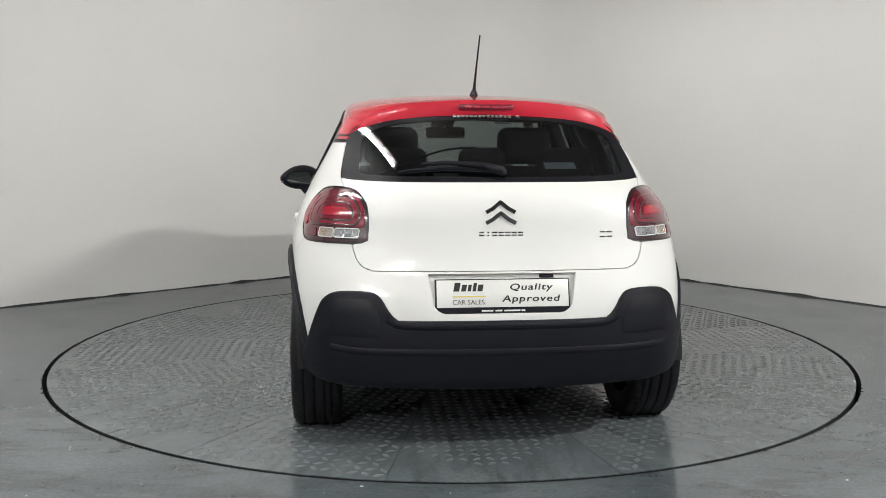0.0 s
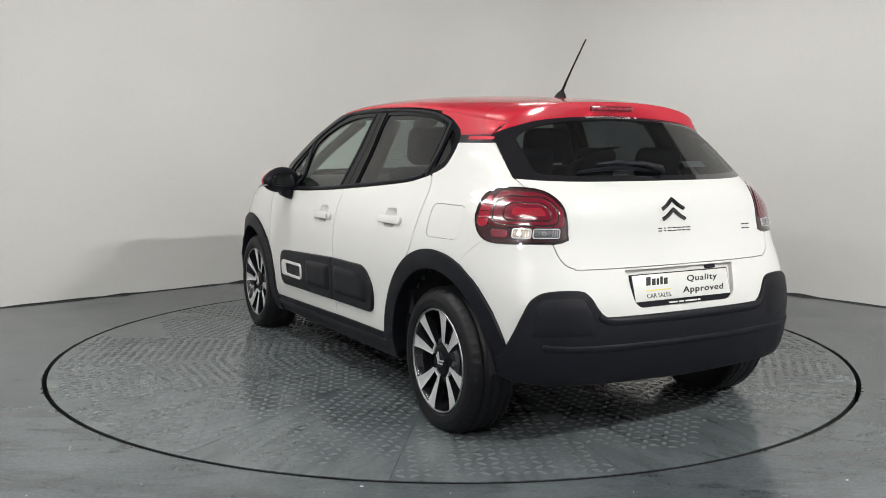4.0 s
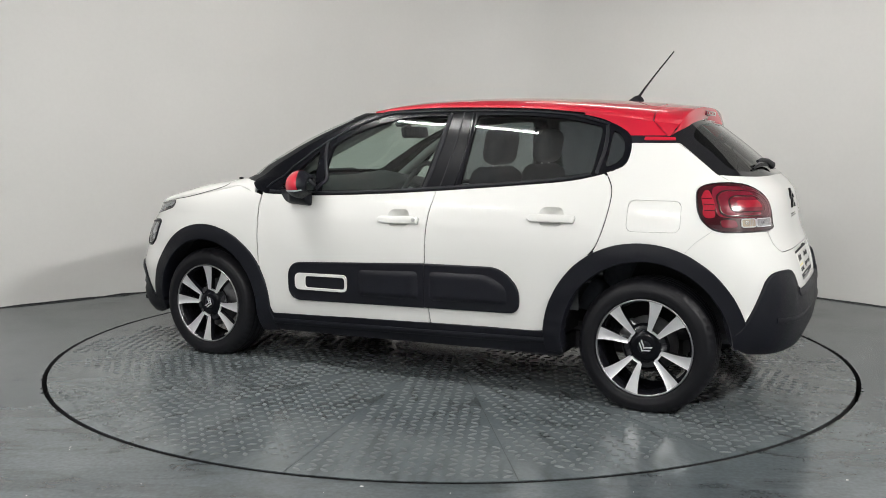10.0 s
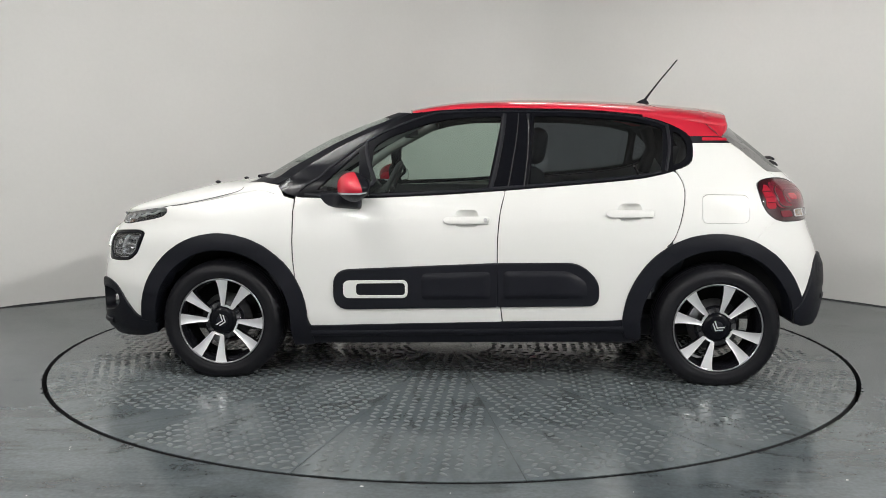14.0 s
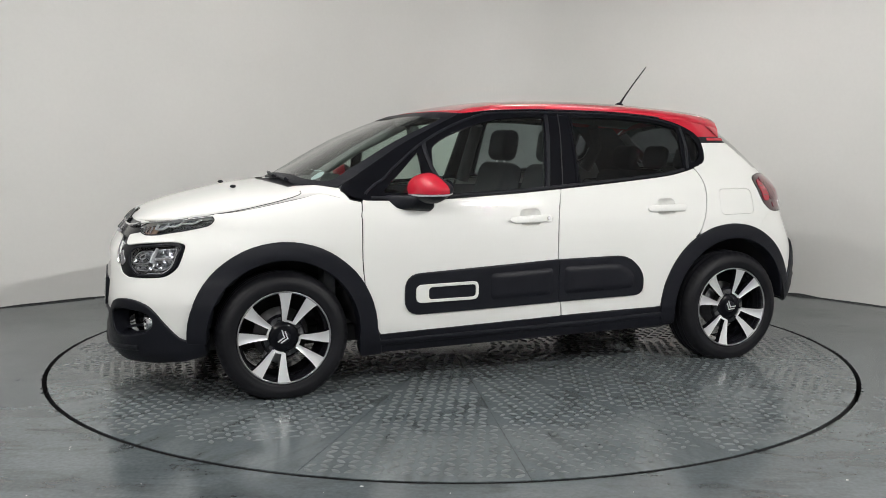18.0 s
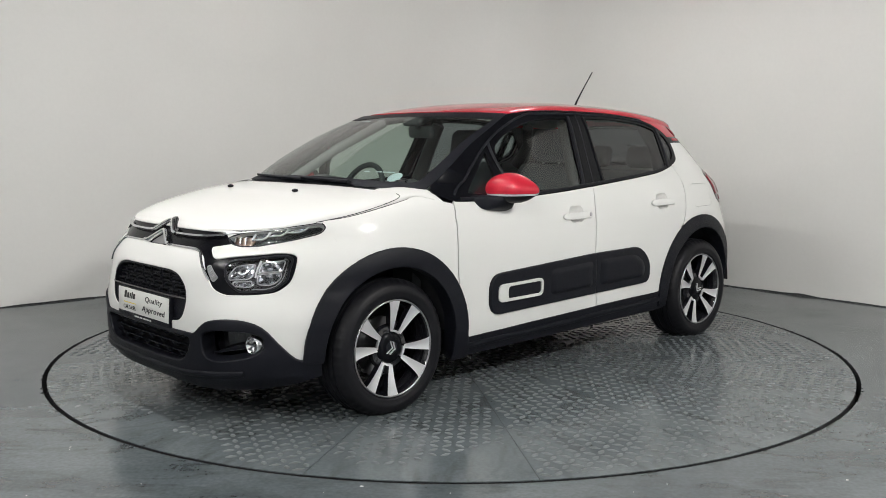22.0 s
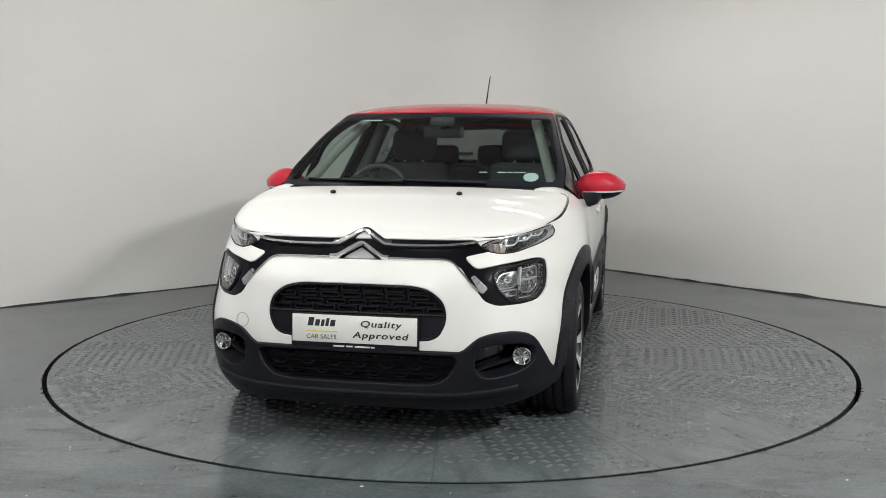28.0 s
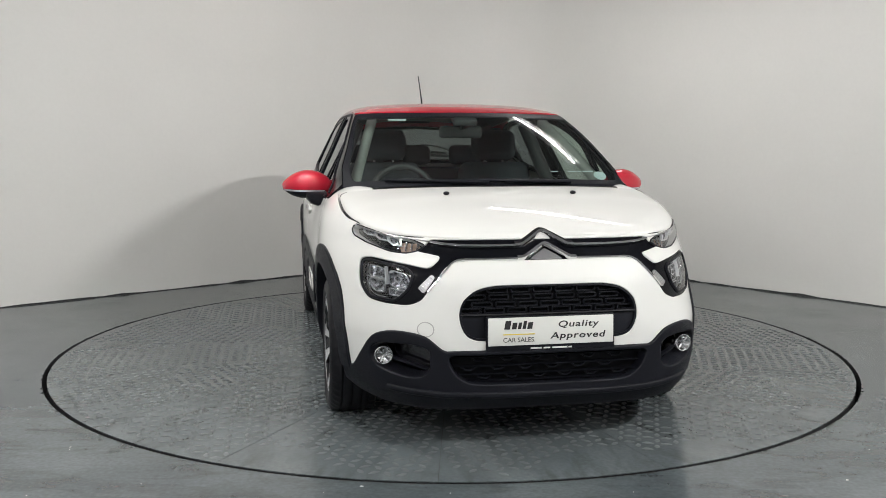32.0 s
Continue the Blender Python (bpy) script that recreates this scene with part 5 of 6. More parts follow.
def number_plate(car, front):
    """The show plate: white plate in a black holder, with its printed lines."""
    if front:
        m = pose(2.068, 0, 0.492, 90 - 3, 0, 90)
    else:
        m = pose(-1.856, 0, 0.649, 90 - 16, 0, -90)
    h = 0.108 if not front else 0.112
    holder = part("plate_holder", box_bm(-0.263, -h / 2 - 0.020, -0.02, 0.263, h / 2 + 0.005, 0.0, 0.004, m), BLACK_PLASTIC, car, "black plate holder")
    plate = part("plate", box_bm(-0.257, -h / 2 + 0.002, 0.0, 0.257, h / 2, 0.003, 0.002, m), PLATE_WHITE, holder, "white show plate")
    up = Matrix.Translation((0, 0, 0.0034))
    wide = Matrix.Diagonal((1.16, 0.80, 1, 1))
    letters("Quality", 0.043, INK, holder, m @ up @ Matrix.Translation((0.108, 0.024, 0)) @ wide, shear=0.16, bold=0.0008, spread=1.13)
    letters("Approved", 0.043, INK, holder, m @ up @ Matrix.Translation((0.108, -0.021, 0)) @ wide, shear=0.16, bold=0.0008, spread=1.13)
    letters("CAR SALES.", 0.026, INK, holder, m @ up @ Matrix.Translation((-0.132, -0.033, 0)))
    # brand line as a plain slanted bar
    sh = Matrix(((1, 0.2, 0, 0), (0, 1, 0, 0), (0, 0, 1, 0), (0, 0, 0, 1)))
    for k, (x0, x1, y0, y1) in enumerate(((-0.195, -0.172, 0.010, 0.044), (-0.165, -0.146, 0.010, 0.036), (-0.140, -0.127, 0.010, 0.036), (-0.121, -0.108, 0.010, 0.042), (-0.102, -0.082, 0.010, 0.036))):
        part("brand_bar", box_bm(x0, y0, 0.003, x1, y1, 0.0037, 0, m @ sh), INK, plate)
    part("brand_underline", box_bm(-0.197, -0.0125, 0.003, -0.068, -0.0085, 0.0037, 0, m), YELLOW, plate)
    for x0, x1 in ((-0.085, -0.04), (-0.032, -0.005), (0.003, 0.066), (0.07, 0.085)):
        part("holder_text_bar", box_bm(x0, -h / 2 - 0.0145, 0.0, x1, -h / 2 - 0.0085, 0.0008, 0, m), PLATE_WHITE, holder)


def build_rear(car):
    # tailgate
    gate = curve([(math.pi, 1.0705), (2.7, 1.0715), (2.5, 1.0765), (2.418, 1.083)], 3) + [(2.434, 1.062), (2.448, 1.050)]
    gate += curve([(2.502, 1.038), (2.555, 0.992), (2.579, 0.93), (2.586, 0.872), (2.574, 0.842), (2.545, 0.835)], 3) + curve([(2.537, 0.832), (2.553, 0.785), (2.572, 0.757), (2.60, 0.743), (2.65, 0.738), (math.pi, 0.7365)], 3)
    patch("tailgate", both(gate, True), low, WHITE, car, "white tailgate", step=0.035, edge=0.0004)
    b = curve([(math.pi, 0.7315), (2.65, 0.733), (2.597, 0.7385), (2.568, 0.753), (2.548, 0.782), (2.531, 0.832)], 3) + [(2.40, 0.834), (2.334, 0.842)]
    b += run([(-1.5365, 0.832), (-1.482, 0.788), (-1.442, 0.7435)], 3) + [(at_side(x, z), z) for x, z in arc(*RA, RA_OUT - 0.04, 116, 170, 14)]
    b += curve(BUMPER_REAR, 3)
    recess = rounded([(2.812, 0.7275), (2.835, 0.60), (2.87, 0.575), (2 * math.pi - 2.87, 0.575), (2 * math.pi - 2.835, 0.60), (2 * math.pi - 2.812, 0.7275)], [0.004, 0.03, 0.03, 0.03, 0.03, 0.004])
    patch("rear_bumper", both(b, True), low, WHITE, car, "white rear bumper", [recess], step=0.035, edge=0.002, thick=0.035)
    patch("plate_recess", inset(recess, -0.008), low, WHITE, car, "white plate recess", step=0.03, proud=-0.02, thick=0)
    lb = [(math.pi, 0.285), (2.7, 0.296), (2.50, 0.30), (2.40, 0.308), (at_side(-1.66, 0.33), 0.33)] + curve(BUMPER_REAR, 3)
    lower = patch("lower_bumper", both(lb, True), low, BLACK_PLASTIC, car, "black plastic lower rear bumper", step=0.03, proud=0.014, thick=0.05, edge=0.01)
    for s in (1, -1):
        horn = rounded([(2.455, 0.60), (2.478, 0.63), (2.60, 0.632), (2.632, 0.575), (2.64, 0.49), (2.44, 0.49)], [0.02, 0.02, 0.02, 0.02, 0.01, 0.01])
        horn = [(a if s > 0 else 2 * math.pi - a, z) for a, z in horn]
        patch("bumper_horn", horn, low, BLACK_PLASTIC, lower, step=0.025, proud=0.0155, thick=0.0, bulge=0.005, reach=0.035)
    bead("bumper_step", curve([(2.47, 0.447), (2.6, 0.437), (math.pi, 0.432), (2 * math.pi - 2.6, 0.437), (2 * math.pi - 2.47, 0.447)], 8), low, 0.026, 0.006, BLACK_PLASTIC, lower, off=0.0125)
    bead("bumper_ledge", curve([(2.66, 0.562), (2.70, 0.538), (2.8, 0.532), (math.pi, 0.53), (2 * math.pi - 2.8, 0.532), (2 * math.pi - 2.70, 0.538), (2 * math.pi - 2.66, 0.562)], 6), low, 0.03, 0.010, BLACK_PLASTIC, lower, off=0.008)
    # plate recess lip and lamp strip above the plate
    patch("plate_lamp", aft([(-0.15, 0.716), (-0.20, 0.716), (-0.20, 0.727), (-0.15, 0.727)], 0.02), low, BLACK_PLASTIC, car, step=0.03, proud=-0.012, thick=0.01)
    number_plate(car, False)
    # badges: two chevrons, plain bars where the lettering stands
    for dz in (0.0, -0.041):
        bead("chevron", [(at_rear(y, 0.94), z + dz) for y, z in ((0.058, 0.957), (0.030, 0.972), (0.0, 0.996), (-0.030, 0.972), (-0.058, 0.957))], low, 0.016, 0.010, DARK_CHROME, car, label="dark chrome chevron", step=0.01)
    def bars(y, w, z0, z1):
        # a letter's place: two thin plain strokes
        for a, b in ((z0, z0 + 0.0032), (z1 - 0.0032, z1)):
            patch("badge_bar", aft([(y + w / 2, a), (y - w / 2, a), (y - w / 2, b), (y + w / 2, b)], 0.01), low, DARK_CHROME, car, step=0.02, proud=0.003, thick=0.004, edge=0.0006)
    for k, w in enumerate((0.019, 0.006, 0.019, 0.019, 0.020, 0.019, 0.019)):
        bars(0.076 - 0.0255 * k, w, 0.868, 0.882)
    for y in (-0.408, -0.436):
        bars(y, 0.022, 0.859, 0.880)
    for mir in (False, True):
        LR = smooth_line(LAMP_REAR + LAMP_REAR[:1], 3)[:-1]
        lamp = patch("tail_lamp", LR, low, LENS_DARK_RED, car, "dark red tail lamp", step=0.015, proud=0.001, thick=0.03, edge=0.003, bulge=0.002, mirror=mir)
        bead("lamp_seal", inset(LR, -0.001), low, 0.008, 0.004, BLACK_GLOSS, lamp, mirror=mir, closed=True, off=-0.001)
        o = rounded([(2.346, 0.900), (2.344, 0.99), (2.366, 1.034), (2.495, 1.026), (2.556, 0.972), (2.568, 0.900)], [0.03, 0.035, 0.035, 0.035, 0.035, 0.015])
        patch("lamp_lens", o, low, LENS_RED, lamp, "red lens", step=0.02, proud=0.0065, thick=0.006, edge=0.002, bulge=0.001, mirror=mir)
        bead("light_ring", rounded([(2.354, 0.906), (2.352, 0.985), (2.380, 1.013), (2.500, 1.010), (2.542, 0.965), (2.548, 0.906)], [0.03, 0.03, 0.03, 0.035, 0.035, 0.03]), low, 0.010, 0.002, LENS_DARK_RED, lamp, off=0.0058, mirror=mir, closed=True)
        bead("light_ring", rounded([(2.382, 0.924), (2.380, 0.970), (2.400, 0.990), (2.490, 0.988), (2.517, 0.958), (2.521, 0.924)], 0.022), low, 0.0085, 0.002, LENS_DARK_RED, lamp, off=0.0058, mirror=mir, closed=True)
        patch("lamp_bar", rounded([(2.404, 0.943), (2.403, 0.971), (2.488, 0.971), (2.503, 0.943)], 0.010), low, LENS_BRIGHT_RED, lamp, step=0.015, proud=0.0078, thick=0.003, edge=0.001, mirror=mir)
        patch("lamp_panel", rounded([(2.314, 0.912), (2.318, 0.985), (2.336, 1.014), (2.346, 1.014), (2.341, 0.900), (2.322, 0.896)], 0.012), low, LENS_BRIGHT_RED, lamp, step=0.02, proud=0.0065, thick=0.004, edge=0.001, mirror=mir)
        for zz in (0.93, 0.955, 0.98):
            bead("lens_rib", [(2.318, zz), (2.342, zz)], low, 0.003, 0.0015, LENS_DARK_RED, lamp, off=0.0065, mirror=mir, step=0.01)
        patch("fog_reflector", rounded([(2.357, 0.858), (2.354, 0.888), (2.395, 0.888), (2.40, 0.858)], 0.008), low, LENS_RED, lamp, step=0.02, proud=0.0065, thick=0.004, edge=0.001, mirror=mir)
        for nm, p0, p1, mt, lb in (("indicator_lens", 2.412, 2.464, AMBER, "pale amber indicator lens"), ("reversing_lens", 2.470, 2.553, REFLECTOR, "clear reversing lens")):
            cell = rounded([(p0, 0.858), (p0, 0.893), (p1, 0.893), (p1, 0.858)], 0.008)
            bowl = patch(nm, cell, low, mt, lamp, lb, step=0.008, proud=0.008, thick=0.006, edge=0.001, bulge=-0.0025, mirror=mir)
            bead("lens_frame", cell, low, 0.004, 0.002, LAMP_WHITE, bowl, off=0.007, mirror=mir, closed=True, step=0.01)
            mid = (p0 + p1) / 2 - 0.008
            bead("bulb", [(mid + 0.006 * math.cos(t * math.pi / 4), 0.876 + 0.007 * math.sin(t * math.pi / 4)) for t in range(8)], low, 0.004, 0.003, STEEL if mt is REFLECTOR else CHROME, bowl, off=0.0055, mirror=mir, closed=True, step=0.006)
            for t in range(3):
                bead("lens_rib", [(p1 - 0.008 - 0.007 * t, 0.863), (p1 - 0.008 - 0.007 * t, 0.889)], low, 0.003, 0.002, STEEL, bowl, off=0.005, mirror=mir, step=0.01)
    # rear wiper
    def over(y, z, d):
        a = at_rear(y, z)
        return tuple(low(np.array([a]), np.array([z]))[0] + surface_normals(low, np.array([a]), np.array([z]))[0] * d)
    arm = loft_tube("rear_wiper", [over(-0.028, 1.096, 0.012), over(-0.02, 1.099, 0.026), over(0.06, 1.113, 0.034), over(0.2, 1.121, 0.034), over(0.30, 1.118, 0.030)], [0.016, 0.017, 0.012, 0.010, 0.007], BLACK_PLASTIC, car, seg=8, label="black rear wiper")
    loft_tube("wiper_blade", [over(0.0, 1.106, 0.012), over(0.1, 1.110, 0.016), over(0.22, 1.110, 0.018), over(0.34, 1.105, 0.014), over(0.39, 1.101, 0.010)], [0.006, 0.009, 0.010, 0.008, 0.005], BLACK_PLASTIC, arm, seg=6)
    # sticker line on the rear screen as plain bars, small label
    for k in range(16):
        if k == 14:
            continue
        y = 0.142 - 0.0183 * k
        tall = 0.007 if k in (0, 5, 8, 11) else 0.005
        for z0 in (1.333, 1.333 + tall):
            patch("screen_sticker_bar", aft([(y, z0), (y - 0.0125, z0), (y - 0.0125, z0 + 0.0021), (y, z0 + 0.0021)], 0.03), low, PLATE_WHITE, car, proud=0.003, thick=0, step=0.05)
    patch("screen_label", [(3.42, 1.125), (3.58, 1.125), (3.58, 1.15), (3.42, 1.15)], low, STICKER, car, proud=-0.004, thick=0, step=0.05)


def build_roof(car):
    vs = np.linspace(-1, 1, 49)

    def front_x(q):
        return 0.335 - 0.10 * abs(q) ** 2.5
    us = [np.concatenate([np.linspace(-1.222, 0.1, 26)[:-1], np.linspace(0.1, front_x(q), 12)]) for q in vs]
    grid_panel("roof", roof, us, vs, RED, car, "red roof panel", thick=0.012)
    end = [-1.372 + 0.038 * abs(q) ** 2.2 for q in vs]
    us = [np.concatenate([np.linspace(e, -1.228, 14)]) for e in end]
    spoiler = grid_panel("roof_spoiler", roof, us, vs, RED, car, "red tailgate spoiler", thick=0.014)
    # rear face of the spoiler, tucked under towards the screen
    A = roof(np.array(end), vs)
    sc = [(2.362, 1.262), (2.40, 1.281), (2.47, 1.303), (2.586, 1.327), (2.8, 1.342), (math.pi, 1.350)]
    zf = spline([(a, z) for a, z in sc])
    verts, n = [], len(vs)
    for i, q in enumerate(vs):
        a = math.pi - (math.pi - 2.362) * abs(q)
        lo = low(np.array([a]), np.array([float(zf(a))]))[0]
        lo = np.array([lo[0] - 0.006, math.copysign(lo[1], q) if q else 0.0, lo[2] - 0.004])
        up = A[i] - np.array([0, 0, 0.001])
        for s in (0, 0.12, 0.5, 0.9, 1.0):
            bow = math.sin(s * math.pi) * 0.006
            verts.append((up[0] * (1 - s) + lo[0] * s - bow, up[1] * (1 - s) + lo[1] * s, up[2] * (1 - s) + lo[2] * s))
        verts.append((lo[0] + 0.03, lo[1], lo[2] - 0.004))
    faces = [(i * 6 + k, i * 6 + k + 1, (i + 1) * 6 + k + 1, (i + 1) * 6 + k) for i in range(n - 1) for k in range(5)]
    bm = bmesh.new()
    bv = [bm.verts.new(v) for v in verts]
    for f in faces:
        bm.faces.new([bv[i] for i in f])
    part("spoiler_face", bm, RED, spoiler, smooth=60)
    for sgn in (1, -1):
        bm, rows = bmesh.new(), []
        foot = low(np.array([2.358]), np.array([1.2615]))[0]
        tip = low(np.array([2.362]), np.array([1.262]))[0] + np.array([-0.006, 0, -0.004])
        for i in range(9):
            x = -1.227 + (end[0] + 1.227) * i / 8
            e = roof(np.array([x]), np.array([1.0]))[0]
            g = foot + (tip - foot) * i / 8
            rows.append([])
            for k in range(7):
                t = k / 6
                p = e * (1 - t) + g * t + np.array([-0.1, 1.0, 0.2]) * 0.007 * math.sin(math.pi * t)
                rows[-1].append(bm.verts.new((p[0], sgn * p[1], p[2])))
        for a, b in zip(rows, rows[1:]):
            for k in range(6):
                bm.faces.new((a[k], a[k + 1], b[k + 1], b[k]))
        part("spoiler_cheek", bm, RED, spoiler, smooth=60)
    zc, xc = float(A[n // 2][2]), float(A[n // 2][0])
    lamp = part("brake_light", box_bm(xc - 0.011, -0.118, zc - 0.042, xc + 0.02, 0.118, zc - 0.018, 0.006), LENS_RED, spoiler, "red high-level brake light")
    for k in range(5):
        part("lamp_cell", box_bm(xc - 0.0135, -0.092 + 0.039 * k, zc - 0.035, xc - 0.009, -0.064 + 0.039 * k, zc - 0.025, 0.003), LENS_BRIGHT_RED, lamp)
    # aerial
    bm = bmesh.new()
    bmesh.ops.create_uvsphere(bm, u_segments=16, v_segments=10, radius=1)
    for v in bm.verts:
        k = 1 - 0.35 * max(v.co.z, 0)
        v.co = Vector((v.co.x * 0.045 * k - 0.012 * max(v.co.z, 0), v.co.y * 0.02 * k, max(v.co.z, -0.1) * 0.034))
    bmesh.ops.translate(bm, vec=(-0.985, 0, 1.444), verts=bm.verts)
    base = part("aerial", bm, BLACK_PLASTIC, car, "black roof aerial")
    loft_tube("mast", [(-1.0, 0, 1.468), (-1.03, 0, 1.512), (-1.09, 0, 1.59), (-1.18, 0, 1.70)], [0.008, 0.0055, 0.004, 0.0035], BLACK_PLASTIC, base, seg=8)


def build_mirrors(car):
    c, ax, sweep = Vector((0.555, 0.884, 1.004)), Vector((0.088, 0.126, 0.074)), 0.30
    for mir in (False, True):
        s = -1 if mir else 1

        def shell(v0, v1, grow=0.0):
            bm, rows = bmesh.new(), []
            for j in range(13):
                v = radians(v0 + (v1 - v0) * j / 12)
                row = []
                for i in range(32):
                    u = 2 * math.pi * i / 32
                    f = lambda t, p: math.copysign(abs(t) ** p, t)
                    x = f(math.cos(v), 0.95) * f(math.cos(u), 1.0)
                    y = f(math.cos(v), 0.92) * f(math.sin(u), 0.9)
                    z = f(math.sin(v), 0.85)
                    y *= 1.0 - 0.12 * max(z, 0)
                    z *= 1.0 - 0.6 * min(max(-x - 0.05, 0), 0.57)
                    z *= 1.0 - 0.30 * max(y + 0.15, 0) ** 2 if z > 0 else 1.0 - 0.12 * max(y, 0) ** 2
                    p = Vector((max(x, -0.62) * (ax.x + grow), y * (ax.y + grow), z * (ax.z + grow)))
                    p = p + c + Vector((-sweep * y * ax.y, 0, 0))
                    row.append(bm.verts.new((p.x, s * p.y, p.z)))
                rows.append(row)
            for a, b in zip(rows, rows[1:]):
                for i in range(32):
                    bm.faces.new((a[i], a[(i + 1) % 32], b[(i + 1) % 32], b[i]))
            bm.faces.new(rows[0]), bm.faces.new(rows[-1])
            return bm
        def keep_front(bm, lim):
            bmesh.ops.bisect_plane(bm, geom=bm.verts[:] + bm.edges[:] + bm.faces[:], plane_co=(c.x + lim * ax.x, s * c.y, c.z), plane_no=(-1, -0.3 * s, 0.25), clear_outer=True)
            return bm
        body = part("door_mirror", shell(-88, 88), BLACK_PLASTIC, car, "door mirror with red cap and black base", smooth=50)
        part("mirror_cap", keep_front(shell(-16, 88, 0.003), -0.15), RED, body, "red mirror cap", smooth=50)
        part("mirror_indicator", keep_front(shell(-24, -17, 0.004), -0.4), LAMP_WHITE, body, "clear side indicator strip", smooth=60)
        # glass on the rear face with its black rim
        bm = bmesh.new()
        rim = rounded([(0.80, 0.958), (0.965, 0.966), (0.978, 1.015), (0.95, 1.045), (0.82, 1.05)], 0.03, 5)
        xg = c.x - 0.62 * ax.x - 0.002
        vs = [bm.verts.new((xg - sweep * (y - c.y), s * y, z)) for y, z in rim]
        f = bm.faces.new(vs)
        ext = bmesh.ops.extrude_face_region(bm, geom=[f])
        bmesh.ops.translate(bm, vec=(-0.004, 0, 0), verts=[v for v in ext["geom"] if isinstance(v, bmesh.types.BMVert)])
        part("mirror_rim", bm, BLACK_PLASTIC, body)
        bm = bmesh.new()
        bm.faces.new([bm.verts.new((xg - 0.0052 - sweep * (y - c.y), s * y, z)) for y, z in inset(rim, 0.008)])
        part("mirror_face", bm, MIRROR_GLASS, body, "silvered mirror glass")
        # arm
        bm = bmesh.new()
        rings = []
        for y, x0, x1, z0, z1 in ((0.765, 0.58, 0.80, 0.925, 0.975), (0.80, 0.56, 0.76, 0.905, 0.97), (0.83, 0.53, 0.69, 0.887, 0.97), (0.865, 0.53, 0.66, 0.90, 0.97), (0.89, 0.54, 0.63, 0.93, 0.97)):
            rings.append([bm.verts.new((x, s * y, z)) for x, z in rounded([(x0, z0), (x1, z0 + 0.012), (x1, z1), (x0, z1)], 0.02, 3)])
        for a, b in zip(rings, rings[1:]):
            for i in range(len(a)):
                bm.faces.new((a[i], a[(i + 1) % len(a)], b[(i + 1) % len(a)], b[i]))
        bm.faces.new(rings[0]), bm.faces.new(rings[-1])
        part("mirror_arm", bm, BLACK_PLASTIC, body, smooth=50)


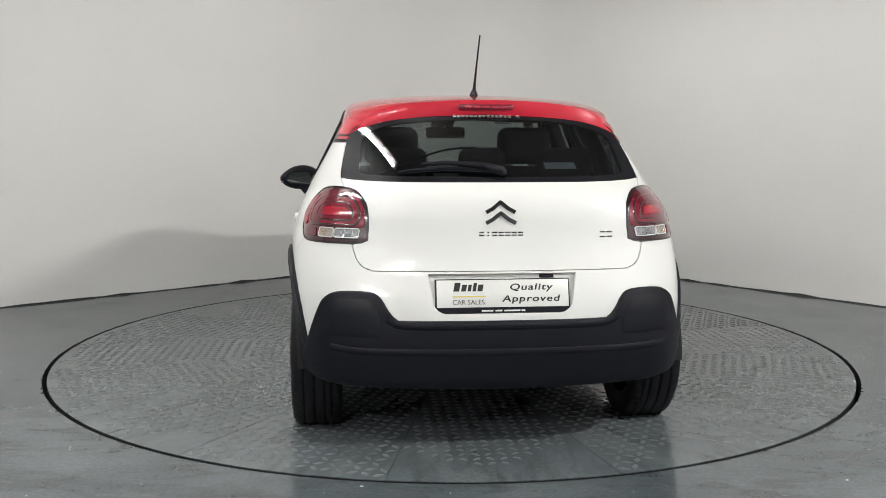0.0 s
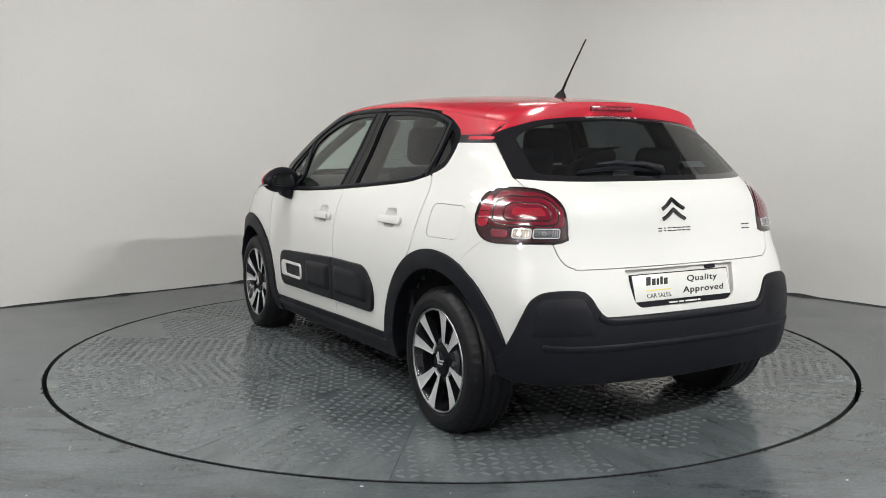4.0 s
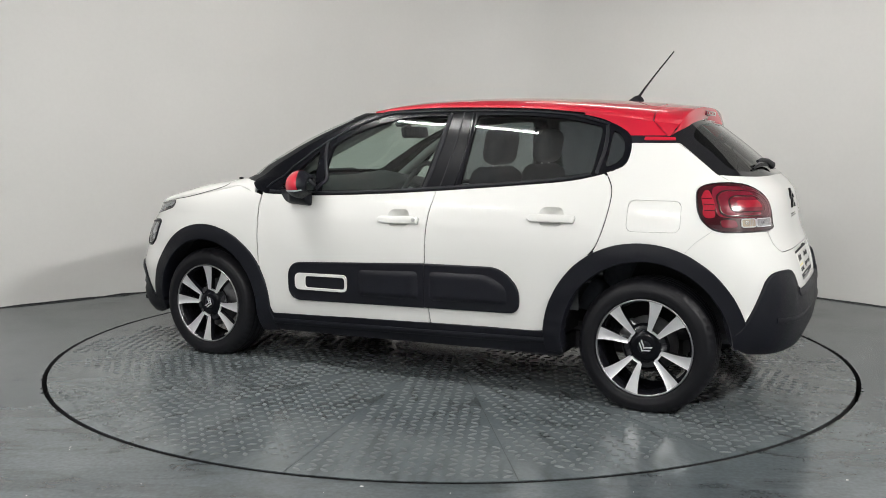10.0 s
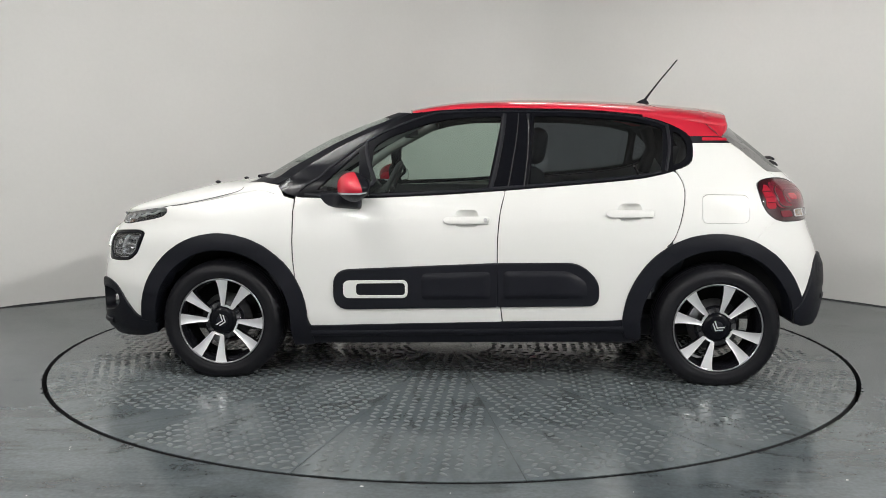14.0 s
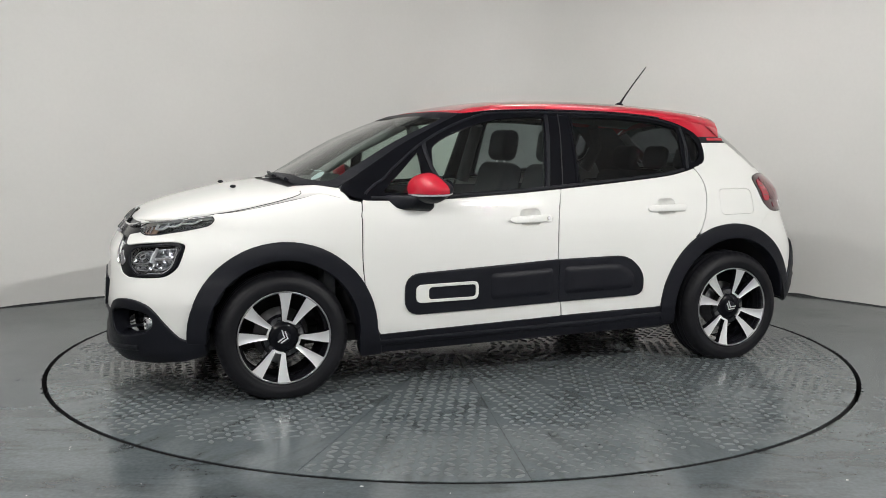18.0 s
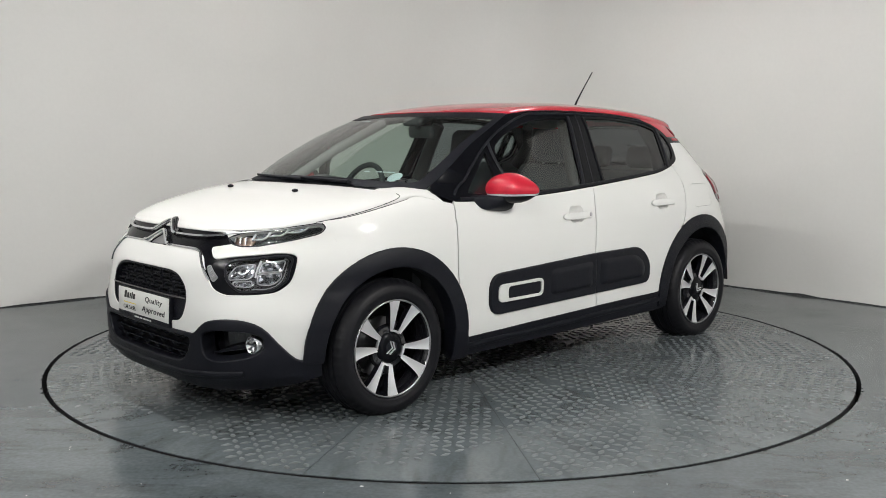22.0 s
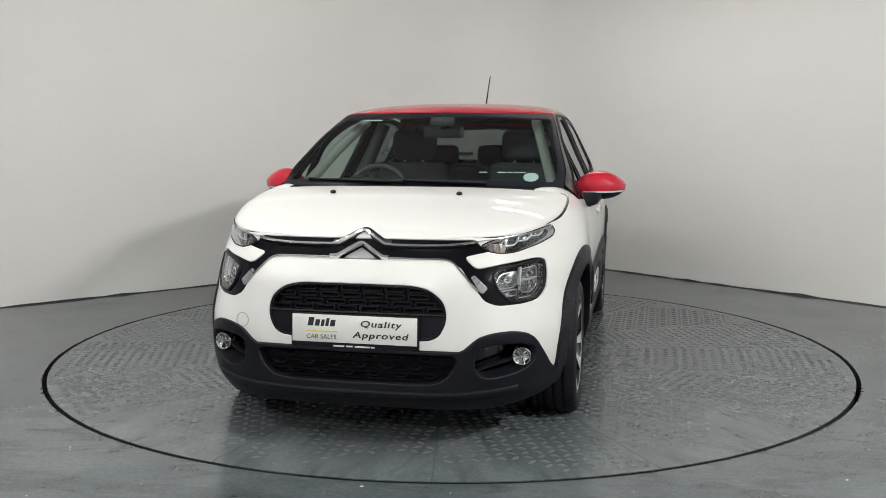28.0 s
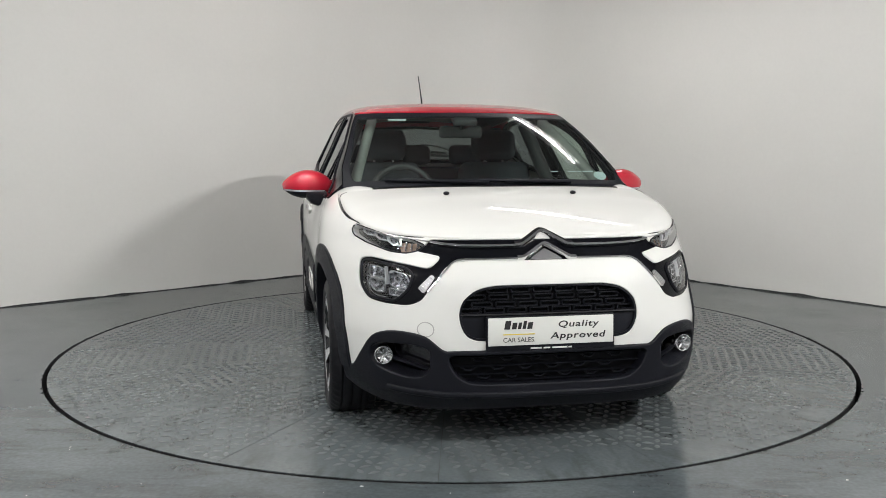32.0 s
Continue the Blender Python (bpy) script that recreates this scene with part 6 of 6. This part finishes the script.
def build_wheels(car):
    # built facing +y with the outer face at y = 0.806
    R = 0.317
    prof = [(0.220, 0.785), (0.2245, 0.797), (0.231, 0.803), (0.238, 0.8065), (0.242, 0.8055), (0.252, 0.8105), (0.272, 0.809), (0.276, 0.8068), (0.281, 0.8062), (0.294, 0.799), (0.306, 0.786), (0.313, 0.774)]
    for g in (0.755, 0.712, 0.669, 0.64):
        prof += [(R - 0.001, g + 0.008), (R - 0.001, g + 0.004), (R - 0.008, g + 0.003), (R - 0.008, g - 0.003), (R - 0.001, g - 0.004)]
    prof += [(0.313, 0.612), (0.295, 0.603), (0.25, 0.597), (0.205, 0.612)]
    v, f = lathe(prof, 144)
    npf = len(prof)
    # shoulder blocks: every other pair of steps is cut in
    v = [(x * (1 - 0.016), y - 0.002, z * (1 - 0.016)) if (k // npf) % 3 == 0 and k % npf in (10, 11, npf - 4, npf - 5) else (x, y, z) for k, (x, y, z) in enumerate(v)]
    barrel_v, barrel_f = lathe([(0.2085, 0.795), (0.2085, 0.8005), (0.203, 0.8005), (0.198, 0.79), (0.188, 0.77), (0.18, 0.70), (0.18, 0.615)], 72)
    wheel = link_mesh("wheel", barrel_v, barrel_f, BLACK_GLOSS, car, "two-tone alloy wheel")
    link_mesh("tyre", v, f, RUBBER, wheel, "black rubber tyre")
    v, f = lathe([(0.2082, 0.8005), (0.2065, 0.8045), (0.2025, 0.8045), (0.2005, 0.8)], 72)
    link_mesh("rim_edge", v, f, STEEL, wheel, "machined rim edge")
    # dish behind the spokes, hub, brake disc
    v, f = lathe([(0.0, 0.782), (0.045, 0.784), (0.062, 0.778), (0.072, 0.762)], 40)
    link_mesh("hub", v, f, BLACK_SATIN, wheel)
    v, f = lathe([(0.0, 0.70), (0.06, 0.70), (0.065, 0.695), (0.132, 0.695), (0.134, 0.685), (0.132, 0.675), (0.0, 0.675)], 48)
    link_mesh("brake_disc", v, f, BRAKE, wheel, "steel brake disc")
    part("brake_caliper", box_bm(-0.14, 0.668, -0.05, -0.075, 0.722, 0.05, 0.012), STEEL, wheel)
    for k in range(4):
        for sgn in (1, -1):
            bm = bmesh.new()
            # blade: narrow at the hub, flaring to the rim on its outer side, hollowed along the middle
            out = [(0.072, 0.0085, 0.0095), (0.095, 0.0120, 0.0118), (0.125, 0.0165, 0.0150), (0.155, 0.0205, 0.0195), (0.182, 0.0240, 0.0255), (0.2035, 0.0262, 0.0330)]
            ys = (0.781, 0.7845, 0.789, 0.7935, 0.798, 0.8015)
            a0 = radians(17.5) * sgn

            def P(r, w, y):
                return Vector((r * math.cos(a0) - w * math.sin(a0), y, r * math.sin(a0) + w * math.cos(a0)))
            T, B = [], []
            for i, ((r, wi, wo), y) in enumerate(zip(out, ys)):
                row = [(-wi, 0.0), (-wi * 0.4, -0.0022), (wo * 0.45, -0.0016), (wo, 0.0014)]
                bow = 0.0025 if i == len(out) - 1 else 0.0
                T.append([bm.verts.new(P(r - (bow if j in (0, 3) else 0), w * sgn, y + d)) for j, (w, d) in enumerate(row)])
                B.append([bm.verts.new(P(r, w * sgn * 1.06, y - 0.03)) for w in (-wi, wo)])
            for i in range(len(out) - 1):
                for j in range(3):
                    bm.faces.new((T[i][j], T[i][j + 1], T[i + 1][j + 1], T[i + 1][j]))
                bm.faces.new((T[i][0], T[i + 1][0], B[i + 1][0], B[i][0]))
                bm.faces.new((T[i][3], B[i][1], B[i + 1][1], T[i + 1][3]))
            bm.faces.new((T[0][0], B[0][0], B[0][1], T[0][3], T[0][2], T[0][1]))
            bmesh.ops.transform(bm, matrix=Matrix.Rotation(radians(90 * k), 4, "Y"), verts=bm.verts)
            ob = part("spoke", bm, ALLOY, wheel, "machined silver spoke", smooth=25)
            ob.data.materials.append(BLACK_GLOSS)
            for p in ob.data.polygons:
                if abs(p.normal.y) < 0.7:
                    p.material_index = 1
        # short root that joins the two blades at the hub
        bm = bmesh.new()
        rows = []
        for i in range(9):
            t = radians(-19 + 38 * i / 8)
            rows.append([bm.verts.new((r * math.cos(t), y, r * math.sin(t))) for r, y in ((0.068, 0.770), (0.068, 0.7795), (0.0765, 0.7815), (0.0765, 0.770))])
        for a, b in zip(rows, rows[1:]):
            for i in range(3):
                bm.faces.new((a[i], a[i + 1], b[i + 1], b[i]))
        bmesh.ops.transform(bm, matrix=Matrix.Rotation(radians(90 * k), 4, "Y"), verts=bm.verts)
        part("spoke_root", bm, ALLOY, wheel, smooth=25)
        # black web between the pairs
        bm = bmesh.new()
        a1, a2 = radians(45 - 20), radians(45 + 20)
        ring = []
        for r, y, da in ((0.055, 0.772, 0), (0.075, 0.774, 0.0), (0.09, 0.77, 0.02), (0.10, 0.755, 0.03)):
            ring.append([bm.verts.new((r * math.cos(a1 - da + (a2 - a1 + 2 * da) * i / 8), y - 0.006 * math.sin(i / 8 * math.pi), r * math.sin(a1 - da + (a2 - a1 + 2 * da) * i / 8))) for i in range(9)])
        for a, b in zip(ring, ring[1:]):
            for i in range(8):
                bm.faces.new((a[i], a[i + 1], b[i + 1], b[i]))
        bmesh.ops.transform(bm, matrix=Matrix.Rotation(radians(90 * k), 4, "Y"), verts=bm.verts)
        part("spoke_web", bm, BLACK_GLOSS, wheel)
    # centre cap with two plain chevrons
    v, f = lathe([(0.0, 0.788), (0.026, 0.7875), (0.031, 0.785), (0.032, 0.776)], 28)
    cap = link_mesh("centre_cap", v, f, BLACK_PLASTIC, wheel)
    for dz in (0.006, -0.010):
        pts = [(-0.030, dz - 0.011), (-0.010, dz + 0.003), (0.0, dz + 0.012), (0.010, dz + 0.003), (0.030, dz - 0.011)]
        bm = bmesh.new()
        rows = [[bm.verts.new((u, 0.7915, w + t)) for t in (-0.0035, 0.0035)] for u, w in pts]
        for a, b in zip(rows, rows[1:]):
            bm.faces.new((a[0], b[0], b[1], a[1]))
        ext = bmesh.ops.extrude_face_region(bm, geom=bm.faces[:])
        bmesh.ops.translate(bm, vec=(0, -0.0045, 0), verts=[q for q in ext["geom"] if isinstance(q, bmesh.types.BMVert)])
        part("cap_chevron", bm, ALLOY, cap)
    spin = {"fl": -110.0, "rl": -212.0, "fr": 12.0, "rr": 40.0}
    # rim of the larger diameter
    for ob in [wheel] + list(wheel.children):
        if ob.name.split(".")[0] not in ("tyre", "brake_disc", "brake_caliper", "centre_cap"):
            for v in ob.data.vertices:
                v.co.x, v.co.z = v.co.x * 1.08, v.co.z * 1.08
    tagged(wheel, group="wheels")
    base = wheel
    hub_z, out_y, flat = 0.301, 0.026, 0.0045

    def place(x, turn, sp):
        return Matrix.Translation((x, 0, hub_z)) @ Matrix.Rotation(turn, 4, "Z") @ Matrix.Translation((0, out_y, 0)) @ Matrix.Rotation(radians(sp), 4, "Y")
    base.matrix_local = place(1.27, 0, spin["fl"])
    spots = [place(1.27, 0, spin["fl"]), place(-1.27, 0, spin["rl"]), place(1.27, math.pi, spin["fr"]), place(-1.27, math.pi, spin["rr"])]
    wheels = [base] + [copy_thing(base, m) for m in spots[1:]]
    # the load flattens each tyre's foot and swells its wall there
    for w, m in zip(wheels, spots):
        for tyre in w.children:
            if not tyre.name.startswith("tyre"):
                continue
            tyre.data = tyre.data.copy()
            back = m.inverted()
            for v in tyre.data.vertices:
                p = m @ v.co
                low_by = max(0.0, 0.09 - p.z) / 0.09
                mid = math.copysign(0.73, p.y)
                p.y = mid + (p.y - mid) * (1 + 0.07 * low_by)
                p.z = max(p.z, flat)
                v.co = back @ p


def build_under(car):
    part("underbody", box_bm(-1.40, -0.56, 0.20, 1.86, 0.56, 0.30, 0.03), UNDERSIDE, car)
    for sgn in (1, -1):
        part("floor_pan", box_bm(-0.86, min(sgn * 0.5, sgn * 0.79), 0.205, 0.86, max(sgn * 0.5, sgn * 0.79), 0.30, 0.02), UNDERSIDE, car)
        for x, r in ((1.265, 0.372), (-1.262, 0.392)):
            v, f = lathe([(0.05, 0.56), (r, 0.56), (r, 0.80)], 44, 1, 179)
            ob = link_mesh("wheel_well", [(a, sgn * b, c) for a, b, c in v], f, DARK, car)
            ob.location = (x, 0, 0.313)
    loft_tube("front_axle", [(1.27, -0.6, 0.30), (1.27, 0.6, 0.30)], [0.03, 0.03], UNDERSIDE, car)
    loft_tube("rear_axle", [(-1.27, -0.6, 0.27), (-1.27, 0.6, 0.27)], [0.045, 0.045], UNDERSIDE, car)
    part("exhaust_box", box_bm(-1.70, -0.3, 0.245, -1.5, 0.2, 0.32, 0.03), UNDERSIDE, car)


def seat(car, x, y, rear=False):
    """A front seat: cushion, back and headrest."""
    s = part("seat", box_bm(-0.25, -0.24, 0.0, 0.27, 0.24, 0.17, 0.05, pose(x, y, 0.40, 0, -6, 0), 3), GREY_TRIM, car, "dark grey cloth seat")
    part("backrest", box_bm(-0.07, -0.235, 0.0, 0.07, 0.235, 0.60, 0.06, pose(x - 0.27, y, 0.52, 0, -16, 0), 3), GREY_TRIM, s)
    part("headrest", box_bm(-0.055, -0.145, 0.0, 0.055, 0.145, 0.20, 0.054, pose(x - 0.425, y, 1.11, 0, -10, 0), 5), GREY_TRIM, s)
    for d in (-0.06, 0.06):
        loft_tube("headrest_post", [(x - 0.42, y + d, 1.06), (x - 0.428, y + d, 1.14)], [0.007, 0.007], STEEL, s, seg=8)
    return s


def build_cabin(car):
    A, Zs = np.meshgrid(np.linspace(0.83, 2.42, 60), np.linspace(0.30, 0.975, 16))
    for sgn in (1, -1):
        n = surface_normals(low, A.ravel(), Zs.ravel())
        P = low(A.ravel(), Zs.ravel()) - n * 0.075
        P[:, 1] = np.minimum(P[:, 1], 0.78)
        verts = [(x, sgn * y, z) for x, y, z in P]
        faces = [(j * 60 + i, j * 60 + i + 1, (j + 1) * 60 + i + 1, (j + 1) * 60 + i) for j in range(15) for i in range(59) if not any((P[j * 60 + i][0] - cx) ** 2 + (P[j * 60 + i][2] - 0.31) ** 2 < 0.40 ** 2 for cx in (1.265, -1.262))]
        link_mesh("door_lining", verts, faces, CABIN, car)
    # dark trim inside the rear pillars
    A, Zs = np.meshgrid(np.linspace(2.228, 2.41, 12), np.linspace(0.95, 1.35, 14))
    for sgn in (1, -1):
        P = low(A.ravel(), Zs.ravel()) - surface_normals(low, A.ravel(), Zs.ravel()) * 0.035
        link_mesh("pillar_trim", [(x, sgn * y, z) for x, y, z in P], [(j * 12 + i, j * 12 + i + 1, (j + 1) * 12 + i + 1, (j + 1) * 12 + i) for j in range(13) for i in range(11)], CABIN, car)
    # tail wall, floor, roof lining
    A, Zs = np.meshgrid(np.linspace(2.42, 2 * math.pi - 2.42, 30), np.linspace(0.34, 1.06, 14))
    P = low(A.ravel(), Zs.ravel()) - surface_normals(low, A.ravel(), Zs.ravel()) * 0.07
    link_mesh("tailgate_lining", P, [(j * 30 + i, j * 30 + i + 1, (j + 1) * 30 + i + 1, (j + 1) * 30 + i) for j in range(13) for i in range(29)], CABIN, car)
    part("cabin_floor", box_bm(-1.62, -0.56, 0.30, 1.15, 0.56, 0.345), CABIN, car)
    vs = np.linspace(-0.93, 0.93, 25)
    us = [np.linspace(-1.36, 0.25 - 0.1 * abs(q) ** 2.5, 24) for q in vs]
    grid_panel("headlining", roof, us, vs, HEADLINER, car, "pale roof lining", thick=0.0, off=-0.03)
    # bulkhead and dashboard
    part("bulkhead", box_bm(0.99, -0.70, 0.34, 1.05, 0.70, 0.985, 0.01), CABIN, car)
    bm = bmesh.new()
    prof = [(1.14, 0.985), (0.98, 1.015), (0.80, 1.01), (0.66, 0.985), (0.62, 0.94), (0.64, 0.84), (0.70, 0.70), (0.78, 0.55), (1.04, 0.5)]
    rows = []
    for y in np.linspace(-0.70, 0.70, 25):
        hood_up = 0.035 * math.exp(-((y + 0.36) / 0.17) ** 2)
        rows.append([bm.verts.new((x - 0.10 * abs(y / 0.7) ** 4 * (1 if x > 0.9 else 0), y, z + (hood_up if 0.6 < x < 0.9 and z > 0.9 else 0))) for x, z in prof])
    for a, b in zip(rows, rows[1:]):
        for i in range(len(prof) - 1):
            bm.faces.new((a[i], a[i + 1], b[i + 1], b[i]))
    part("dashboard", bm, CABIN, car, "black dashboard", smooth=50)
    # steering wheel on the right
    ring = [Matrix.Translation((0.53, -0.36, 0.93)) @ Matrix.Rotation(radians(-24), 4, "Y") @ Vector((0, 0.178 * math.cos(t * math.pi / 18), 0.178 * math.sin(t * math.pi / 18))) for t in range(37)]
    sw = loft_tube("steering_wheel", [tuple(p) for p in ring], [0.0165] * 37, CABIN, car, seg=10, label="black steering wheel")
    hub = part("steering_boss", box_bm(-0.03, -0.075, -0.06, 0.03, 0.075, 0.05, 0.02, Matrix.Translation((0.545, -0.36, 0.92)) @ Matrix.Rotation(radians(-24), 4, "Y")), CABIN, sw)
    for d in (-1, 1):
        loft_tube("steering_spoke", [(0.545, -0.36, 0.92), (0.53, -0.36 + d * 0.17, 0.93)], [0.022, 0.014], SATIN, sw, seg=8)
    loft_tube("steering_spoke", [(0.545, -0.36, 0.90), (0.60, -0.36, 0.77)], [0.025, 0.018], CABIN, sw, seg=8)
    loft_tube("steering_column", [(0.56, -0.36, 0.91), (0.80, -0.36, 0.80)], [0.04, 0.05], CABIN, car, seg=10)
    for y in (0.36, -0.36):
        seat(car, 0.08, y)
    # rear bench
    b = part("rear_bench", box_bm(-0.24, -0.62, 0.0, 0.26, 0.62, 0.17, 0.05, pose(-0.78, 0, 0.42, 0, -6, 0), 3), GREY_TRIM, car, "dark grey cloth rear bench")
    part("bench_back", box_bm(-0.07, -0.60, 0.0, 0.07, 0.60, 0.56, 0.06, pose(-1.04, 0, 0.52, 0, -22, 0), 3), GREY_TRIM, b)
    for y, w in ((0.37, 0.125), (0.0, 0.105), (-0.37, 0.125)):
        part("headrest", box_bm(-0.045, -w, 0.0, 0.045, w, 0.15, 0.045, pose(-1.25, y, 1.06, 0, -14, 0), 3), GREY_TRIM, b)
    part("parcel_shelf", box_bm(-1.60, -0.56, 0.99, -1.24, 0.56, 1.01, 0.006), CABIN, car)
    # interior mirror with its stalk and the sensor pod
    im = part("interior_mirror", box_bm(-0.02, -0.12, -0.035, 0.02, 0.12, 0.035, 0.018, pose(0.36, -0.01, 1.285, 0, 10, -8), 3), CABIN, car, "black interior mirror")
    loft_tube("mirror_stalk", [(0.375, -0.01, 1.30), (0.43, 0, 1.35)], [0.01, 0.014], CABIN, im, seg=8)
    part("sensor_pod", box_bm(-0.06, -0.07, -0.02, 0.06, 0.07, 0.02, 0.015, pose(0.40, 0.0, 1.352, 0, 22, 0)), CABIN, im)
    # sun visor label, round paper disc and shop bar low on the windscreen
    patch("visor_label", rounded([(-0.62, 1.352), (-0.50, 1.352), (-0.50, 1.36), (-0.62, 1.36)], 0.002), low, STICKER, car, proud=-0.009, thick=0, step=0.04)
    disc = [(0.66 + 0.036 * math.cos(t * math.pi / 12), 1.068 + 0.020 * math.sin(t * math.pi / 12)) for t in range(24)]
    patch("windscreen_disc", disc, low, STICKER, car, "pale round paper disc", proud=-0.0085, thick=0, step=0.02)
    for a0, a1 in ((0.40, 0.445), (0.50, 0.545), (0.552, 0.572), (0.58, 0.635)):
        patch("windscreen_text_bar", [(a0, 1.088), (a1, 1.088), (a1, 1.0925), (a0, 1.0925)], low, STICKER, car, proud=-0.009, thick=0, step=0.05)
    # inner pillars
    for sgn in (1, -1):
        for pts in ([(0.82, 0.66, 1.0), (0.55, 0.58, 1.18), (0.24, 0.50, 1.345)], [(-0.20, 0.68, 0.98), (-0.23, 0.59, 1.2), (-0.25, 0.53, 1.34)], [(-1.10, 0.62, 1.05), (-1.14, 0.545, 1.2), (-1.08, 0.49, 1.33)]):
            loft_tube("inner_pillar", [(x, sgn * y, z) for x, y, z in pts], [0.03, 0.028, 0.03] if pts[0][0] > 0.5 else [0.045, 0.04, 0.04], HEADLINER if pts[0][0] > 0.5 else CABIN, car, seg=8)
    # front wipers
    for a0, a1, z0, z1 in ((-0.05, -0.62, 1.033, 1.041), (0.45, -0.10, 1.031, 1.040)):
        p = [low(np.array([a0 + (a1 - a0) * t]), np.array([z0 + (z1 - z0) * t]))[0] + np.array([0.016, 0, 0.006]) for t in (0, 0.5, 1)]
        w = loft_tube("front_wiper", [tuple(q) for q in p], [0.009, 0.007, 0.005], BLACK_PLASTIC, car, seg=8, label="black front wiper")
        p = [q + np.array([-0.012, 0, -0.003]) for q in p]
        loft_tube("wiper_blade", [tuple(q) for q in p], [0.006, 0.007, 0.005], BLACK_PLASTIC, w, seg=6)


def build_car():
    car = new("car")
    tagged(car, "white five-door hatchback with red roof and black plastic cladding", "car")
    build_panels(car)
    build_glass_house(car)
    build_front(car)
    build_rear(car)
    build_roof(car)
    build_mirrors(car)
    build_wheels(car)
    build_under(car)
    build_cabin(car)
    return car


THETA = [(0.0, 96.4), (1.0, 102.19), (2.0, 107.95), (3.0, 113.60), (5.5, 127.82), (6.0, 130.69), (8.0, 142.26), (10.0, 153.83), (12.0, 165.47), (14.0, 177.03), (16.5, 191.49), (18.0, 200.06), (20.0, 211.63), (22.0, 223.33), (24.0, 234.99), (25.5, 243.73), (27.5, 255.33), (28.0, 258.21), (30.0, 269.73), (32.0, 281.32)]
CAR_OFF = Vector((-0.123, 0.0178, 0.0))


def motions():
    walk(turntable, [(t, pose(0, 0, 0, 0, 0, a - 96.4)) for t, a in THETA])
    rows = []
    for t, a in THETA:
        m = pose(0, 0, 0, 0, 0, a)
        o = m @ CAR_OFF
        rows.append((t, pose(o.x, o.y, -0.003, 0, 0, a)))
    walk(car, rows)


build_room()
build_tubes()
build_specks()
turntable = build_turntable()
car = build_car()
motions()
